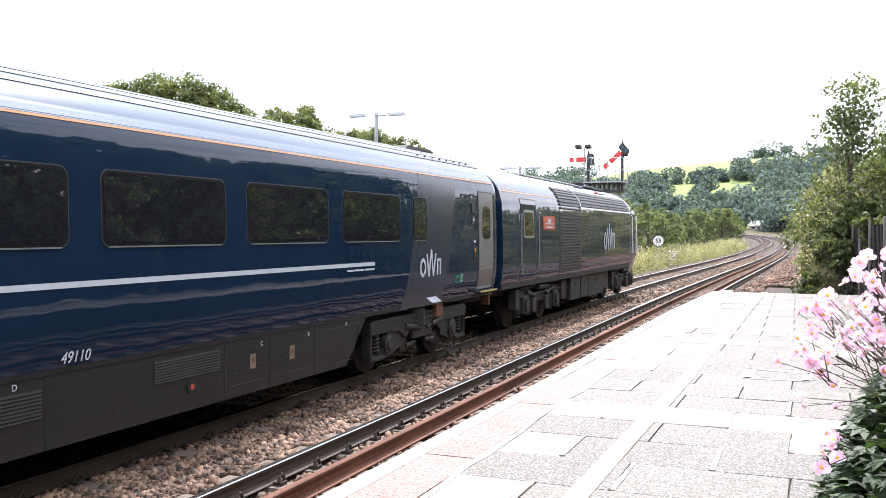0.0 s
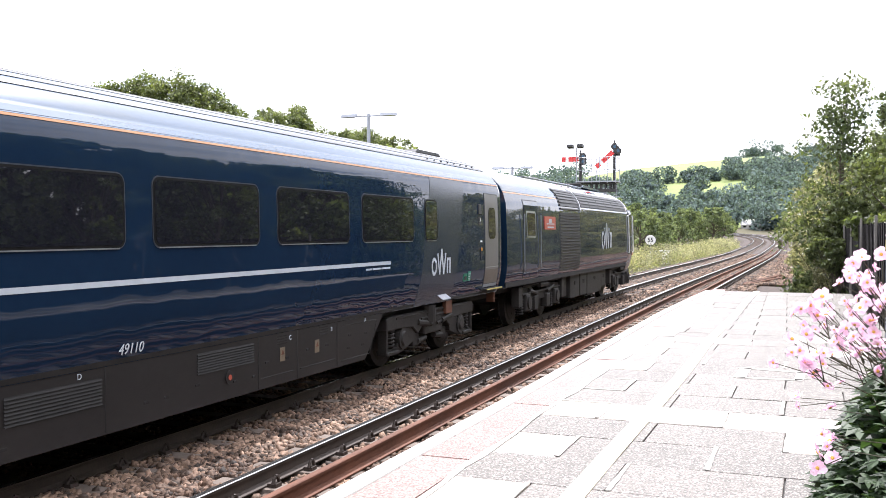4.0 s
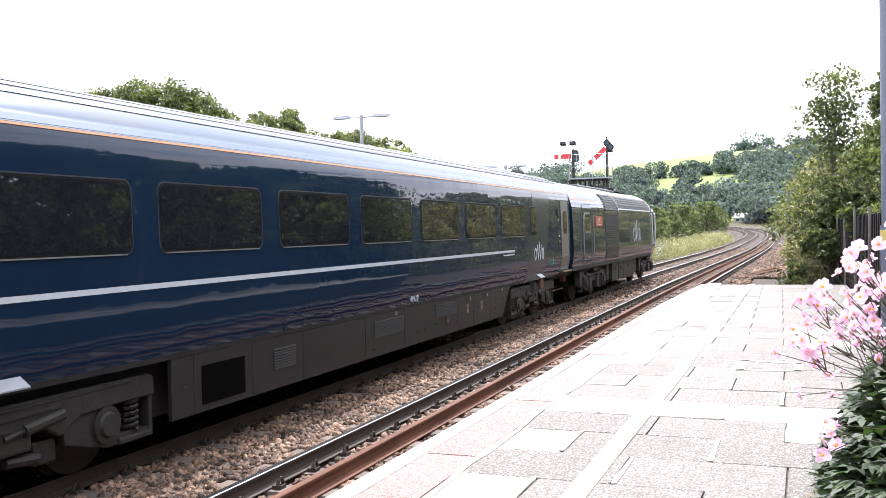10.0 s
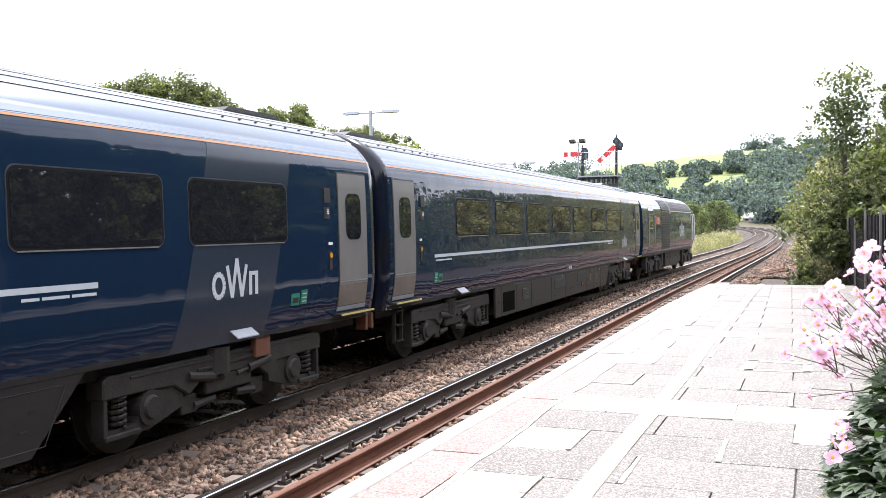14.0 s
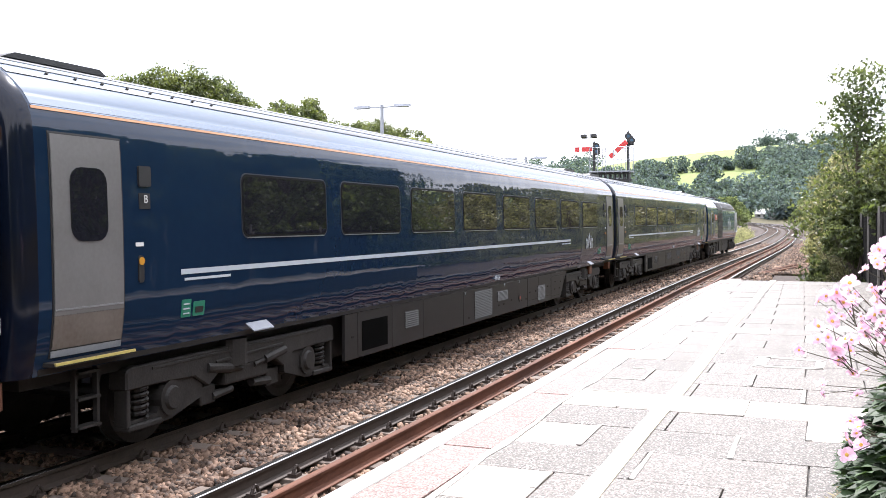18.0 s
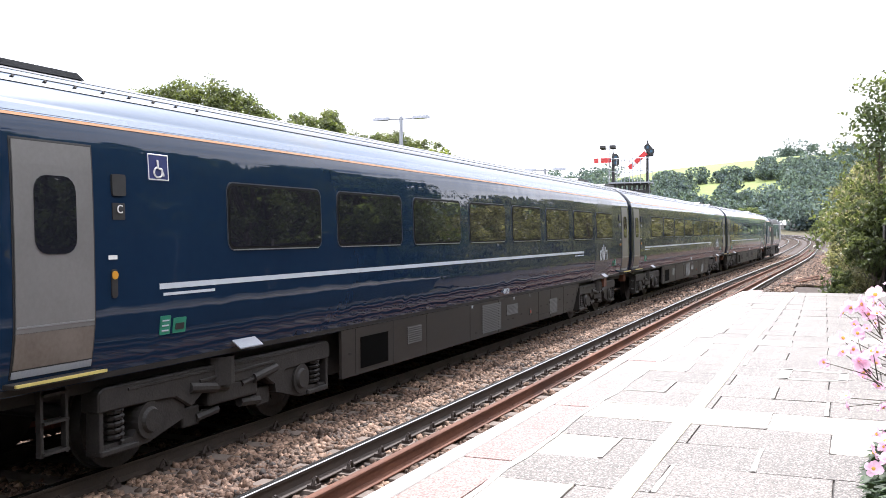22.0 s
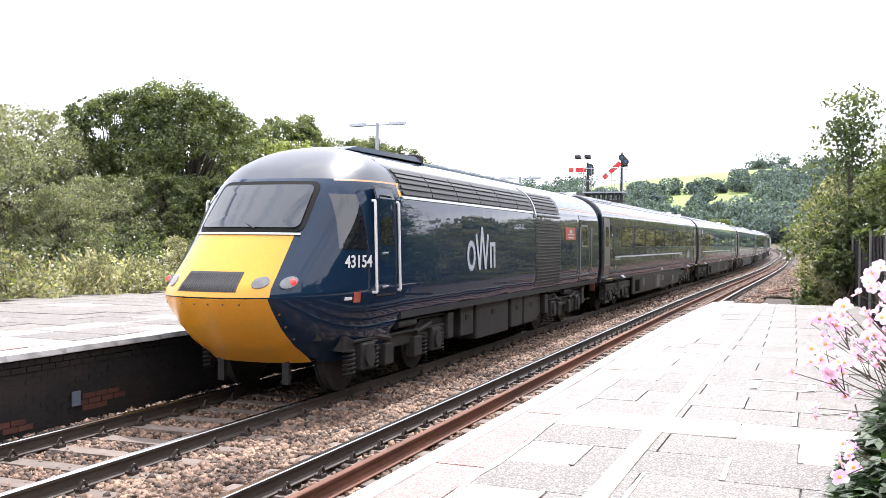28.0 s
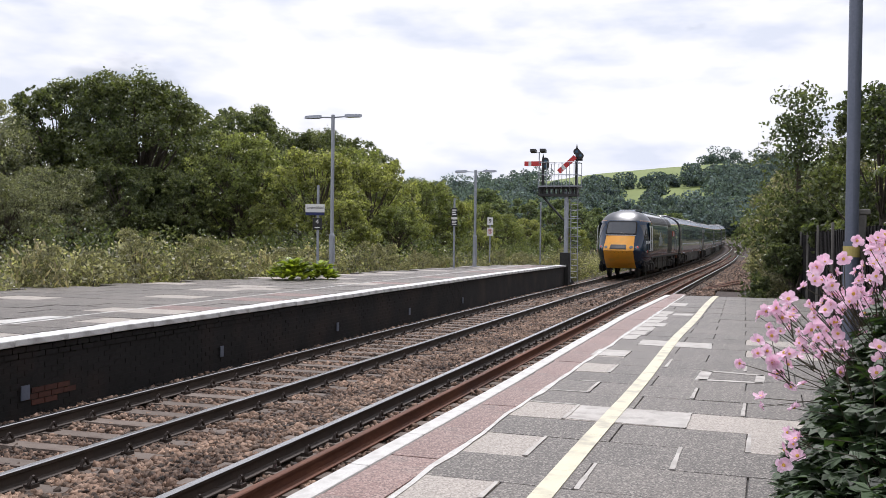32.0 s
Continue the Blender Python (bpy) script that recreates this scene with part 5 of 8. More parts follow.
    for side in (1, -1):
        bm = bmesh.new()
        pts = [(-5.92, 0.93), (5.78, 0.93), (5.18, 0.33), (-5.92, 0.33)]
        extrude_poly(bm, pts, side * 1.24, side * 1.28)
        sk = part("skirt", bm, skirt_material, c, "dusty panelled equipment skirt")
        for yy in (-5.55, -4.45, -3.3, -1.5, -0.07, 2.42, 3.29, 4.33):
            part("panel_joint", boxed(*sorted((side * 1.28, side * 1.284)), yy - 0.005, yy + 0.005, 0.34, 0.92), M["under"], sk)
        if small_end_window:
            grilles = ((1.27, 2.32, 0.66, 0.88, 8), (-1.2, -0.12, 0.60, 0.84, 8), (-4.0, -3.5, 0.55, 0.80, 8))
        else:
            grilles = ((-0.93, 0.05, 0.39, 0.88, 17), (0.38, 1.03, 0.60, 0.79, 8), (3.2, 3.8, 0.40, 0.72, 12), (-4.0, -3.5, 0.55, 0.80, 8))
        for y0, y1, z0, z1, n in grilles:
            louvre(sk, "vent_grille", side, y0, y1, z0, z1, n, 1.282, M["under"] if small_end_window else skirt_material)
        for yy, zz in ((-5.7, 0.62), (-1.21, 0.44), (0.48, 0.52), (0.78, 0.52), (1.28, 0.56), (1.95, 0.50), (2.32, 0.50), (2.6, 0.62), (3.05, 0.62), (3.55, 0.66), (4.05, 0.66), (4.65, 0.55), (5.1, 0.55), (4.7, 0.72), (5.2, 0.7)):
            part("latch", boxed(*sorted((side * 1.28, side * 1.286)), yy - 0.035, yy + 0.035, zz - 0.013, zz + 0.013), M["under"], sk)
        for yy in (2.94, 3.78) if small_end_window else ():
            lb = part("warning_label", boxed(*sorted((side * 1.281, side * 1.286)), yy - 0.055, yy + 0.055, 0.595, 0.755), M["cream"], sk, "cream warning label")
            bm = bmesh.new()
            extrude_poly(bm, [(yy - 0.035, 0.67), (yy + 0.035, 0.67), (yy, 0.73)], *sorted((side * 1.285, side * 1.288)))
            part("warning_triangle", bm, M["rust_box"], lb)
        for yy, zz, n in ((2.94, 0.80, 4), (3.96, 0.81, 4)) if small_end_window else ():
            for k in range(n):
                part("vent_slot", boxed(*sorted((side * 1.28, side * 1.284)), yy - 0.11, yy + 0.11, zz + k * 0.03 - 0.007, zz + k * 0.03 + 0.005), M["under"], sk)
        ring = part("filler_ring", tubed((side * 1.278, 1.84, 0.56), (side * 1.292, 1.84, 0.56), 0.075, n=18), M["black"], sk, "black filler ring")
        part("filler_cap", tubed((side * 1.285, 1.84, 0.56), (side * 1.298, 1.84, 0.56), 0.03, n=12), M["plate"], ring, "red filler cap")
        for (y0, z0), (y1, z1) in (((4.45, 0.40), (5.32, 0.40)), ((5.32, 0.40), (5.56, 0.86)), ((4.45, 0.86), (5.56, 0.86)), ((2.5, 0.45), (3.2, 0.45)), ((3.36, 0.45), (4.26, 0.45))):
            part("panel_joint", tubed((side * 1.281, y0, z0), (side * 1.281, y1, z1), 0.005, n=4), M["under"], sk)
        for ch, yy, zz in (("A", 5.17, 0.885), ("B", 4.17, 0.85), ("C", 3.12, 0.85), ("D", -0.39, 0.885)) if small_end_window else (("N", -1.40, 0.885), ("M", 0.82, 0.89), ("L", 1.83, 0.89)):
            lettering("panel_letter", ch, 0.075, (side * 1.284, yy, zz), M["white_stripe"], sk, side)
        # flat plate; its black stands in for the depth of the bay
        part("open_bay", boxed(*sorted((side * 1.281, side * 1.287)), -5.42, -4.62, 0.40, 0.80), M["void"], sk, "black plate standing in for the dark open bay")
        if number is None:
            bm = bmesh.new()
            S.patch(bm, (2.72, 3.08, 2.72, 3.08, 0.99, 1.07), out=0.004, sides=(side,))
            part("number_bar", bm, M["white_stripe"], c, "small pale number bar")
            continue
        lettering("coach_number", number, 0.135, (side * (S.x(1.13) + 0.006), 0.2, 1.06), M["white_stripe"], c, side, 0.0, 0.3)
    if wheelchair:
        bm = bmesh.new()
        S.rounded(bm, -9.52, -9.24, 2.6, 2.84, 0.01, 0.006, 1)
        p = part("access_notice", bm, M["navy"], c, "blue notice with a white symbol")
        bm = bmesh.new()
        xs = float(S.x(2.6)) + 0.008
        ring = [(xs, -9.39 + 0.055 * math.cos(a), 2.675 + 0.045 * math.sin(a)) for a in np.linspace(math.pi * 0.6, math.pi * 2.1, 13)]
        bent = [(xs, -9.40, 2.785), (xs, -9.39, 2.71), (xs, -9.345, 2.705), (xs, -9.315, 2.645)]
        for line in (ring, bent):
            for a, b in zip(line, line[1:]):
                tube(bm, a, b, 0.009, n=5)
        for a, b in (((-9.51, 2.61), (-9.25, 2.61)), ((-9.25, 2.61), (-9.25, 2.83)), ((-9.25, 2.83), (-9.51, 2.83)), ((-9.51, 2.83), (-9.51, 2.61))):
            tube(bm, (S.x(a[1]) + 0.006, a[0], a[1]), (S.x(b[1]) + 0.006, b[0], b[1]), 0.006, n=5)
        part("symbol", bm, M["white"], p)
    for e in (-1, 1):
        coach_bogie(c, e * 8.03, e)
    return c


# nose of the power car: each level is a rounded plan from the centreline to the straight side
NOSE_Z = np.array([0.47, 0.55, 0.75, 1.0, 1.25, 1.40, 1.5, 1.67, 2.21, 2.87, 3.15, 3.35, 3.47, 3.53])
NOSE_Y = np.array([-7.5, -7.62, -7.98, -8.28, -8.5, -8.6, -8.54, -8.34, -7.75, -7.12, -6.74, -6.32, -5.96, -5.6])
NOSE_STRAIGHT = -5.75


def nose_y(x, z):
    w, yf = float(LOCO.x(z)), float(np.interp(z, NOSE_Z, NOSE_Y))
    ys = max(NOSE_STRAIGHT, yf + 0.35)
    n = 2.5
    return ys - (ys - yf) * (1 - min(1.0, abs(x) / max(w, 1e-4)) ** n) ** (1 / n)


def nose_x(y, z):
    """The half width of the nose at y and z."""
    w, yf = float(LOCO.x(z)), float(np.interp(z, NOSE_Z, NOSE_Y))
    ys = max(NOSE_STRAIGHT, yf + 0.35)
    return w * (1 - min(1.0, max(0.0, (ys - y) / (ys - yf))) ** 2.5) ** 0.4


def nose_patch(bm, x0, x1, z0, z1, out=0.006, nx=10, nz=8, top_inset=0.0, low_inset=0.0):
    """A slip on the nose between offsets x0..x1 and heights z0..z1."""
    grid = []
    for j in range(nz + 1):
        t = j / nz
        z = z0 + (z1 - z0) * t
        k = low_inset + (top_inset - low_inset) * t
        row = []
        for i in range(nx + 1):
            x = (x0 + k) + (x1 - x0 - 2 * k) * i / nx
            e = 0.02
            ty = Vector((0, nose_y(x, z + e) - nose_y(x, z - e), 2 * e))
            tx = Vector((2 * e, nose_y(x + e, z) - nose_y(x - e, z), 0))
            nrm = ty.cross(tx).normalized()
            if nrm.y > 0:
                nrm = -nrm
            row.append((Vector((x, nose_y(x, z), z)), nrm))
        grid.append(row)
    o = [[bm.verts.new(p + n * out) for p, n in row] for row in grid]
    q = [[bm.verts.new(p - n * 0.02) for p, n in row] for row in grid]
    for j in range(nz):
        for i in range(nx):
            bm.faces.new((o[j][i], o[j][i + 1], o[j + 1][i + 1], o[j + 1][i]))
    ring = [(0, i) for i in range(nx)] + [(j, nx) for j in range(nz)] + [(nz, i) for i in range(nx, 0, -1)] + [(j, 0) for j in range(nz, 0, -1)]
    for (a, b), (c, d) in zip(ring, ring[1:] + ring[:1]):
        bm.faces.new((o[a][b], q[a][b], q[c][d], o[c][d]))
    bmesh.ops.recalc_face_normals(bm, faces=bm.faces)
    return bm


def nose_round(bm, w_low, w_high, z0, z1, r, out):
    """A slip with rounded corners on the nose, built as a fan of rings."""
    pts = []
    for sx, cz, a0 in ((1, z0 + r, -90), (1, z1 - r, 0), (-1, z1 - r, 90), (-1, z0 + r, 180)):
        for k in range(5):
            a = radians(a0 + 22.5 * k)
            z = cz + r * math.sin(a)
            w = w_low + (w_high - w_low) * (z - z0) / (z1 - z0)
            pts.append((sx * (w - r) + r * math.cos(a), z))
    pts = [(x + (x2 - x) * k / 5, z + (z2 - z) * k / 5) for (x, z), (x2, z2) in zip(pts, pts[1:] + pts[:1]) for k in range(5 if abs(x2 - x) + abs(z2 - z) > 0.2 else 1)]
    zc = (z0 + z1) / 2

    def on_nose(x, z, lift):
        e = 0.02
        n = Vector((0, nose_y(x, z + e) - nose_y(x, z - e), 2 * e)).cross(Vector((2 * e, nose_y(x + e, z) - nose_y(x - e, z), 0))).normalized()
        return Vector((x, nose_y(x, z), z)) + (n if n.y < 0 else -n) * lift

    rings = [[bm.verts.new(on_nose(x * k, zc + (z - zc) * k, out)) for x, z in pts] for k in (1.0, 0.75, 0.5, 0.25)]
    rings.insert(0, [bm.verts.new(on_nose(x, z, -0.03)) for x, z in pts])
    for a, b in zip(rings, rings[1:]):
        for i in range(len(pts)):
            bm.faces.new((a[i], a[(i + 1) % len(pts)], b[(i + 1) % len(pts)], b[i]))
    mid = bm.verts.new(on_nose(0.0, zc, out))
    for i in range(len(pts)):
        bm.faces.new((rings[-1][i], rings[-1][(i + 1) % len(pts)], mid))
    bmesh.ops.recalc_face_normals(bm, faces=bm.faces)
    return bm


def loco_bogie(parent, y):
    bg = new("bogie")
    bg.parent = parent
    bg.location = (0, y, 0)
    for side in (-1, 1):
        bm = bmesh.new()
        extrude_poly(bm, [(-1.9, 0.62), (-1.9, 0.82), (-0.8, 0.86), (-0.5, 0.72), (0.5, 0.72), (0.8, 0.86), (1.9, 0.82), (1.9, 0.62), (0.9, 0.52), (-0.9, 0.52)], side * 1.0, side * 1.15)
        part("side_frame", bm, M["bogie"], bg)
        for e in (-1, 1):
            bm = bmesh.new()
            box(bm, *sorted((side * 1.0, side * 1.24)), e * 1.3 - 0.2, e * 1.3 + 0.2, 0.32, 0.7, bevel=0.03)
            tube(bm, (side * 1.2, e * 1.3, 0.51), (side * 1.28, e * 1.3, 0.51), 0.14, n=16)
            part("axlebox", bm, M["bogie"], bg)
            for dy in (-0.38, 0.38):
                bm = bmesh.new()
                spring(bm, side * 1.12, e * 1.3 + dy, 0.26, 0.62, 0.08, 6, 0.02)
                part("coil_spring", bm, M["bogie"], bg)
            bm = bmesh.new()
            box(bm, *sorted((side * 1.05, side * 1.22)), e * 0.55 - 0.16, e * 0.55 + 0.16, 0.3, 0.62, bevel=0.02)
            tube(bm, (side * 1.18, e * 0.5, 0.68), (side * 1.18, e * 1.1, 0.78), 0.05, n=8)
            part("brake_unit", bm, M["bogie"], bg)
            if e > 0 or y > 0:
                part("sandbox", boxed(*sorted((side * 1.06, side * 1.24)), e * 1.95 - 0.14, e * 1.95 + 0.14, 0.45, 0.9, bevel=0.02), M["bogie"], bg)
        bm = bmesh.new()
        for z in (0.74, 0.92):
            tube(bm, (side * 1.2, -1.7, z), (side * 1.2, 1.7, z - 0.03), 0.02, n=6)
        part("air_pipe", bm, M["bogie"], bg)
        bm = bmesh.new()
        tube(bm, (side * 1.22, -0.35, 0.86), (side * 1.22, 0.35, 0.86), 0.06, n=10)
        part("yaw_damper", bm, M["bogie"], bg)
    for e in (-1, 1):
        make_wheelset(bg, e * 1.3, 0.51)
    return bg


def power_car(label, number=None):
    """A power car with its cab towards -y."""
    c = thing("power_car", None, label, "locomotive", "power cars of the train")
    S = LOCO
    smooth(part("body", S.shell(-5.6, 8.55, 0.95), M["loco_paint"], c))
    bm = bmesh.new()
    rows = []
    zs = list(np.linspace(0.48, 1.36, 11)) + [1.40] + list(np.linspace(1.45, 2.87, 14)) + [2.93, 2.955, 3.08, 3.18, 3.27, 3.35, 3.42, 3.47, 3.505, 3.528]
    fr = [0, 0.2, 0.4, 0.55, 0.68, 0.78, 0.86, 0.92, 0.96, 0.985, 1.0]
    for z in zs:
        w = float(S.x(z))
        row = [bm.verts.new((-f * w, nose_y(f * w, z), z)) for f in fr[:0:-1]] + [bm.verts.new((f * w, nose_y(f * w, z), z)) for f in fr]
        back = -5.58 if z > 0.94 else -6.25 + 0.65 * (z - 0.48) / 0.46
        row = [bm.verts.new((-w, back, z))] + row + [bm.verts.new((w, back, z))]
        rows.append(row)
    for a, b in zip(rows, rows[1:]):
        for i in range(len(a) - 1):
            bm.faces.new((a[i], a[i + 1], b[i + 1], b[i]))
    bm.faces.new(rows[0])
    bm.faces.new(rows[-1])
    bmesh.ops.remove_doubles(bm, verts=bm.verts, dist=0.0005)
    bmesh.ops.recalc_face_normals(bm, faces=bm.faces)
    for f in bm.faces:
        m = f.calc_center_median()
        f.material_index = 1 if m.z > 2.955 else 2 if m.z > 2.93 and abs(m.x) > 0.86 else 0
    nose = smooth(part("cab_nose", bm, M["loco_paint"], c, "cab nose with a grey roof dome over an orange line"), 50)
    nose.data.materials.append(M["cab_roof"])
    nose.data.materials.append(M["orange"])
    bm = bmesh.new()
    nose_patch(bm, -0.77, 0.77, 1.40, 2.16, top_inset=0.05, low_inset=0.0, nx=14, nz=10)
    smooth(part("yellow_front_panel", bm, M["yellow"], c, "yellow warning panel under the windscreen"), 50)
    bm = bmesh.new()
    nose_patch(bm, -0.76, 0.76, 0.49, 1.38, out=0.008, top_inset=0.01, low_inset=0.0, nx=14, nz=12)
    smooth(part("yellow_valance", bm, M["yellow"], c, "yellow lower valance"), 50)
    bm = bmesh.new()
    nose_round(bm, 0.79, 0.76, 2.195, 2.90, 0.11, 0.016)
    smooth(part("windscreen_surround", bm, M["rubber"], c, "black rubber windscreen surround"), 50)
    bm = bmesh.new()
    nose_round(bm, 0.73, 0.70, 2.255, 2.84, 0.07, 0.030)
    smooth(part("windscreen", bm, M["screen"], c), 50)
    bm = bmesh.new()
    nose_patch(bm, -0.78, 0.78, 2.165, 2.19, out=0.02, nx=14, nz=1)
    part("windscreen_sill", bm, M["alu"], c)
    bm = bmesh.new()
    pts = [Vector((0.05 + 0.55 * k / 5, nose_y(0.05 + 0.55 * k / 5, 2.26 + 0.2 * k / 5) - 0.04, 2.26 + 0.2 * k / 5)) for k in range(6)]
    for a, b in zip(pts, pts[1:]):
        tube(bm, a, b, 0.012, n=6)
    for o in [v for v in bm.verts]:
        o.co.x = -o.co.x + 0.25
    part("wiper", bm, M["black"], c)
    bm = bmesh.new()
    nose_patch(bm, -0.42, 0.42, 1.46, 1.70, out=0.012, nx=6, nz=3, top_inset=0.03)
    g = part("nose_grille", bm, M["black"], c)
    for k in range(22):
        x = -0.38 + 0.76 * k / 21
        a, b = Vector((x, nose_y(x, 1.48) - 0.02, 1.48)), Vector((x * 0.95, nose_y(x * 0.95, 1.68) - 0.02, 1.68))
        part("grille_bar", tubed(a, b, 0.006, n=4), M["bogie"], g)
    for side in (-1, 1):
        for xx, w, m, nm, lb in ((0.635, 0.105, M["lens"], "headlamp", "oval clear headlamp"), (0.89, 0.12, M["lens"], "marker_lamp", "clear marker lamp")):
            bm = bmesh.new()
            cz = 1.575
            n = 18
            ctr = Vector((side * xx, nose_y(xx, cz), cz))
            e = 0.02
            ty = Vector((0, nose_y(xx, cz + e) - nose_y(xx, cz - e), 2 * e)).normalized()
            tx = Vector((2 * e, nose_y(xx + e, cz) - nose_y(xx - e, cz), 0)).normalized()
            if side < 0:
                tx = Vector((-tx.x, tx.y, 0))
            nn = tx.cross(ty)
            nn = -nn if nn.y > 0 else nn
            ring = [bm.verts.new(ctr + nn * 0.012 + tx * w * math.cos(2 * math.pi * k / n) + ty * 0.105 * math.sin(2 * math.pi * k / n)) for k in range(n)]
            mid = bm.verts.new(ctr + nn * 0.035)
            base = [bm.verts.new(v.co - nn * 0.05) for v in ring]
            for k in range(n):
                bm.faces.new((ring[k], ring[(k + 1) % n], mid))
                bm.faces.new((ring[k], base[k], base[(k + 1) % n], ring[(k + 1) % n]))
            bmesh.ops.recalc_face_normals(bm, faces=bm.faces)
            lamp = smooth(part(nm, bm, m, c, lb), 40)
            if nm == "marker_lamp":
                bm = bmesh.new()
                bmesh.ops.create_uvsphere(bm, u_segments=12, v_segments=8, radius=0.048, matrix=Matrix.Translation(ctr + nn * 0.010 + tx * 0.05))
                part("tail_lens", bm, M["red_lamp"], lamp, "red tail lens")
        # cab side window, door with its long handrails
        bm = bmesh.new()
        rows_ = []
        for j in range(7):
            t = j / 6
            z = 2.0 + 0.74 * t
            l, r = -7.20 + 0.20 * t, -6.64 - 0.06 * t
            ys = [l + (r - l) * k / 5 for k in range(6)]
            rows_.append([(bm.verts.new((side * (nose_x(y, z) + 0.010), y, z)), bm.verts.new((side * (nose_x(y, z) - 0.03), y, z))) for y in ys])
        for p_, q_ in zip(rows_, rows_[1:]):
            for k in range(5):
                bm.faces.new((p_[k][0], p_[k + 1][0], q_[k + 1][0], q_[k][0]))
            for k in (0, 5):
                bm.faces.new((p_[k][0], q_[k][0], q_[k][1], p_[k][1]))
        for row in (rows_[0], rows_[-1]):
            for k in range(5):
                bm.faces.new((row[k][0], row[k + 1][0], row[k + 1][1], row[k][1]))
        bmesh.ops.recalc_face_normals(bm, faces=bm.faces)
        part("cab_side_window", bm, M["glass"], c)
        bm = bmesh.new()
        S.patch(bm, (-6.47, -5.83, -6.47, -5.83, 1.34, 2.88), out=0.005, sides=(side,))
        part("cab_door_gap", bm, M["black"], c)
        bm = bmesh.new()
        S.patch(bm, (-6.44, -5.86, -6.44, -5.86, 1.37, 2.85), out=0.010, sides=(side,))
        d = part("cab_door", bm, M["loco_paint"], c)
        bm = bmesh.new()
        S.rounded(bm, -6.36, -5.94, 2.05, 2.76, 0.05, 0.016, side)
        part("cab_door_window", bm, M["glass"], d)
        bm = bmesh.new()
        for z in (1.46, 1.93):
            tube(bm, (side * 1.39, -6.33, z), (side * 1.40, -6.18, z + 0.01), 0.016, n=6)
        part("door_handle", bm, M["alu"], d)
        for yy in (-6.55, -5.75):
            bm = bmesh.new()
            tube(bm, (side * 1.405, yy, 1.40), (side * 1.368, yy, 2.66), 0.021, n=8)
            for z, lat in ((1.40, 1.405), (2.66, 1.368)):
                tube(bm, (side * 1.32, yy, z), (side * lat, yy, z), 0.021, n=8)
            part("handrail", bm, M["white"], c, "long white handrail")
        bm = bmesh.new()
        k = nose_x(-6.94, 1.35) - float(S.x(1.35))
        S.rounded(bm, -7.02, -6.86, 1.28, 1.42, 0.01, 0.012 + k, side, thick=0.03)
        part("red_notice", bm, M["plate"], c, "small red notice")
        bm = bmesh.new()
        k = nose_x(-7.14, 1.34) - float(S.x(1.34))
        S.rounded(bm, -7.22, -7.06, 1.32, 1.36, 0.005, 0.016 + k, side, thick=0.03)
        part("pale_notice", bm, M["white"], c)
        bm = bmesh.new()
        S.rounded(bm, -5.64, -5.54, 2.76, 2.96, 0.005, 0.008, side)
        part("warning_notice", bm, M["yellow"], c, "yellow warning notice")
        # tall side grille, name plate, guard's door
        bm = bmesh.new()
        S.patch(bm, (1.77, 4.02, 1.77, 4.02, 1.12, 2.6), out=0.004, sides=(side,))
        part("grille_frame", bm, M["black"], c)
        for k in range(20):
            z = 1.14 + k * 0.0725
            bm = bmesh.new()
            vs = [(side * (S.x(z) + 0.006), z), (side * (S.x(z) + 0.022), z + 0.006), (side * (S.x(z) + 0.008), z + 0.03)]
            a = [bm.verts.new((x, 1.82, q)) for x, q in vs]
            b = [bm.verts.new((x, 3.97, q)) for x, q in vs]
            for i in range(3):
                bm.faces.new((a[i], b[i], b[(i + 1) % 3], a[(i + 1) % 3]))
            bm.faces.new(a), bm.faces.new(b)
            bmesh.ops.recalc_face_normals(bm, faces=bm.faces)
            part("grille_slat", bm, M["under"], c)
        bm = bmesh.new()
        S.rounded(bm, 4.52, 5.55, 2.17, 2.48, 0.015, 0.02, side, thick=0.02)
        np_ = part("name_plate", bm, M["plate"], c, "red cast name plate")
        bm = bmesh.new()
        S.rounded(bm, 4.68, 5.39, 2.29, 2.315, 0.004, 0.026, side)
        S.rounded(bm, 4.9, 5.17, 2.33, 2.42, 0.02, 0.026, side)
        S.rounded(bm, 4.75, 5.32, 2.205, 2.24, 0.004, 0.026, side)
        part("plate_lettering", bm, M["white_stripe"], np_)
        bm = bmesh.new()
        S.patch(bm, (6.08, 7.3, 6.08, 7.3, 1.1, 2.82), out=0.004, sides=(side,))
        part("door_gap", bm, M["black"], c)
        bm = bmesh.new()
        S.patch(bm, (6.11, 7.27, 6.11, 7.27, 1.12, 2.8), out=0.008, sides=(side,))
        d = part("guard_door", bm, M["loco_paint"], c)
        bm = bmesh.new()
        S.rounded(bm, 6.32, 7.08, 1.98, 2.58, 0.05, 0.012, side)
        wf = part("door_window", bm, M["alu"], d)
        bm = bmesh.new()
        S.rounded(bm, 6.37, 7.03, 2.03, 2.53, 0.04, 0.016, side)
        part("pane", bm, M["glass"], wf)
        for yy in (6.0, 7.38):
            bm = bmesh.new()
            tube(bm, (side * 1.41, yy, 1.3), (side * 1.40, yy, 2.5), 0.015, n=6)
            part("handrail", bm, M["alu"], c)
        if number:
            o = lettering("fleet_number", number, 0.23, (side * (nose_x(-6.9, 1.82) + 0.02), -6.9, 1.82), M["white"], c, side, 0.004)
            lean = math.atan2(nose_x(-6.68, 1.82) - nose_x(-7.28, 1.82), 0.6)
            o.matrix_basis = o.matrix_basis @ Matrix.Rotation(-lean if side > 0 else lean, 4, "Y")
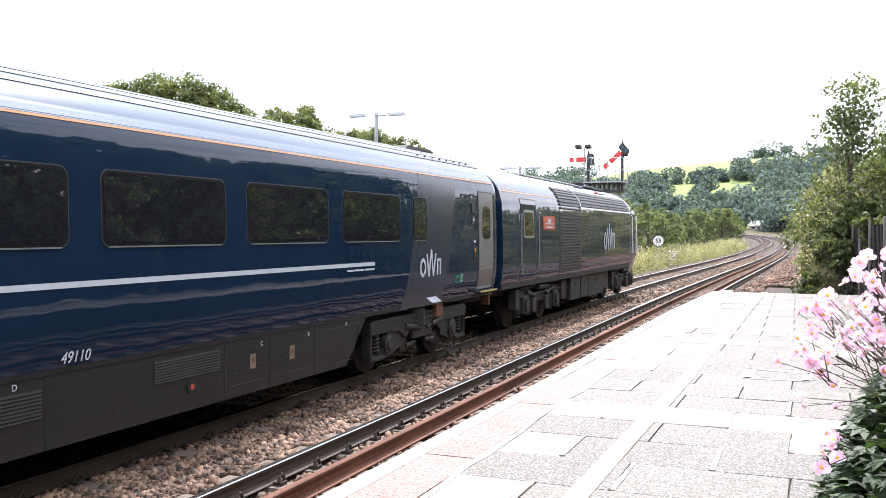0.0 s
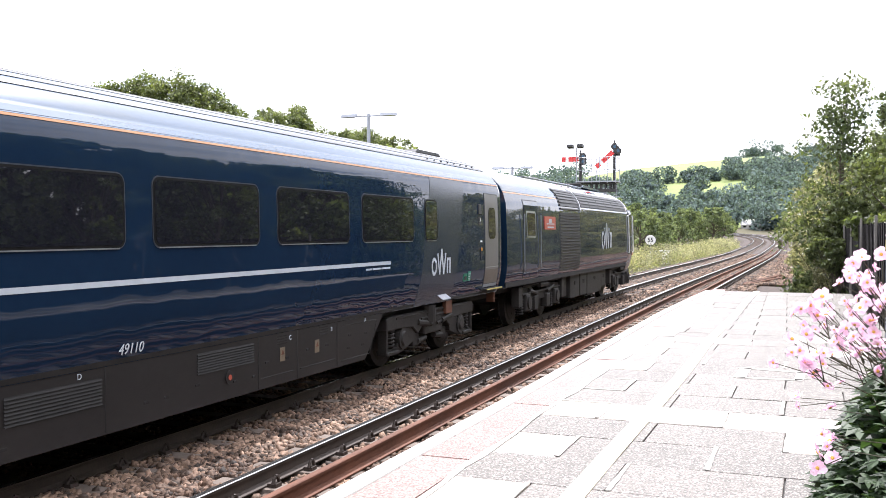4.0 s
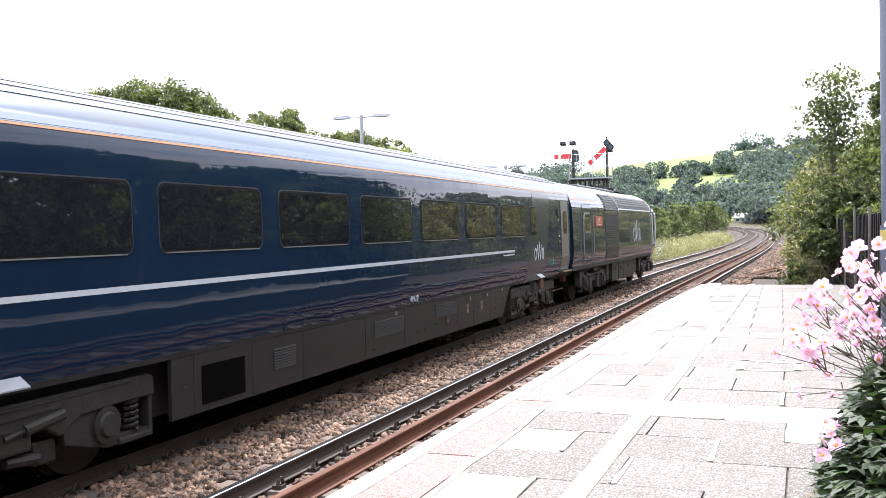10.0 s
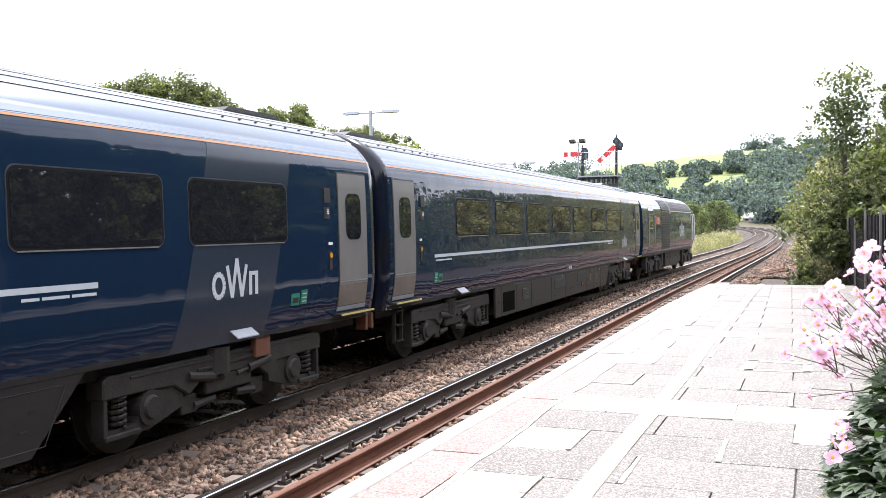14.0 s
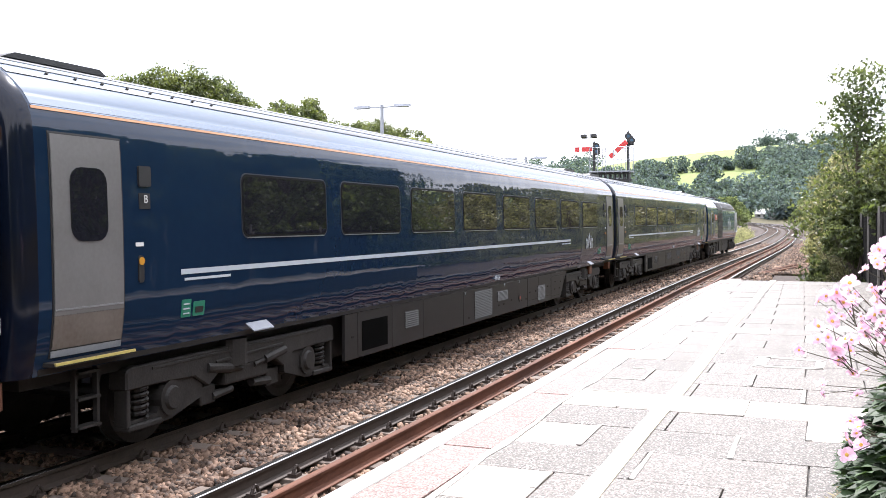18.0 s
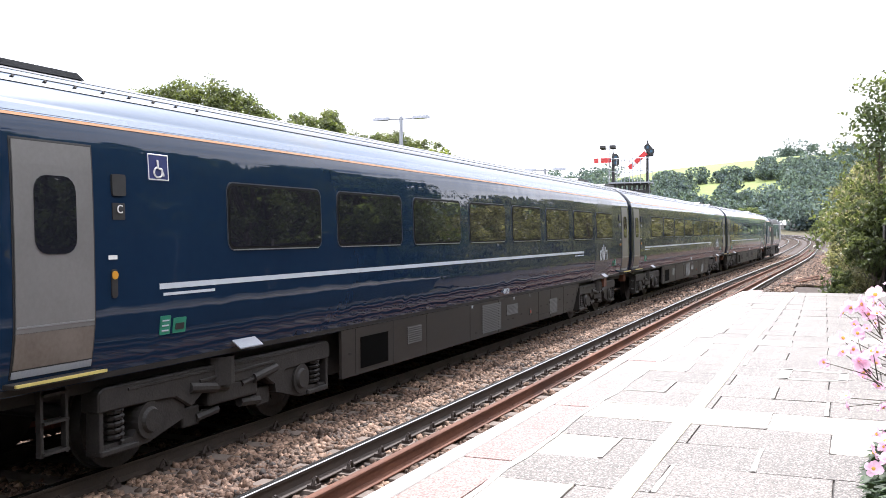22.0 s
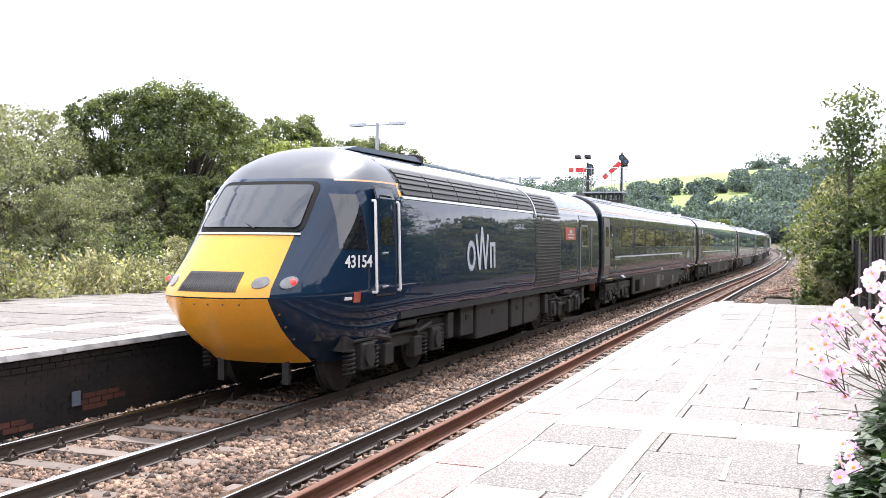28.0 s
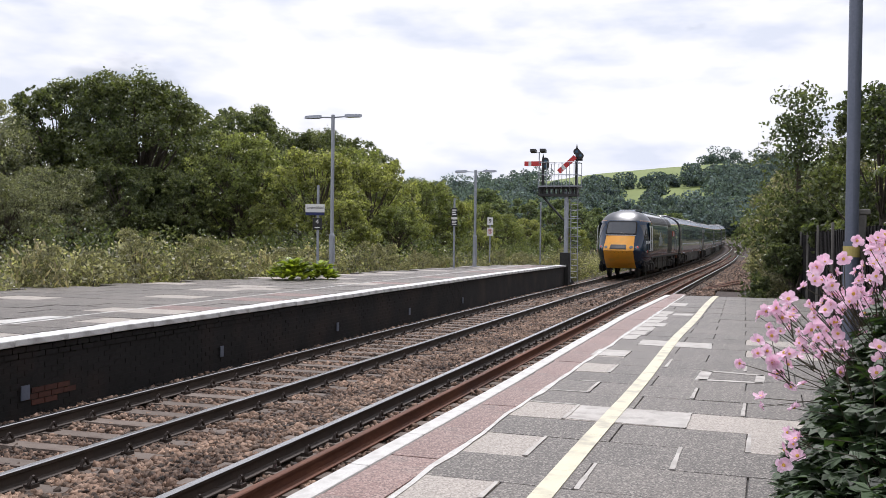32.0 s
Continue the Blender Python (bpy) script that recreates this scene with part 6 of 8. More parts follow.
        # roofside louvres in bays
        for bay in range(6):
            y0, y1 = -5.5 + bay * 1.19, -5.5 + bay * 1.19 + 1.15
            for k, z in enumerate((2.80, 2.89, 2.98, 3.06, 3.13)):
                bm = bmesh.new()
                S.patch(bm, (y0, y1, y0, y1, z, z + 0.045), out=0.03, thick=0.05, sides=(side,))
                part("roof_louvre", bm, M["black"], c)
        for k, z in enumerate((2.68, 2.77, 2.86, 2.95, 3.03, 3.10, 3.16)):
            bm = bmesh.new()
            S.patch(bm, (1.85, 3.95, 1.85, 3.95, z, z + 0.04), out=0.03, thick=0.05, sides=(side,))
            part("roof_louvre", bm, M["black"], c)
        bm = bmesh.new()
        S.patch(bm, (-5.55, 1.66, -5.55, 1.66, 2.735, 2.775), out=0.02, thick=0.03, sides=(side,))
        S.patch(bm, (1.70, 1.78, 1.70, 1.78, 2.64, 3.3), out=0.035, thick=0.05, sides=(side,))
        part("louvre_trim", bm, M["alu"], c)
        bm = bmesh.new()
        S.patch(bm, (-5.55, 4.0, -5.55, 4.0, 2.78, 3.22), out=0.004, sides=(side,))
        part("louvre_backing", bm, M["black"], c)
        bm = bmesh.new()
        S.patch(bm, (4.1, 8.5, 4.1, 8.5, 2.96, 3.42), out=0.004, sides=(side,))
        smooth(part("roof_skin", bm, M["roof"], c), 60)
        bm = bmesh.new()
        S.patch(bm, (4.1, 8.53, 4.1, 8.53, 2.925, 2.95), out=0.006, sides=(side,))
        part("cantrail_line", bm, M["orange"], c)
        # tanks and boxes between the bogies
        for y0, y1, z0, z1, lat, nm in ((-2.6, -1.9, 0.42, 1.0, 1.2, "battery_box"), (-1.8, 0.2, 0.3, 1.0, 1.22, "fuel_tank"), (0.35, 1.2, 0.34, 0.98, 1.24, "equipment_case"), (1.3, 2.4, 0.34, 0.98, 1.24, "equipment_case"), (2.45, 2.95, 0.4, 1.0, 1.15, "air_tank")):
            bx = part(nm, boxed(*sorted((side * 0.2, side * lat)), y0, y1, z0, z1, bevel=0.02), M["bogie"], c)
            part("latch", boxed(*sorted((side * lat, side * (lat + 0.015))), (y0 + y1) / 2 - 0.1, (y0 + y1) / 2 + 0.1, z1 - 0.3, z1 - 0.2), M["under"], bx)
        bm = bmesh.new()
        box(bm, *sorted((side * 1.1, side * 1.33)), -5.55, 8.5, 0.96, 1.06)
        part("solebar", bm, M["under"], c)
        part("obstacle_guard", boxed(*sorted((side * 0.45, side * 0.55)), -7.45, -7.38, 0.2, 0.7), M["under"], c)
    emblem(c, -1.94, 1.97, 0.80, S, (1, -1), M["white_stripe"])
    # roof furniture
    bm = bmesh.new()
    extrude_poly(bm, [(-5.6, 3.49), (-5.2, 3.565), (-2.9, 3.60), (-2.6, 3.52)], -0.42, 0.42)
    part("roof_fairing", bm, M["roof"], c)
    bm = bmesh.new()
    box(bm, -0.42, 0.42, -2.5, 4.0, 3.44, 3.53, bevel=0.02)
    deck = part("roof_deck", bm, M["roof"], c)
    for k in range(5):
        part("roof_hatch", boxed(-0.35, 0.35, -1.8 + k * 1.05, -1.1 + k * 1.05, 3.525, 3.56, bevel=0.015), M["dark_roof"], deck)
    bm = bmesh.new()
    box(bm, -0.4, 0.4, -2.75, -2.45, 3.5, 3.66, bevel=0.03)
    part("exhaust", bm, M["under"], c)
    for k in range(9):
        x, z = (-0.78, 1.3) if k == 0 else (-0.55 + 0.2 * k, 1.31) if k < 6 else (0.80, 1.18 - 0.17 * (k - 6))
        part("bolt", tubed((x, nose_y(x, z) + 0.01, z), (x, nose_y(x, z) - 0.014, z), 0.014, n=6), M["rust_box"], c)
    bm = bmesh.new()
    for k in range(4):
        box(bm, -0.52, 0.52, 8.55 + 0.035 * k, 8.572 + 0.035 * k, 1.02, 3.0, bevel=0.006)
    part("gangway_bellows", bm, M["rubber"], c)
    part("underframe", boxed(-1.0, 1.0, -7.5, 8.4, 0.8, 0.97), M["under"], c)
    part("coupler", boxed(-0.14, 0.14, 8.5, 8.85, 0.86, 1.1, bevel=0.02), M["bogie"], c)
    for y in (-5.15, 5.15):
        loco_bogie(c, y)
    return c


# ---- where each vehicle is along the line: the rear of the first coach's leading bogie sets the count ----
SPEED = [0.0, 0.01, 0.17, 0.335, 0.505, 0.66, 0.83, 1.05, 1.32, 1.63, 1.93, 2.21, 2.5, 2.79, 3.22, 3.68, 4.08, 4.41, 4.78, 5.15, 5.53, 6.10, 6.46, 6.80, 7.3, 7.62, 7.93, 8.3,
         8.71, 9.13, 9.56, 9.99, 10.42]


def gone(t):
    """Metres along the line at t seconds."""
    s = 13.965
    for i in range(32):
        x = min(max(t - i, 0.0), 1.0)
        s += SPEED[i] * x + (SPEED[i + 1] - SPEED[i]) * x * x / 2
    return s


def vehicle_pose(s, pivot, turned=False):
    xa, ya, _ = on_line(s + pivot)
    xb, yb, _ = on_line(s - pivot)
    h = math.atan2(-(xa - xb), ya - yb)
    za, zb = float(rise(s + pivot)), float(rise(s - pivot))
    climb = math.atan2(za - zb, 2 * pivot)
    return Matrix.Translation(((xa + xb) / 2, (ya + yb) / 2, (za + zb) / 2)) @ Euler((-climb if turned else climb, 0, h + (math.pi if turned else 0))).to_matrix().to_4x4()


TRAIN = []
for i, (letter, number, sk, words) in enumerate((
        ("A", "49110", M["skirt_dark"], "dark green coach A with a clean dark skirt"),
        ("B", "48128", M["skirt_dark"], "dark green coach B with silver doors"),
        ("C", "48129", M["skirt"], "dark green coach C with a dusty brown skirt and access notice"),
        ("D", "48130", M["skirt"], "dark green coach D with a dusty brown skirt"))):
    TRAIN.append((coach(letter, number, words, sk, i == 0, i == 2), -8.03 - 23.0 * i, 8.0, False))
TRAIN.append((power_car("dark green leading power car with a red name plate"), -8.03 + 20.3, 5.15, True))
TRAIN.append((power_car("dark green trailing power car with a yellow nose", "43154"), -97.42, 5.15, False))
for ob, off, pivot, turned in TRAIN:
    ob.matrix_basis = vehicle_pose(gone(0) + off, pivot, turned)


def motions():
    """The train pulls away: each vehicle along the line, each wheelset on its axle."""
    times = [0.5 * i for i in range(65)]
    for ob, off, pivot, turned in TRAIN:
        walk(ob, [(t, vehicle_pose(gone(t) + off, pivot, turned)) for t in times])
    turns = [0]
    for k in range(1, 32 * FPS + 1):
        if gone(k / FPS) - gone(turns[-1] / FPS) > 0.28 or k - turns[-1] > 60 or k == 32 * FPS:
            turns.append(k)
    lead_wheels = {o.name for o in TRAIN[4][0].children_recursive}
    for ob, y, r in WHEELSETS:
        way = 1 if ob.name in lead_wheels else -1
        walk(ob, [(k / FPS, Matrix.Translation((0, y, r)) @ Euler((way * (gone(k / FPS) - gone(0)) / r, 0, 0)).to_matrix().to_4x4()) for k in turns])


# ---- plants: built of loose leaf faces on limbs ----
def leaf_cloud(rng, centres, radii, per, size, flat=0.0, long=1.6, shell=0.45):
    """(n, 4, 3) leaf faces scattered in clumps round the centres, denser at their skins."""
    out = []
    for c, r, k in zip(centres, radii, per):
        d = rng.normal(size=(k, 3))
        d /= np.linalg.norm(d, axis=1, keepdims=True)
        rad = r * (shell + (1 - shell) * rng.random(k) ** 0.5) * np.where(rng.random(k) < 0.10, rng.uniform(1.0, 1.22, k), 1.0)
        p = np.asarray(c) + d * rad[:, None] * np.array([1, 1, 0.8])
        a = rng.normal(size=(k, 3))
        a[:, 2] *= 1 - flat
        a /= np.linalg.norm(a, axis=1, keepdims=True)
        b = np.cross(a, d + rng.normal(size=(k, 3)) * 0.7)
        b /= np.linalg.norm(b, axis=1, keepdims=True) + 1e-9
        s = size * rng.uniform(0.55, 1.3, k)[:, None]
        out.append(np.stack([p - a * s * long / 2, p + b * s * 0.42, p + a * s * long / 2, p - b * s * 0.42], 1))
    return np.concatenate(out)


def puffs(rng, centres, radii, each=8):
    """Breaks every clump into small tufts on its upper skin, with gaps between them."""
    c, r = [], []
    for p, q in zip(centres, radii):
        for _ in range(each):
            d = rng.normal(size=3)
            d[2] += 0.35
            d /= np.linalg.norm(d)
            k = q * rng.uniform(0.45, 1.12)
            c.append(tuple(np.asarray(p) + d * k * np.array([1.15, 1.15, 0.85])))
            r.append(q * rng.uniform(0.28, 0.62))
    return c, r


def tree(name, label, height, spread, material, seed, leaves=9000, leaf=0.22, clumps=46, trunk=0.3, low=0.25, category="tree", tall=1.0, taper=0.35, each=8):
    """A tapered trunk with limbs and an uneven crown."""
    rng = np.random.default_rng(seed)
    t = thing(name, None, label, category)
    bm = bmesh.new()
    top = Vector((rng.uniform(-0.4, 0.4), rng.uniform(-0.4, 0.4), height * 0.72))
    pts = [Vector((0, 0, -0.3)), Vector((rng.uniform(-0.2, 0.2), rng.uniform(-0.2, 0.2), height * 0.25)), Vector((top.x * 0.6, top.y * 0.6, height * 0.5)), top]
    for i, (a, b) in enumerate(zip(pts, pts[1:])):
        tube(bm, a, b, trunk * (1 - 0.27 * i), trunk * (1 - 0.27 * (i + 1)), n=9, caps=False)
    centres, rad = [], []
    for i in range(clumps):
        u = rng.random()
        z = height * (low + (0.93 - low) * u)
        env = spread * (0.45 + 0.75 * math.sin(math.pi * min(1, (0.12 + 0.82 * u))) ** 0.8) * (1 - taper * u)
        a = rng.uniform(0, 2 * math.pi)
        k = env * (0.35 + 0.65 * rng.random() ** 0.5)
        c = Vector((k * math.cos(a), k * math.sin(a), z))
        centres.append(tuple(c))
        rad.append(spread * rng.uniform(0.085, 0.21) * tall)
        if i % 2 == 0:
            h = min(0.9, max(0.15, z / height * 0.75))
            root = pts[0].lerp(pts[3], h)
            mid = root.lerp(c, 0.55) + Vector((0, 0, -0.06 * height * rng.random()))
            tube(bm, root, mid, trunk * 0.32 * (1.1 - h), trunk * 0.18, n=6, caps=False)
            tube(bm, mid, c, trunk * 0.18, trunk * 0.05, n=5, caps=False)
    part("trunk", bm, M["bark"], t)
    centres, rad = puffs(rng, centres, rad, each)
    per = np.maximum(6, (leaves * np.array(rad) ** 2 / np.sum(np.array(rad) ** 2))).astype(int)
    crown = new("crown", quad_mesh("crown", leaf_cloud(rng, centres, rad, per, leaf, shell=0.1), material))
    crown.parent = t
    return t


def put(t, x, y, turn=0.0, size=1.0, z=None):
    z = float(ground_z(x, y)) if z is None else z
    t.matrix_basis = Matrix.Translation((x, y, z)) @ Euler((0, 0, radians(turn))).to_matrix().to_4x4() @ Matrix.Scale(size, 4)
    return t


def polar(heading, dist):
    return dist * math.sin(radians(heading)), dist * math.cos(radians(heading))


big = tree("broadleaf_tree", "tall dense dark green sycamore behind the far platform", 10.2, 4.6, M["leaf_dark"], 1, 84000, 0.115, 300, 0.35, 0.04)
put(big, *polar(-37.0, 52))
big2 = tree("broadleaf_tree", "tall dark green broadleaf tree with open crown", 10.2, 3.9, M["leaf_dark"], 2, 46000, 0.12, 170, 0.3, 0.12)
put(big2, *polar(-40.9, 54))
willow = tree("willow_tree", "grey-green willow behind the hedge", 8.3, 4.4, M["leaf_pale"], 3, 42000, 0.10, 220, 0.25, 0.03)
put(willow, *polar(-46.5, 50))
yellowish = tree("broadleaf_tree", "yellow-green rounded tree behind the hedge", 7.4, 3.5, M["leaf_mid"], 4, 34000, 0.105, 180, 0.22, 0.03)
put(yellowish, *polar(-31.5, 50))
golden = tree("broadleaf_tree", "golden-green sallow behind the name sign", 6.3, 2.8, M["leaf_yellow"], 5, 26000, 0.10, 140, 0.2, 0.03)
put(golden, *polar(-27.0, 47))
# both valley trees wear the leaf colour lightened for haze
far_oak = tree("broadleaf_tree", "green tree across the meadow with haze-lightened leaves", 9.6, 4.4, M["leaf_valley"], 14, 11000, 0.26, 80, 0.3, 0.03)
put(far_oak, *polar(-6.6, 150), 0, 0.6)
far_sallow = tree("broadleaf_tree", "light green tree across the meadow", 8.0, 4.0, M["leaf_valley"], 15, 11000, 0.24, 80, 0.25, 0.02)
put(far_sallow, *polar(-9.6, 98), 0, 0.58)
WOOD = [  # kind, heading, distance, size, turn
    (big2, -31.2, 66, 1.10, 50), (big, -27.6, 72, 0.97, 120), (yellowish, -25.0, 64, 1.12, 30), (big2, -24.4, 74, 0.92, 200), (big2, -33.6, 60, 0.95, 280), (yellowish, -28.9, 55, 0.95, 80), (golden, -23.2, 51, 1.0, 140),
    (big, -21.2, 66, 0.6, 220), (yellowish, -20.4, 58, 0.8, 10), (golden, -18.4, 60, 0.74, 70), (yellowish, -17.2, 68, 0.66, 250), (far_oak, -19.5, 84, 0.6, 90), (yellowish, -15.4, 72, 0.55, 150),
    (golden, -14.0, 80, 0.6, 20), (far_sallow, -12.4, 90, 0.62, 300), (golden, -11.0, 92, 0.5, 10), (far_sallow, -8.6, 112, 0.52, 60), (willow, -41.5, 46, 0.58, 200),
    (willow, -49.5, 44, 0.95, 40), (willow, -44.0, 43, 0.5, 100), (big2, -34.5, 48, 0.5, 60), (big2, -38.0, 47, 0.5, 170), (big, -35.8, 49, 0.5, 20), (willow, -52.5, 60, 1.1, 60), (big, -56, 58, 0.9, 10),
    (golden, -25.2, 44, 0.58, 310), (yellowish, -21.8, 48, 0.5, 200), (golden, -16.6, 55, 0.45, 120), (yellowish, -13.0, 70, 0.4, 210), (far_oak, -5.4, 165, 0.7, 80), (far_oak, -4.9, 172, 0.62, 200),
    (far_sallow, -7.4, 128, 0.5, 40), (far_sallow, -8.4, 160, 0.66, 20), (far_sallow, -10.3, 130, 0.74, 70),
    (far_oak, -12.0, 140, 0.74, 170), (far_sallow, -14.0, 130, 0.84, 300), (far_oak, -16.5, 120, 0.78, 20), (far_sallow, -4.6, 290, 0.62, 200), (far_sallow, -1.7, 300, 0.5, 100), (far_oak, -1.0, 300, 0.9, 80), (far_sallow, -0.4, 290, 1.0, 30), (far_sallow, -5.9, 190, 0.72, 10),
    (far_sallow, -9.2, 190, 0.8, 60), (far_oak, -11.2, 200, 0.9, 60), (far_sallow, -7.0, 220, 0.9, 130), (far_oak, -20.5, 110, 0.75, 10), (far_sallow, -18.0, 105, 0.7, 260),
    (far_oak, 7.5, 60, 0.7, 20), (far_oak, 6.0, 80, 0.8, 120),
]
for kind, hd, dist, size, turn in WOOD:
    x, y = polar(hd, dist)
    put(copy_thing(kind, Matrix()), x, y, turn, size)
# a dense row behind the near platform and the camera
for k in range(12):
    put(copy_thing(far_oak if k % 3 else far_sallow, Matrix()), 6.6 + (k % 2) * 1.6, -30 + k * 6.2, 70 * k, 0.86, 0.6)

# second row, out of view, added to close sky gaps in the train's reflections
for k in range(14):
    put(copy_thing(far_oak if k % 2 else far_sallow, Matrix()), 11.5 + (k % 3) * 1.5, -38 + k * 6.6, 110 * k, 1.05, 0.6)
# right of the line: young trees over the end of the fence
ash = tree("young_tree", "slender light-crowned tree behind the fence end", 5.3, 1.5, M["leaf_young"], 8, 10500, 0.062, 90, 0.05, 0.06, tall=1.9, taper=0.86, each=7)
put(ash, 0.85, 27.2, 0, 1.28, -0.3)
ash2 = copy_thing(ash, Matrix())
put(ash2, 1.75, 28.6, 130, 0.98, -0.3)
hazel = tree("hazel_shrub", "mixed hazel and bramble thicket beside the line", 3.6, 1.7, M["leaf_scrub"], 9, 14000, 0.062, 80, 0.06, 0.02, "shrub")
put(hazel, 0.95, 31.0, 20, 0.95, -0.3)
for x, y, size, turn in ((0.75, 25.6, 0.6, 80), (1.3, 34.5, 1.1, 200), (1.1, 40.0, 1.15, 310), (1.2, 47, 1.3, 10), (1.6, 55, 1.6, 70), (2.0, 65, 1.9, 150), (2.2, 78, 2.2, 40), (3.0, 95, 2.4, 90), (5.0, 60, 2.0, 190), (6.5, 80, 2.4, 10), (4.5, 46, 1.8, 100)):
    put(copy_thing(hazel, Matrix()), x, y, turn, size, -0.35)
spots = np.array([(-17.6, 8), (-17.0, 13), (-16.2, 17), (-15.2, 22), (-14.6, 26), (-13.9, 30), (-13.0, 36.7), (-11.4, 42.5), (-10.9, 48), (-10.8, 60), (-10.0, 80)])
for k in range(30):
    y = 9 + 1.75 * k
    put(copy_thing(hazel, Matrix()), float(np.interp(y, spots[:, 1], spots[:, 0])) - 0.9 * ((k * 7) % 5) / 5, y, 77 * k, 0.36 + 0.03 * ((k * 5) % 6))
laurel = tree("leafy_shrub", "dense dark green shrub at the platform end", 2.5, 1.0, M["leaf_young"], 10, 18000, 0.055, 60, 0.06, 0.02, "shrub")
put(laurel, 0.45, 24.8, 0, 0.95, -0.3)
put(copy_thing(laurel, Matrix()), 1.15, 26.0, 90, 1.35, -0.3)
holly = tree("broadleaf_tree", "green garden tree behind the fence", 4.4, 1.6, M["leaf_young"], 12, 17000, 0.068, 80, 0.1, 0.1)
put(holly, 2.15, 19.5, 0, 1.0, 0.7)
for x, y, size, turn in ((3.2, 16.5, 0.95, 100), (3.0, 22.5, 1.15, 200), (4.2, 19.0, 1.2, 50), (4.0, 12.0, 1.0, 20), (4.5, 7.0, 1.05, 140), (4.4, 2.0, 1.1, 240), (4.6, -3.5, 1.2, 330), (5.0, 27, 1.4, 20), (4.8, -9, 1.3, 20), (6, 33, 1.6, 60),
                         (5, -16, 1.3, 70), (5, -23, 1.35, 170)):
    put(copy_thing(holly, Matrix()), x, y, turn, size, 0.7)


# ---- scrub along the back of the far platform ----
def scrub(name, label, path, width, height, count, leaf, material, seed, long=2.0, up=0.55, lift=0.0):
    """A bank of tangled growth along a line of (x, y): joined leaf faces on upright sprays."""
    rng = np.random.default_rng(seed)
    pts = np.array(path, float)
    seg = np.r_[0, np.cumsum(np.hypot(*np.diff(pts, axis=0).T))]
    sprays = int(count / 26)
    u = rng.random(sprays) * seg[-1]
    cx, cy = np.interp(u, seg, pts[:, 0]), np.interp(u, seg, pts[:, 1])
    cx = cx - rng.random(sprays) * width
    cy = cy + rng.uniform(-0.4, 0.4, sprays)
    hh = height * (0.62 + 0.3 * np.sin(u * 1.1 + seed) * np.sin(u * 0.43) + rng.uniform(-0.15, 0.35, sprays))
    lean = rng.normal(size=(sprays, 2)) * 0.22
    v = []
    k = 26
    t = rng.random((sprays, k)) ** 0.7
    px = cx[:, None] + lean[:, :1] * t * hh[:, None] + rng.normal(size=(sprays, k)) * 0.13
    py = cy[:, None] + lean[:, 1:] * t * hh[:, None] + rng.normal(size=(sprays, k)) * 0.13
    pz = ground_z(px, py) + lift + t * hh[:, None]
    p = np.stack([px, py, pz], -1).reshape(-1, 3)
    n = len(p)
    a = rng.normal(size=(n, 3))
    a[:, 2] = np.abs(a[:, 2]) + up
    a /= np.linalg.norm(a, axis=1, keepdims=True)
    b = np.cross(a, rng.normal(size=(n, 3)))
    b /= np.linalg.norm(b, axis=1, keepdims=True)
    s = leaf * rng.uniform(0.5, 1.4, n)[:, None]
    q = np.stack([p - a * s * long / 2, p + b * s * 0.4, p + a * s * long / 2, p - b * s * 0.4], 1)
    return tagged(new(name, quad_mesh(name, q, material)), label, "scrub", kind="stuff")


BACK_LINE = [(-17.4, 6), (-16.2, 13), (-15.5, 17), (-14.4, 22), (-13.4, 26), (-12.9, 30), (-12.1, 36.7), (-10.2, 42.5), (-9.9, 48), (-9.8, 60), (-9.0, 80), (-8.6, 100), (-9.0, 130), (-13, 160)]
scrub("scrub_bank", "sunlit tangle of willowherb and bramble", BACK_LINE, 3.4, 1.5, 120000, 0.075, M["leaf_scrub"], 21, 1.4, 0.0)
scrub("scrub_bank", "green leafy growth in the lineside bank", BACK_LINE, 4.5, 1.15, 22000, 0.065, M["leaf_mid"], 22, 1.7, 0.2)
scrub("scrub_bank", "pale yellow grasses along the platform back", BACK_LINE[:9], 2.2, 1.35, 5000, 0.05, M["straw"], 23, 4.5, 1.6)
# the dark leaf colour stands in for shade beneath the crowns
scrub("scrub_bank", "undergrowth under the trees, in a dark leaf tone for their shade", [(-24, 6), (-20, 20), (-18.4, 27), (-16, 36), (-13.5, 46), (-12.5, 70)], 4.0, 2.0, 60000, 0.07, M["leaf_dark"], 24, 1.7, 0.2)
scrub("scrub_bank", "rough growth at the foot of the fence", [(0.7, 24), (0.5, 28), (0.0, 36), (-0.5, 50), (-0.4, 80)], -1.6, 1.0, 15000, 0.06, M["leaf_scrub"], 25)

# ---- woods on the hill, joined ----
rng = np.random.default_rng(31)
centres, radii_, counts = [], [], []


def wood(h0, h1, d0, d1, n, size, leaves=150):
    """Round-headed trees: each a cluster of leafy domes from the ground up."""
    for _ in range(n):
        x, y = polar(rng.uniform(h0, h1), rng.uniform(d0, d1))
        r = size * rng.uniform(0.55, 1.3)
        z = float(ground_z(x, y))
        for k in range(4):
            centres.append((x + rng.normal() * r * 0.42, y + rng.normal() * r * 0.42, z + r * (0.25 + 0.28 * k)))
            radii_.append(r * rng.uniform(0.5, 0.8) * (1 - 0.08 * k))
            counts.append(leaves)


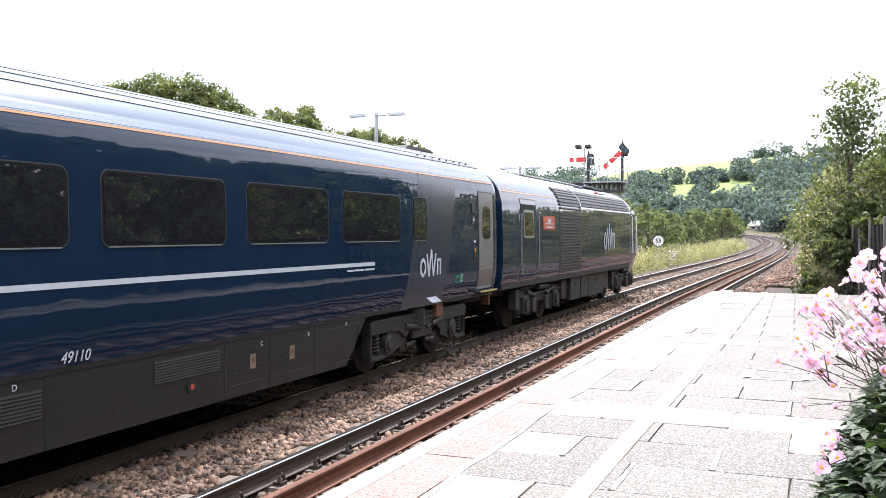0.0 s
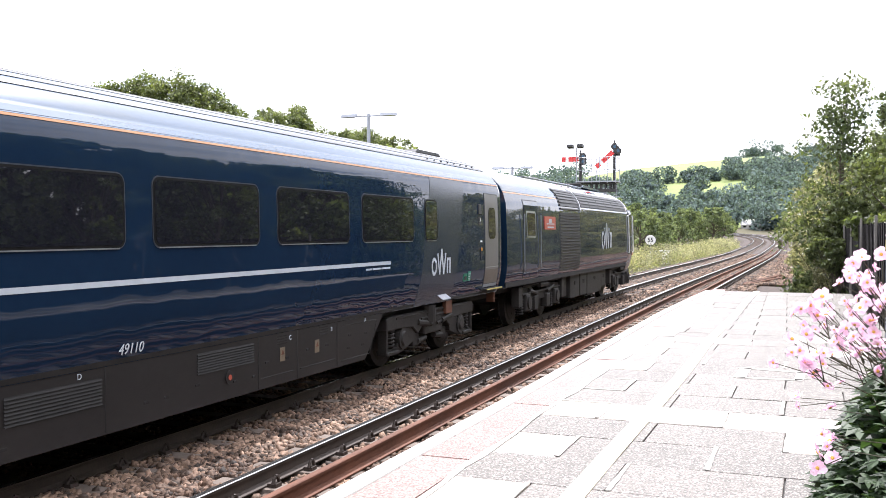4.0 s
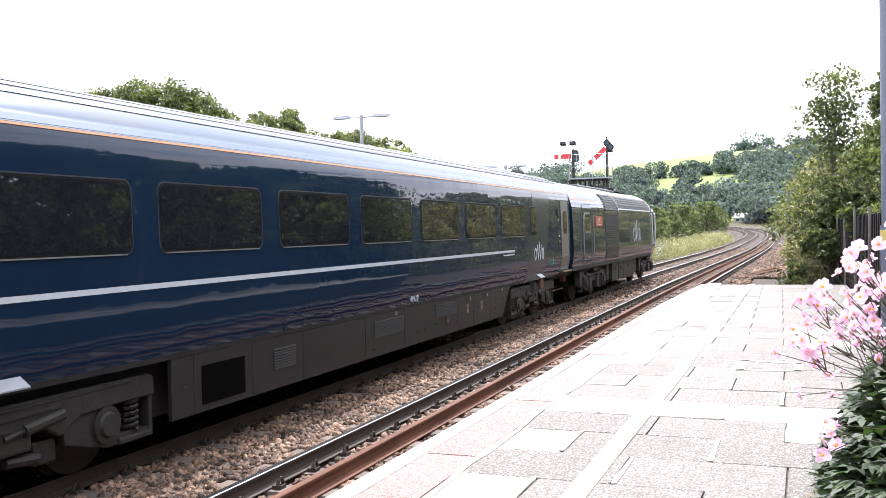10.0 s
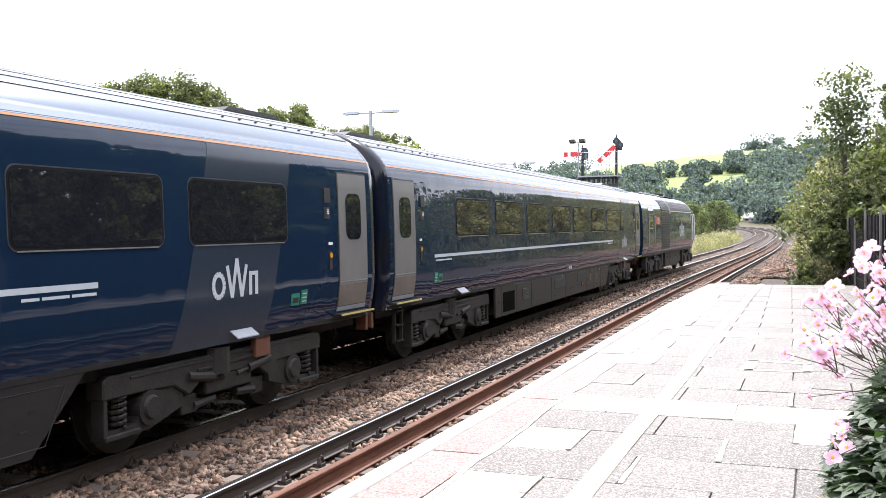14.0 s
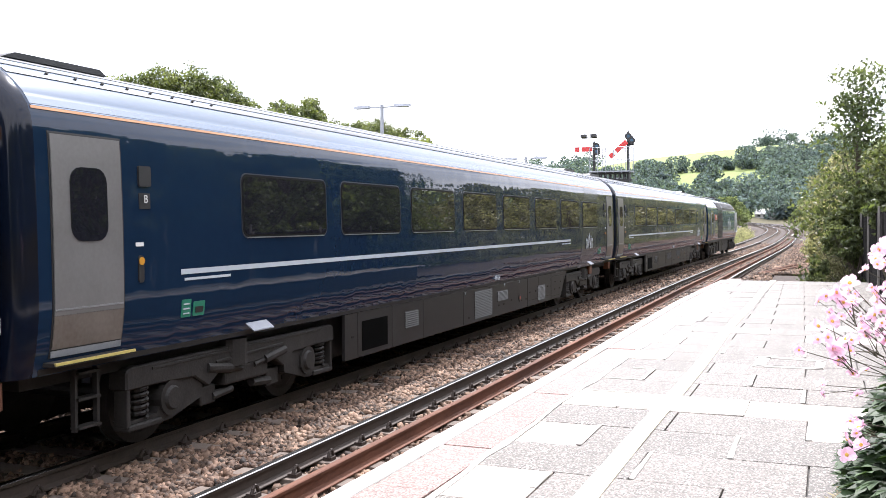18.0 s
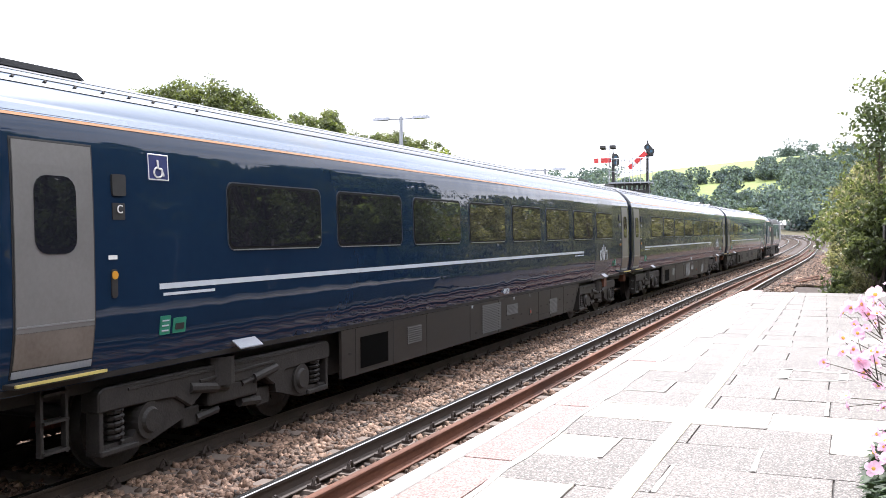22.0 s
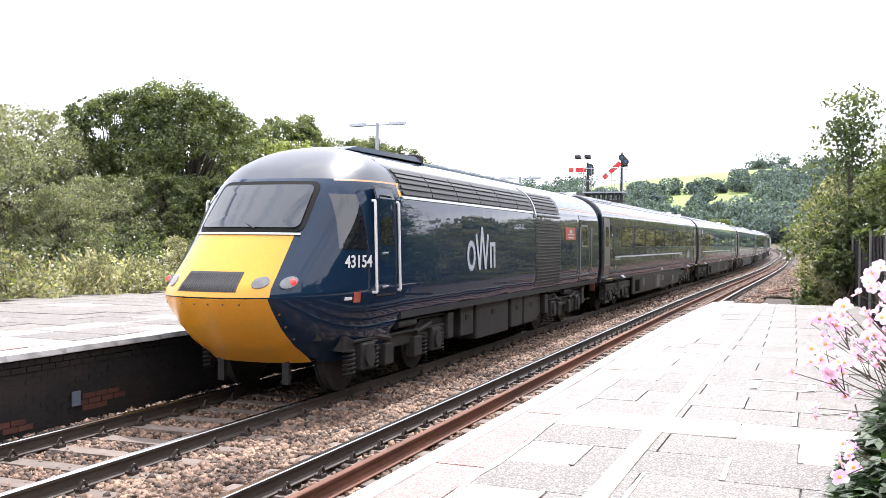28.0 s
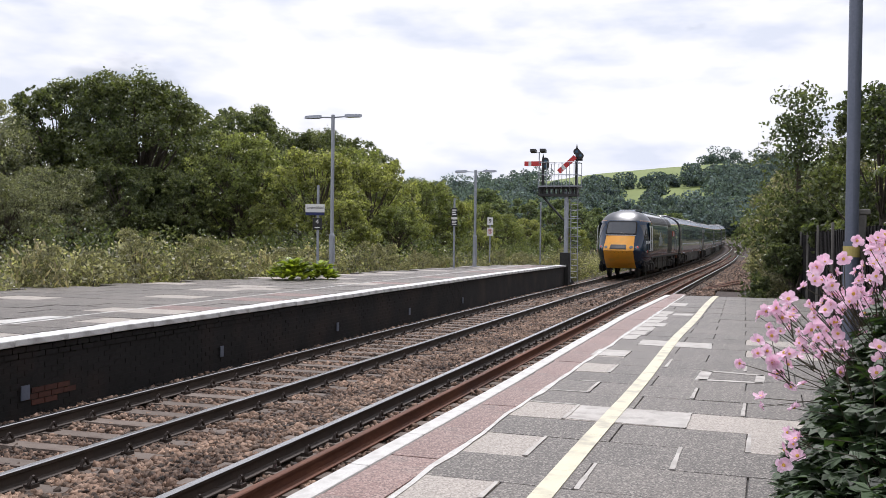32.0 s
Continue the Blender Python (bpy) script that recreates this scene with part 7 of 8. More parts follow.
wood(-24, -13.2, 300, 640, 130, 7.5)
wood(-13.5, 2, 325, 410, 110, 5.5)
wood(-13.5, -8.8, 410, 515, 45, 5.5)
wood(-3.6, 2.5, 415, 520, 64, 6.0)
wood(-13.5, 1, 512, 530, 48, 4.6)
wood(-4.6, 1.5, 525, 565, 30, 5.5)
wood(-6.6, -6.0, 450, 460, 3, 5.0)
wood(-3.7, 1.5, 745, 775, 16, 8.0)
wood(-30, -22, 200, 420, 60, 7.5)
wood(-60, -30, 160, 400, 30, 9.0, 100)
wood(-1.4, 2.5, 300, 340, 20, 5.5)
wood(3, 30, 120, 300, 50, 8.0, 80)
# their leaf colour carries the bluish haze
far_wood = tagged(new("hill_woods", quad_mesh("hill_woods", leaf_cloud(rng, centres, radii_, counts, 1.05, long=1.2, shell=0.6), M["leaf_far"])), "green woods and hedges on the hillside, tinted for haze", "woods", kind="stuff")


# ---- houses at the far end of the curve ----
def house(x, y, w, l, h, roof, turn, label):
    t = thing("house", Matrix.Translation((x, y, float(ground_z(x, y)))) @ Euler((0, 0, radians(turn))).to_matrix().to_4x4(), label, "house", "distant houses")
    part("wall", boxed(-w / 2, w / 2, -l / 2, l / 2, -0.5, h), M["house"], t)
    bm = bmesh.new()
    extrude_poly(bm, [(-l / 2 - 0.3, h), (l / 2 + 0.3, h), (0, h + roof)], -w / 2 - 0.3, w / 2 + 0.3)
    part("roof", bm, M["slate"], t)
    for k in range(3):
        wn_ = part("window", boxed(-w / 2 + w * (0.2 + 0.3 * k) - 0.5, -w / 2 + w * (0.2 + 0.3 * k) + 0.5, -l / 2 - 0.03, -l / 2 + 0.02, h * 0.35, h * 0.75), M["glass"], t)
    return t


house(*polar(-3.2, 330), 6.5, 6, 1.5, 1.7, -12, "white house with a pale slate roof")
house(*polar(-2.3, 345), 6, 5, 1.2, 1.3, 15, "white cottage with a pale roof")
house(*polar(-3.9, 365), 6, 6, 1.0, 1.3, -30, "low white building with a pale roof")


# ---- lamps on the platforms ----
def platform_lamp(x, y, top, arm, label):
    t = thing("lamp_post", Matrix.Translation((x, y, TOP)), label, "street lamp", "platform lamps")
    h = top - TOP
    bm = bmesh.new()
    tube(bm, (0, 0, 0), (0, 0, 1.25), 0.085, n=16)
    tube(bm, (0, 0, 1.25), (0, 0, 1.32), 0.085, 0.055, n=16)
    part("base_column", bm, M["galv"], t)
    part("pole", tubed((0, 0, 1.3), (0, 0, h), 0.055, n=14), M["galv"], t)
    part("base_plate", boxed(-0.17, 0.17, -0.17, 0.17, 0, 0.025, bevel=0.005), M["galv"], t)
    part("access_door", boxed(0.075, 0.09, -0.05, 0.05, 0.45, 0.95, bevel=0.004), M["galv"], t)
    for e in (-1, 1):
        part("arm", tubed((0, 0, h - 0.08), (e * arm * 0.5, 0, h - 0.06), 0.022, n=8), M["galv"], t)
        bm = bmesh.new()
        for k in range(6):
            u0, u1 = k / 6, (k + 1) / 6
            w0, w1 = 0.12 * math.sin(math.pi * (0.15 + 0.8 * u0)), 0.12 * math.sin(math.pi * (0.15 + 0.8 * u1))
            x0, x1 = e * arm * (0.42 + 0.58 * u0), e * arm * (0.42 + 0.58 * u1)
            a = [(x0, -w0, h - 0.09), (x0, w0, h - 0.09), (x0, w0 * 0.6, h - 0.0), (x0, -w0 * 0.6, h - 0.0)]
            b = [(x1, -w1, h - 0.09), (x1, w1, h - 0.09), (x1, w1 * 0.6, h - 0.02 + 0.03 * (1 - u1)), (x1, -w1 * 0.6, h - 0.02 + 0.03 * (1 - u1))]
            va, vb = [bm.verts.new(p) for p in a], [bm.verts.new(p) for p in b]
            for i in range(4):
                bm.faces.new((va[i], va[(i + 1) % 4], vb[(i + 1) % 4], vb[i]))
            if k in (0, 5):
                bm.faces.new(va if k == 0 else vb)
        bmesh.ops.remove_doubles(bm, verts=bm.verts, dist=1e-4)
        bmesh.ops.recalc_face_normals(bm, faces=bm.faces)
        head = part("lamp_head", bm, M["galv"], t)
        part("diffuser", boxed(*sorted((e * arm * 0.52, e * arm * 0.92)), -0.08, 0.08, h - 0.098, h - 0.088), M["lens"], head)
    return t


platform_lamp(-12.48, 25.76, 5.68, 0.95, "tall galvanised twin-headed lamp post on the far platform")
platform_lamp(-11.55, 37.4, 4.80, 0.9, "shorter galvanised twin-headed lamp post farther along")
near_post = thing("lamp_post", Matrix.Translation((0.86, 11.2, TOP)), "grey painted lamp post with a yellow band beside the fence", "street lamp", "platform lamps")
bm = bmesh.new()
tube(bm, (0, 0, 0), (0, 0, 1.3), 0.085, n=20)
part("base_column", bm, M["near_post"], near_post)
part("pole", tubed((0, 0, 1.3), (0, 0, 5.4), 0.07, n=20), M["near_post"], near_post)
part("band", tubed((0, 0, 1.13), (0, 0, 1.25), 0.088, n=20), M["yellow_band"], near_post, "faded yellow band")
for e in (-1, 1):
    part("arm", tubed((0, 0, 5.3), (e * 0.5, 0, 5.33), 0.022, n=8), M["near_post"], near_post)
    part("lamp_head", boxed(*sorted((e * 0.42, e * 0.98)), -0.1, 0.1, 5.3, 5.38, bevel=0.03), M["near_post"], near_post)


# ---- signs ----
def text_mesh(name, text, size, material, parent, place, bold=0.0):
    cu = bpy.data.curves.new(name, "FONT")
    cu.body, cu.size, cu.extrude, cu.align_x, cu.align_y, cu.offset = text, size, 0.002, "CENTER", "CENTER", bold
    tmp = bpy.data.objects.new(name, cu)
    me = bpy.data.meshes.new_from_object(tmp)
    bpy.data.objects.remove(tmp)
    me.name = name
    me.materials.append(material)
    o = new(name, me)
    o.parent = parent
    o.matrix_basis = Matrix.Translation(place) @ Euler((radians(90), 0, 0)).to_matrix().to_4x4()
    return o


name_sign = thing("station_sign", pose(-13.02, 25.9, TOP, 0, 0, 26), "white station name sign with a blue foot on a grey post", "sign", "platform signs")
part("post", tubed((0, 0, -0.05), (0, 0, 2.78), 0.04, n=12), M["galv"], name_sign)
board = part("board", boxed(-0.38, 0.20, -0.07, -0.045, 1.95, 2.2, bevel=0.006), M["white"], name_sign)
text_mesh("name_text", "Lostwithiel", 0.115, M["black"], board, (-0.09, -0.074, 2.09))
part("blue_foot", boxed(-0.375, 0.195, -0.074, -0.05, 1.86, 1.945, bevel=0.004), M["navy"], name_sign, "dark blue strip")
pf = part("platform_number_plate", boxed(-0.16, 0.12, -0.07, -0.045, 1.42, 1.78, bevel=0.006), M["black"], name_sign, "black platform number plate")
text_mesh("number_text", "4", 0.2, M["white"], pf, (-0.02, -0.074, 1.66))
part("plate_bar", boxed(-0.10, 0.06, -0.073, -0.068, 1.47, 1.50), M["white"], pf)

coach_sign = thing("stop_sign", pose(-11.66, 35.0, TOP, 0, 0, 18), "black and white stopping-point boards on a grey post", "sign", "platform signs")
part("post", tubed((0, 0, -0.02), (0, 0, 2.75), 0.04, n=12), M["galv"], coach_sign)
for z0, z1, w in ((2.02, 2.36, 0.115), (1.66, 1.90, 0.125)):
    b = part("board", boxed(-w, w, -0.07, -0.045, z0, z1, bevel=0.005), M["black"], coach_sign)
    for k in range(3):
        part("bar", boxed(-w * 0.7, w * (0.7 - 0.3 * (k % 2)), -0.074, -0.068, z0 + (z1 - z0) * (0.2 + 0.25 * k), z0 + (z1 - z0) * (0.33 + 0.25 * k)), M["white"], b)
part("white_board", boxed(-0.115, 0.115, -0.07, -0.045, 1.92, 2.0, bevel=0.004), M["white"], coach_sign)

nine = thing("stop_sign", pose(-11.42, 39.2, TOP, 0, 0, 16), "white car-stop board with a nine over a no-entry notice", "sign", "platform signs")
part("post", tubed((0, 0, -0.02), (0, 0, 2.1), 0.03, n=10), M["galv"], nine)
b = part("board", boxed(-0.125, 0.125, -0.05, -0.03, 1.76, 2.08, bevel=0.005), M["white"], nine)
text_mesh("number_text", "9", 0.24, M["black"], b, (0, -0.054, 1.92), 0.004)
b = part("notice", boxed(-0.135, 0.135, -0.05, -0.03, 1.28, 1.64, bevel=0.005), M["white"], nine)
bm = bmesh.new()
for k in range(20):
    a0, a1 = 2 * math.pi * k / 20, 2 * math.pi * (k + 1) / 20
    tube(bm, (0.09 * math.cos(a0), -0.053, 1.48 + 0.09 * math.sin(a0)), (0.09 * math.cos(a1), -0.053, 1.48 + 0.09 * math.sin(a1)), 0.010, n=5)
tube(bm, (-0.064, -0.054, 1.544), (0.064, -0.054, 1.416), 0.010, n=5)
part("red_ring", bm, M["red"], b, "red ring with a slash")
part("black_figure_bar", boxed(-0.02, 0.02, -0.053, -0.046, 1.43, 1.53), M["black"], b)

speed = thing("speed_sign", pose(-10.9, 69.0, -0.3, 0, 0, 9), "round white speed board beside the line", "sign")
part("post", tubed((0, 0, -0.1), (0, 0, 1.5), 0.035, n=10), M["galv"], speed)
bm = bmesh.new()
tube(bm, (0, -0.04, 1.8), (0, -0.07, 1.8), 0.40, n=32)
d = part("disc_rim", bm, M["black"], speed)
bm = bmesh.new()
tube(bm, (0, -0.06, 1.8), (0, -0.075, 1.8), 0.37, n=32)
part("disc", bm, M["white"], d)
text_mesh("speed_text", "55", 0.42, M["black"], d, (0, -0.079, 1.8), 0.008)
cab = thing("lineside_cabinet", pose(-10.6, 72.5, -0.35), "small white lineside cabinet in the scrub", "cabinet")
part("body", boxed(-0.5, 0.5, -0.3, 0.3, 0, 0.95, bevel=0.02), M["white"], cab)
part("lid", boxed(-0.55, 0.55, -0.35, 0.35, 0.95, 1.03, bevel=0.02), M["galv"], cab)
part("door", boxed(-0.4, 0.4, -0.315, -0.3, 0.1, 0.88, bevel=0.005), M["white"], cab)

# ---- bracket signal with two semaphore arms ----
sg = thing("semaphore_signal", pose(-8.78, 42.6, -0.2), "bracket semaphore signal with two red arms, one lowered clear", "signal")
part("post", boxed(-0.09, 0.09, -0.09, 0.09, -0.3, 4.3, bevel=0.015), M["galv"], sg)
part("post_foot", boxed(-0.24, 0.16, -0.2, 0.2, -0.2, 1.55, bevel=0.02), M["under"], sg)
bm = bmesh.new()
box(bm, -1.30, 0.55, -0.22, -0.10, 4.12, 4.24)
box(bm, -1.30, 0.55, 0.10, 0.22, 4.12, 4.24)
box(bm, -1.30, 0.55, -0.2, 0.2, 4.47, 4.55)
for k in range(9):
    x = -1.26 + k * 0.22
    box(bm, x - 0.03, x + 0.03, -0.18, -0.12, 4.2, 4.5)
    box(bm, x - 0.03, x + 0.03, 0.12, 0.18, 4.2, 4.5)
tube(bm, (-1.15, 0, 4.15), (-0.05, 0, 2.95), 0.05, n=8)
part("bracket", bm, M["black"], sg, "black riveted bracket")
bars = [((-1.20, y, z), (0.58, y, z)) for y in (-0.5, 0.5) for z in (5.1, 5.66)]
bars += [((-1.20 + k * 0.356, y, 4.5), (-1.20 + k * 0.356, y, 5.66)) for y in (-0.5, 0.5) for k in range(6)]
bars += [((x, -0.5, z), (x, 0.5, z)) for x in (-1.20, 0.58) for z in (5.1, 5.66)]
for a, b in bars:
    part("guard_rail", tubed(a, b, 0.016, n=6), M["galv"], sg)
part("walkway", boxed(-1.24, 0.62, -0.52, 0.52, 4.55, 4.60), M["galv"], sg)
bm = bmesh.new()
for x in (0.18, 0.50):
    tube(bm, (x + 0.02, 0.1, 0.2), (x, 0.1, 4.45), 0.02, n=6)
for k in range(15):
    tube(bm, (0.19, 0.1, 0.4 + k * 0.28), (0.51, 0.1, 0.4 + k * 0.28), 0.011, n=5)
for z in (1.9, 2.3, 2.7, 3.1, 3.5, 3.9):
    pts = [(0.35 + 0.30 * math.cos(a), 0.1 - 0.5 * math.sin(a), z) for a in np.linspace(0, math.pi, 9)]
    for a, b in zip(pts, pts[1:]):
        tube(bm, a, b, 0.012, n=4)
part("ladder", bm, M["galv"], sg, "galvanised ladder with safety hoops")
for x, top, angle, nm in ((-1.12, 5.98, 0.0, "left"), (0.44, 6.40, 42.0, "right")):
    doll = part("doll_post", tubed((x, 0, 4.2), (x, 0, top - 0.25), 0.075, 0.06, n=10), M["black"], sg)
    bm = bmesh.new()
    tube(bm, (x, 0, top - 0.25), (x, 0, top - 0.12), 0.09, 0.05, n=10)
    bmesh.ops.create_uvsphere(bm, u_segments=10, v_segments=6, radius=0.06, matrix=Matrix.Translation((x, 0, top - 0.09)))
    tube(bm, (x, 0, top - 0.05), (x, 0, top + 0.12), 0.04, 0.004, n=8)
    part("finial", bm, M["black"], doll)
    zc = 5.63 if angle == 0 else 5.96
    arm = new("arm_pivot")
    arm.parent = sg
    arm.name = "signal_arm"
    arm.matrix_basis = pose(x, -0.12, zc, 0, -angle, 0)
    bm = bmesh.new()
    box(bm, -0.86 if angle == 0 else -1.08, -0.06, -0.02, 0.0, -0.11, 0.11, bevel=0.004)
    blade = part("blade", bm, M["red"], arm, "red enamelled arm")
    part("white_band", boxed(*((-0.66, -0.53) if angle == 0 else (-0.86, -0.70)), -0.025, 0.004, -0.112, 0.112), M["white"], arm)
    bm = bmesh.new()
    for dz in (-0.13, 0.0, 0.13):
        tube(bm, (0.14, 0.01 + 0.002 * dz, dz), (0.14, -0.03 + 0.01 * dz, dz), 0.15, n=20)
    part("spectacle", bm, M["black"], arm)
    bm = bmesh.new()
    for dz in (-0.12, 0.12):
        tube(bm, (0.15, -0.03, dz), (0.15, -0.040, dz), 0.07, n=16)
    part("lens_glass", bm, M["sign_blue"], arm)
    part("signal_lamp", boxed(x - 0.0, x + 0.22, 0.05, 0.3, zc - 0.2, zc + 0.15, bevel=0.02), M["black"], doll)
bm = bmesh.new()
tube(bm, (-1.38, 0.3, 4.5), (-1.38, 0.3, 6.2), 0.025, n=6)
tube(bm, (-1.66, 0.3, 6.2), (-1.10, 0.3, 6.2), 0.02, n=6)
fl = part("floodlight_pole", bm, M["galv"], sg)
for x, d in ((-1.6, -1), (-1.14, 1)):
    bm = bmesh.new()
    extr = [(-0.12, 6.2), (0.18, 6.14), (0.2, 6.28), (-0.1, 6.32)]
    extrude_poly(bm, extr, x - 0.13, x + 0.13)
    part("floodlight", bm, M["black"], fl)
mast = thing("thin_mast", pose(-10.9, 46.5, -0.2), "thin grey mast in the scrub", "mast", "thin masts")
part("pole", tubed((0, 0, 0), (0, 0, 4.0), 0.04, n=8), M["galv"], mast)

# ---- dark fence behind the near platform ----
fence = thing("board_fence", None, "tall dark board fence with concrete posts", "fence")


def fence_at(y):
    return 1.02 - 0.018 * (y - 10)


board_me = bpy.data.meshes.new("board")
b = boxed(-0.012, 0.012, -0.072, 0.072, 0, 1.5, bevel=0.003)
b.to_mesh(board_me)
b.free()
board_me.materials.append(M["fence"])
y = 2.0
while y < 27.5:
    o = new("board", board_me)
    o.parent = fence
    o.location = (fence_at(y) + 0.03 + (0.012 if int(y / 0.15) % 2 else 0), y, TOP - 0.04 + random.uniform(-0.015, 0.015))
    y += 0.15
for y in (2.2, 5.2, 8.2, 11.35):
    p = part("post", boxed(fence_at(y) - 0.06, fence_at(y) + 0.02, y - 0.06, y + 0.06, TOP - 0.3, TOP + 1.60, bevel=0.012), M["concrete"], fence, "pale concrete post")
    part("post_cap", boxed(fence_at(y) - 0.1, fence_at(y) + 0.06, y - 0.07, y + 0.07, TOP + 1.60, TOP + 1.66, bevel=0.012), M["concrete"], p)
for y in (15.5, 18.8, 22.0, 25.0):
    part("rail_post", boxed(fence_at(y) - 0.02, fence_at(y) + 0.02, y - 0.03, y + 0.03, TOP - 0.2, TOP + 1.58, bevel=0.006), M["concrete"], fence, "slim pale post")
for z in (0.3, 1.2):
    part("fence_rail", boxed(fence_at(2) - 0.0, fence_at(2) + 0.03, 2.0, 27.5, TOP + z, TOP + z + 0.08), M["fence"], fence)

# ---- bright plant at the back of the far platform ----
rng = np.random.default_rng(50)


def leafy(name, label, category, x, y, z, count, r, h, leaf, material, seed, long=1.4):
    g = np.random.default_rng(seed)
    t = thing(name, Matrix.Translation((x, y, z)), label, category)
    a, k, u = g.uniform(0, 2 * math.pi, count), g.random(count) ** 0.6, g.random(count)
    p = np.stack([r * k * np.cos(a), r * k * np.sin(a), h * (1 - 0.75 * k ** 2) * (0.35 + 0.65 * u)], -1)
    out = np.stack([np.cos(a), np.sin(a), g.uniform(-0.1, 0.9, count)], -1)
    out /= np.linalg.norm(out, axis=1, keepdims=True)
    side = np.stack([-np.sin(a), np.cos(a), g.uniform(-0.4, 0.4, count)], -1)
    s = leaf * g.uniform(0.6, 1.3, count)[:, None]
    q = np.stack([p - out * s * 0.5, p + side * s * 0.42, p + out * s * long * 0.6, p - side * s * 0.42], 1)
    o = new("leaves", quad_mesh("leaves", q, material))
    o.parent = t
    return t


leafy("hosta_plant", "low bright green large-leaved plant at the platform back", "plant", -12.6, 23.5, TOP, 420, 0.62, 0.66, 0.2, M["leaf_bright"], 51)
leafy("hosta_plant", "low bright green large-leaved plant at the platform back", "plant", -12.05, 24.2, TOP, 260, 0.45, 0.55, 0.18, M["leaf_bright"], 52)

# ---- the flowering clump beside the camera ----
anemone = thing("anemone_clump", Matrix.Translation((0.50, 4.3, TOP)), "tall pink japanese anemones over dark foliage", "flowers")
g = np.random.default_rng(60)
count = 9500
px, py = np.where(g.random(count) < 0.7, g.normal(0.20, 0.17, count), g.uniform(-0.42, 0.2, count)), g.normal(0.1, 0.5, count)
hz = np.clip(1.18 - 1.9 * np.clip(0.02 - px, 0, 2) - 0.25 * np.abs(py), 0.12, 1.2)
pz = hz * g.random(count) ** 0.6
a = g.uniform(0, 2 * math.pi, count)
out = np.stack([np.cos(a), np.sin(a), g.uniform(-0.5, 0.5, count)], -1)
side = np.stack([-np.sin(a), np.cos(a), g.uniform(-0.35, 0.35, count)], -1)
p = np.stack([px, py, pz], -1)
s = g.uniform(0.03, 0.08, count)[:, None]
lobes = []
for turn in (-0.8, 0.0, 0.8):
    o2 = out * math.cos(turn) + side * math.sin(turn)
    s2 = side * math.cos(turn) - out * math.sin(turn)
    lobes.append(np.stack([p, p + o2 * s * 0.55 + s2 * s * 0.30, p + o2 * s * 1.1 + np.array([0, 0, -0.2]) * s, p + o2 * s * 0.55 - s2 * s * 0.30], 1))
o = new("foliage", quad_mesh("foliage", np.concatenate(lobes), M["leaf_anemone"]))
o.parent = anemone
fl_rng = random.Random(8)


def bloom_mesh(seed):
    r = random.Random(seed)
    bm = bmesh.new()
    hub = bm.verts.new((0, 0, 0.003))
    for k in range(9):
        a = 2 * math.pi * k / 4.5 + (0.35 if k > 4 else 0) + r.uniform(-0.2, 0.2)
        o_, s_ = Vector((math.cos(a), math.sin(a), 0)), Vector((-math.sin(a), math.cos(a), 0))
        up = Vector((0, 0, 1))
        L, W = r.uniform(0.027, 0.036) * (0.75 if k > 4 else 1.0), r.uniform(0.010, 0.016)
        lift = r.uniform(-0.008, 0.018) + (0.012 if k > 4 else 0.0)
        rows = [(0.2, 0.45), (0.5, 0.95), (0.8, 1.0), (1.0, 0.55)]
        vs = []
        for q, w in rows:
            c = o_ * L * q + up * (lift * q * q + 0.004)
            vs.append((bm.verts.new(c - s_ * W * w + up * 0.003 * w), bm.verts.new(c + up * -0.001), bm.verts.new(c + s_ * W * w + up * 0.003 * w)))
        bm.faces.new((hub, vs[0][0], vs[0][1]))
        bm.faces.new((hub, vs[0][1], vs[0][2]))
        for (a0, a1, a2), (b0, b1, b2) in zip(vs, vs[1:]):
            bm.faces.new((a0, a1, b1, b0))
            bm.faces.new((a1, a2, b2, b1))
    me = bpy.data.meshes.new("bloom")
    bm.to_mesh(me)
    bm.free()
    me.materials.append(M["petal"])
    return me


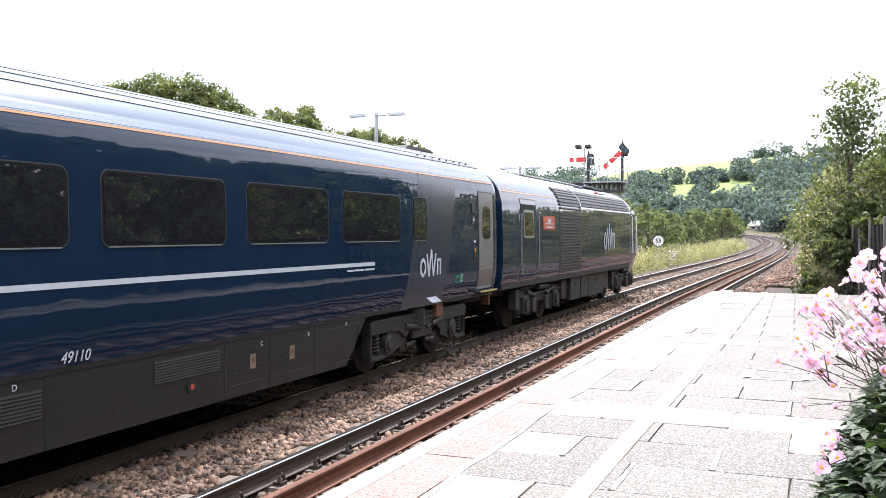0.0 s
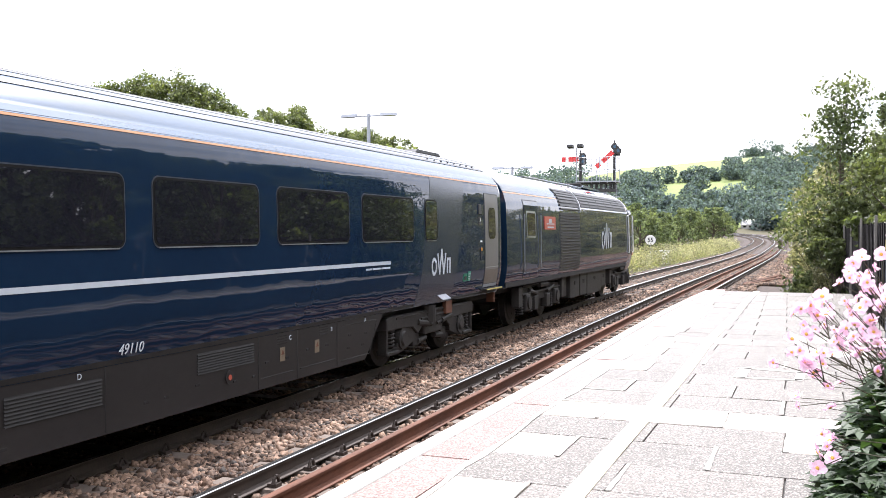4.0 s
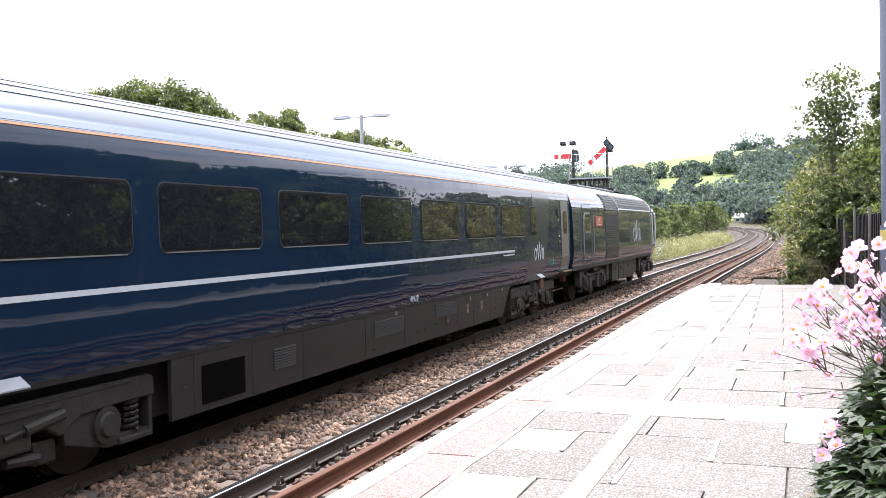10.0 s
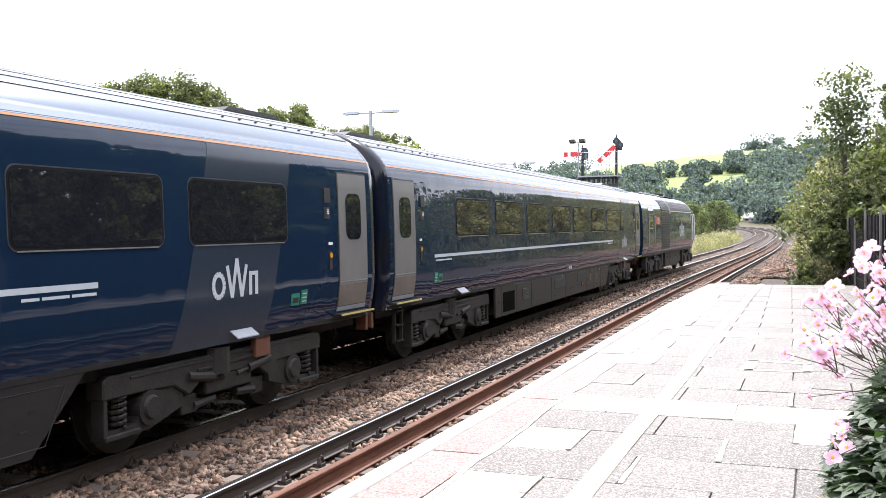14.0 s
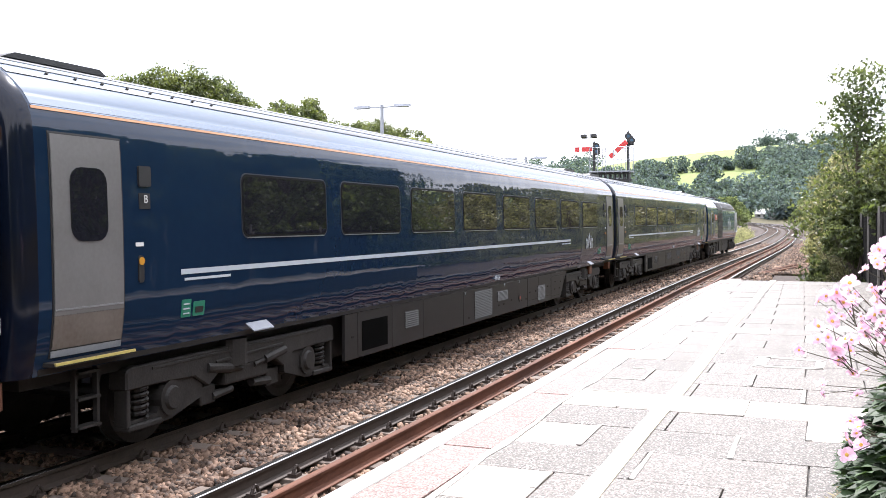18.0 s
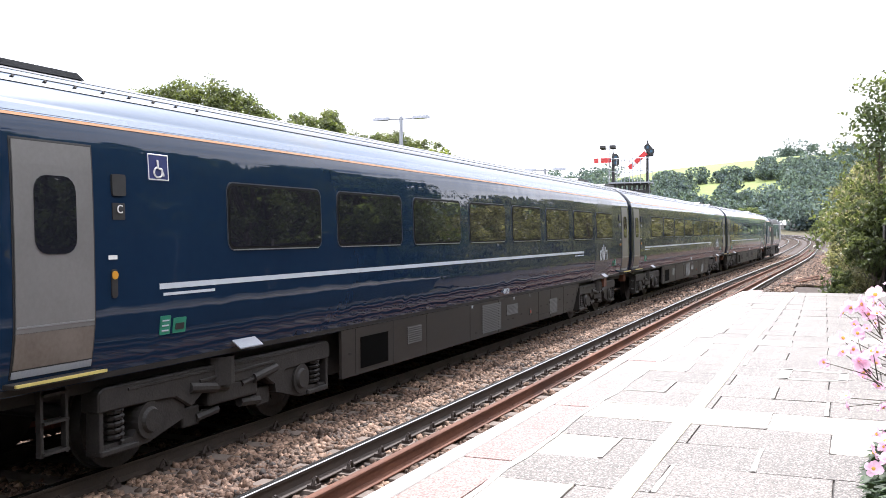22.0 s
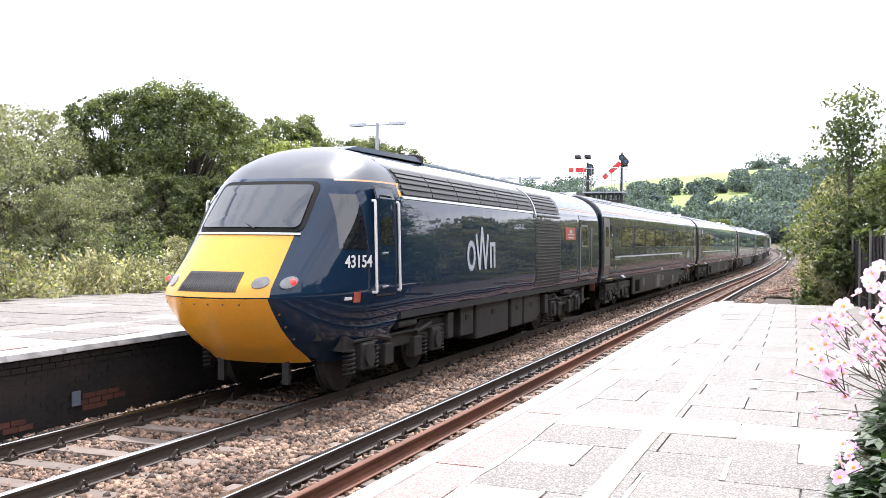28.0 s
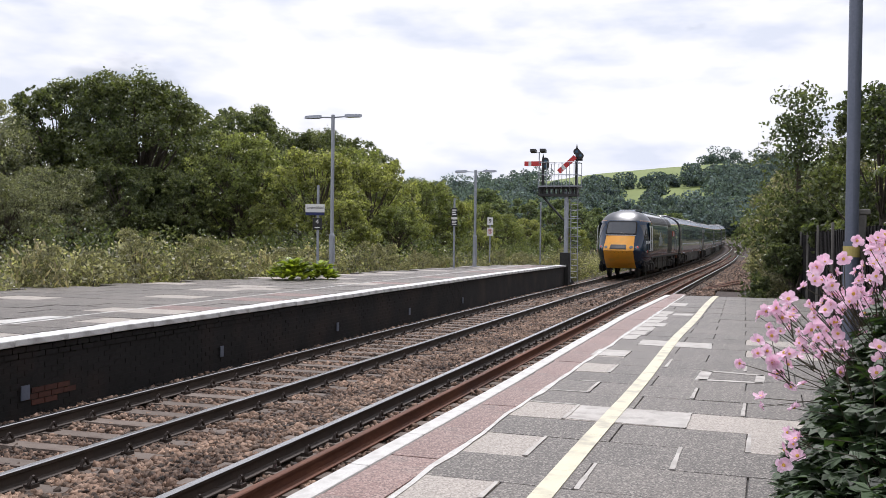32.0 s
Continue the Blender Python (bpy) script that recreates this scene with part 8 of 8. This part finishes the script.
bloom_mes = [bloom_mesh(k) for k in range(4)]
core_bm = bmesh.new()
bmesh.ops.create_uvsphere(core_bm, u_segments=8, v_segments=5, radius=0.0075)
core_me = bpy.data.meshes.new("flower_centre")
core_bm.to_mesh(core_me)
core_bm.free()
core_me.materials.append(M["pollen"])
for k in range(400):
    u = fl_rng.random() ** 0.72
    by = fl_rng.gauss(0.05, 0.34)
    tip = Vector((-0.54 + 0.85 * u, by + fl_rng.gauss(-0.02, 0.12), 1.02 + 0.36 * min(1.0, u * 1.7) - 0.66 * fl_rng.random() ** 1.3 * (1 - 0.45 * u)))
    if k % 5 > 1:
        # blooms of one spray sit close together
        tip = last_tip + Vector((fl_rng.gauss(0, 0.045), fl_rng.gauss(0, 0.045), fl_rng.gauss(-0.02, 0.04)))
    else:
        last_tip = tip
    bx = max(-0.1, tip.x + fl_rng.uniform(0.1, 0.4))
    root = Vector((bx, by, 0.35))
    mid = root.lerp(tip, 0.55) + Vector((0.06, 0, 0.10))
    if k % 5 > 1:
        root = last_tip.lerp(root, 0.18)
        mid = root.lerp(tip, 0.5)
    bm_stem = bmesh.new()
    tube(bm_stem, root, mid, 0.0024, 0.002, n=4, caps=False)
    tube(bm_stem, mid, tip, 0.002, 0.0014, n=4, caps=False)
    part("stem", bm_stem, M["stem"], anemone)
    o = new("bloom", bloom_mes[k % 4])
    o.parent = anemone
    face = Vector((fl_rng.gauss(-0.1, 0.7), fl_rng.gauss(-0.25, 0.7), fl_rng.uniform(-0.1, 1.0))).normalized()
    size = fl_rng.uniform(0.55, 1.1)
    m = Matrix.Translation(tip) @ face.to_track_quat("Z", "Y").to_matrix().to_4x4()
    o.matrix_basis = m @ Matrix.Scale(size, 4)
    q = new("flower_centre", core_me)
    q.parent = o
    q.location = (0, 0, 0.006)
leafy("bedding_plant", "low dry bedding plant with pink heads at the paving edge", "plant", 0.26, 4.3, TOP, 900, 0.30, 0.28, 0.04, M["straw"], 71, 2.0)
leafy("bedding_plant", "low dry bedding plant with pink heads at the paving edge", "plant", 0.40, 4.8, TOP, 700, 0.30, 0.28, 0.04, M["leaf_scrub"], 72, 2.0)

motions()
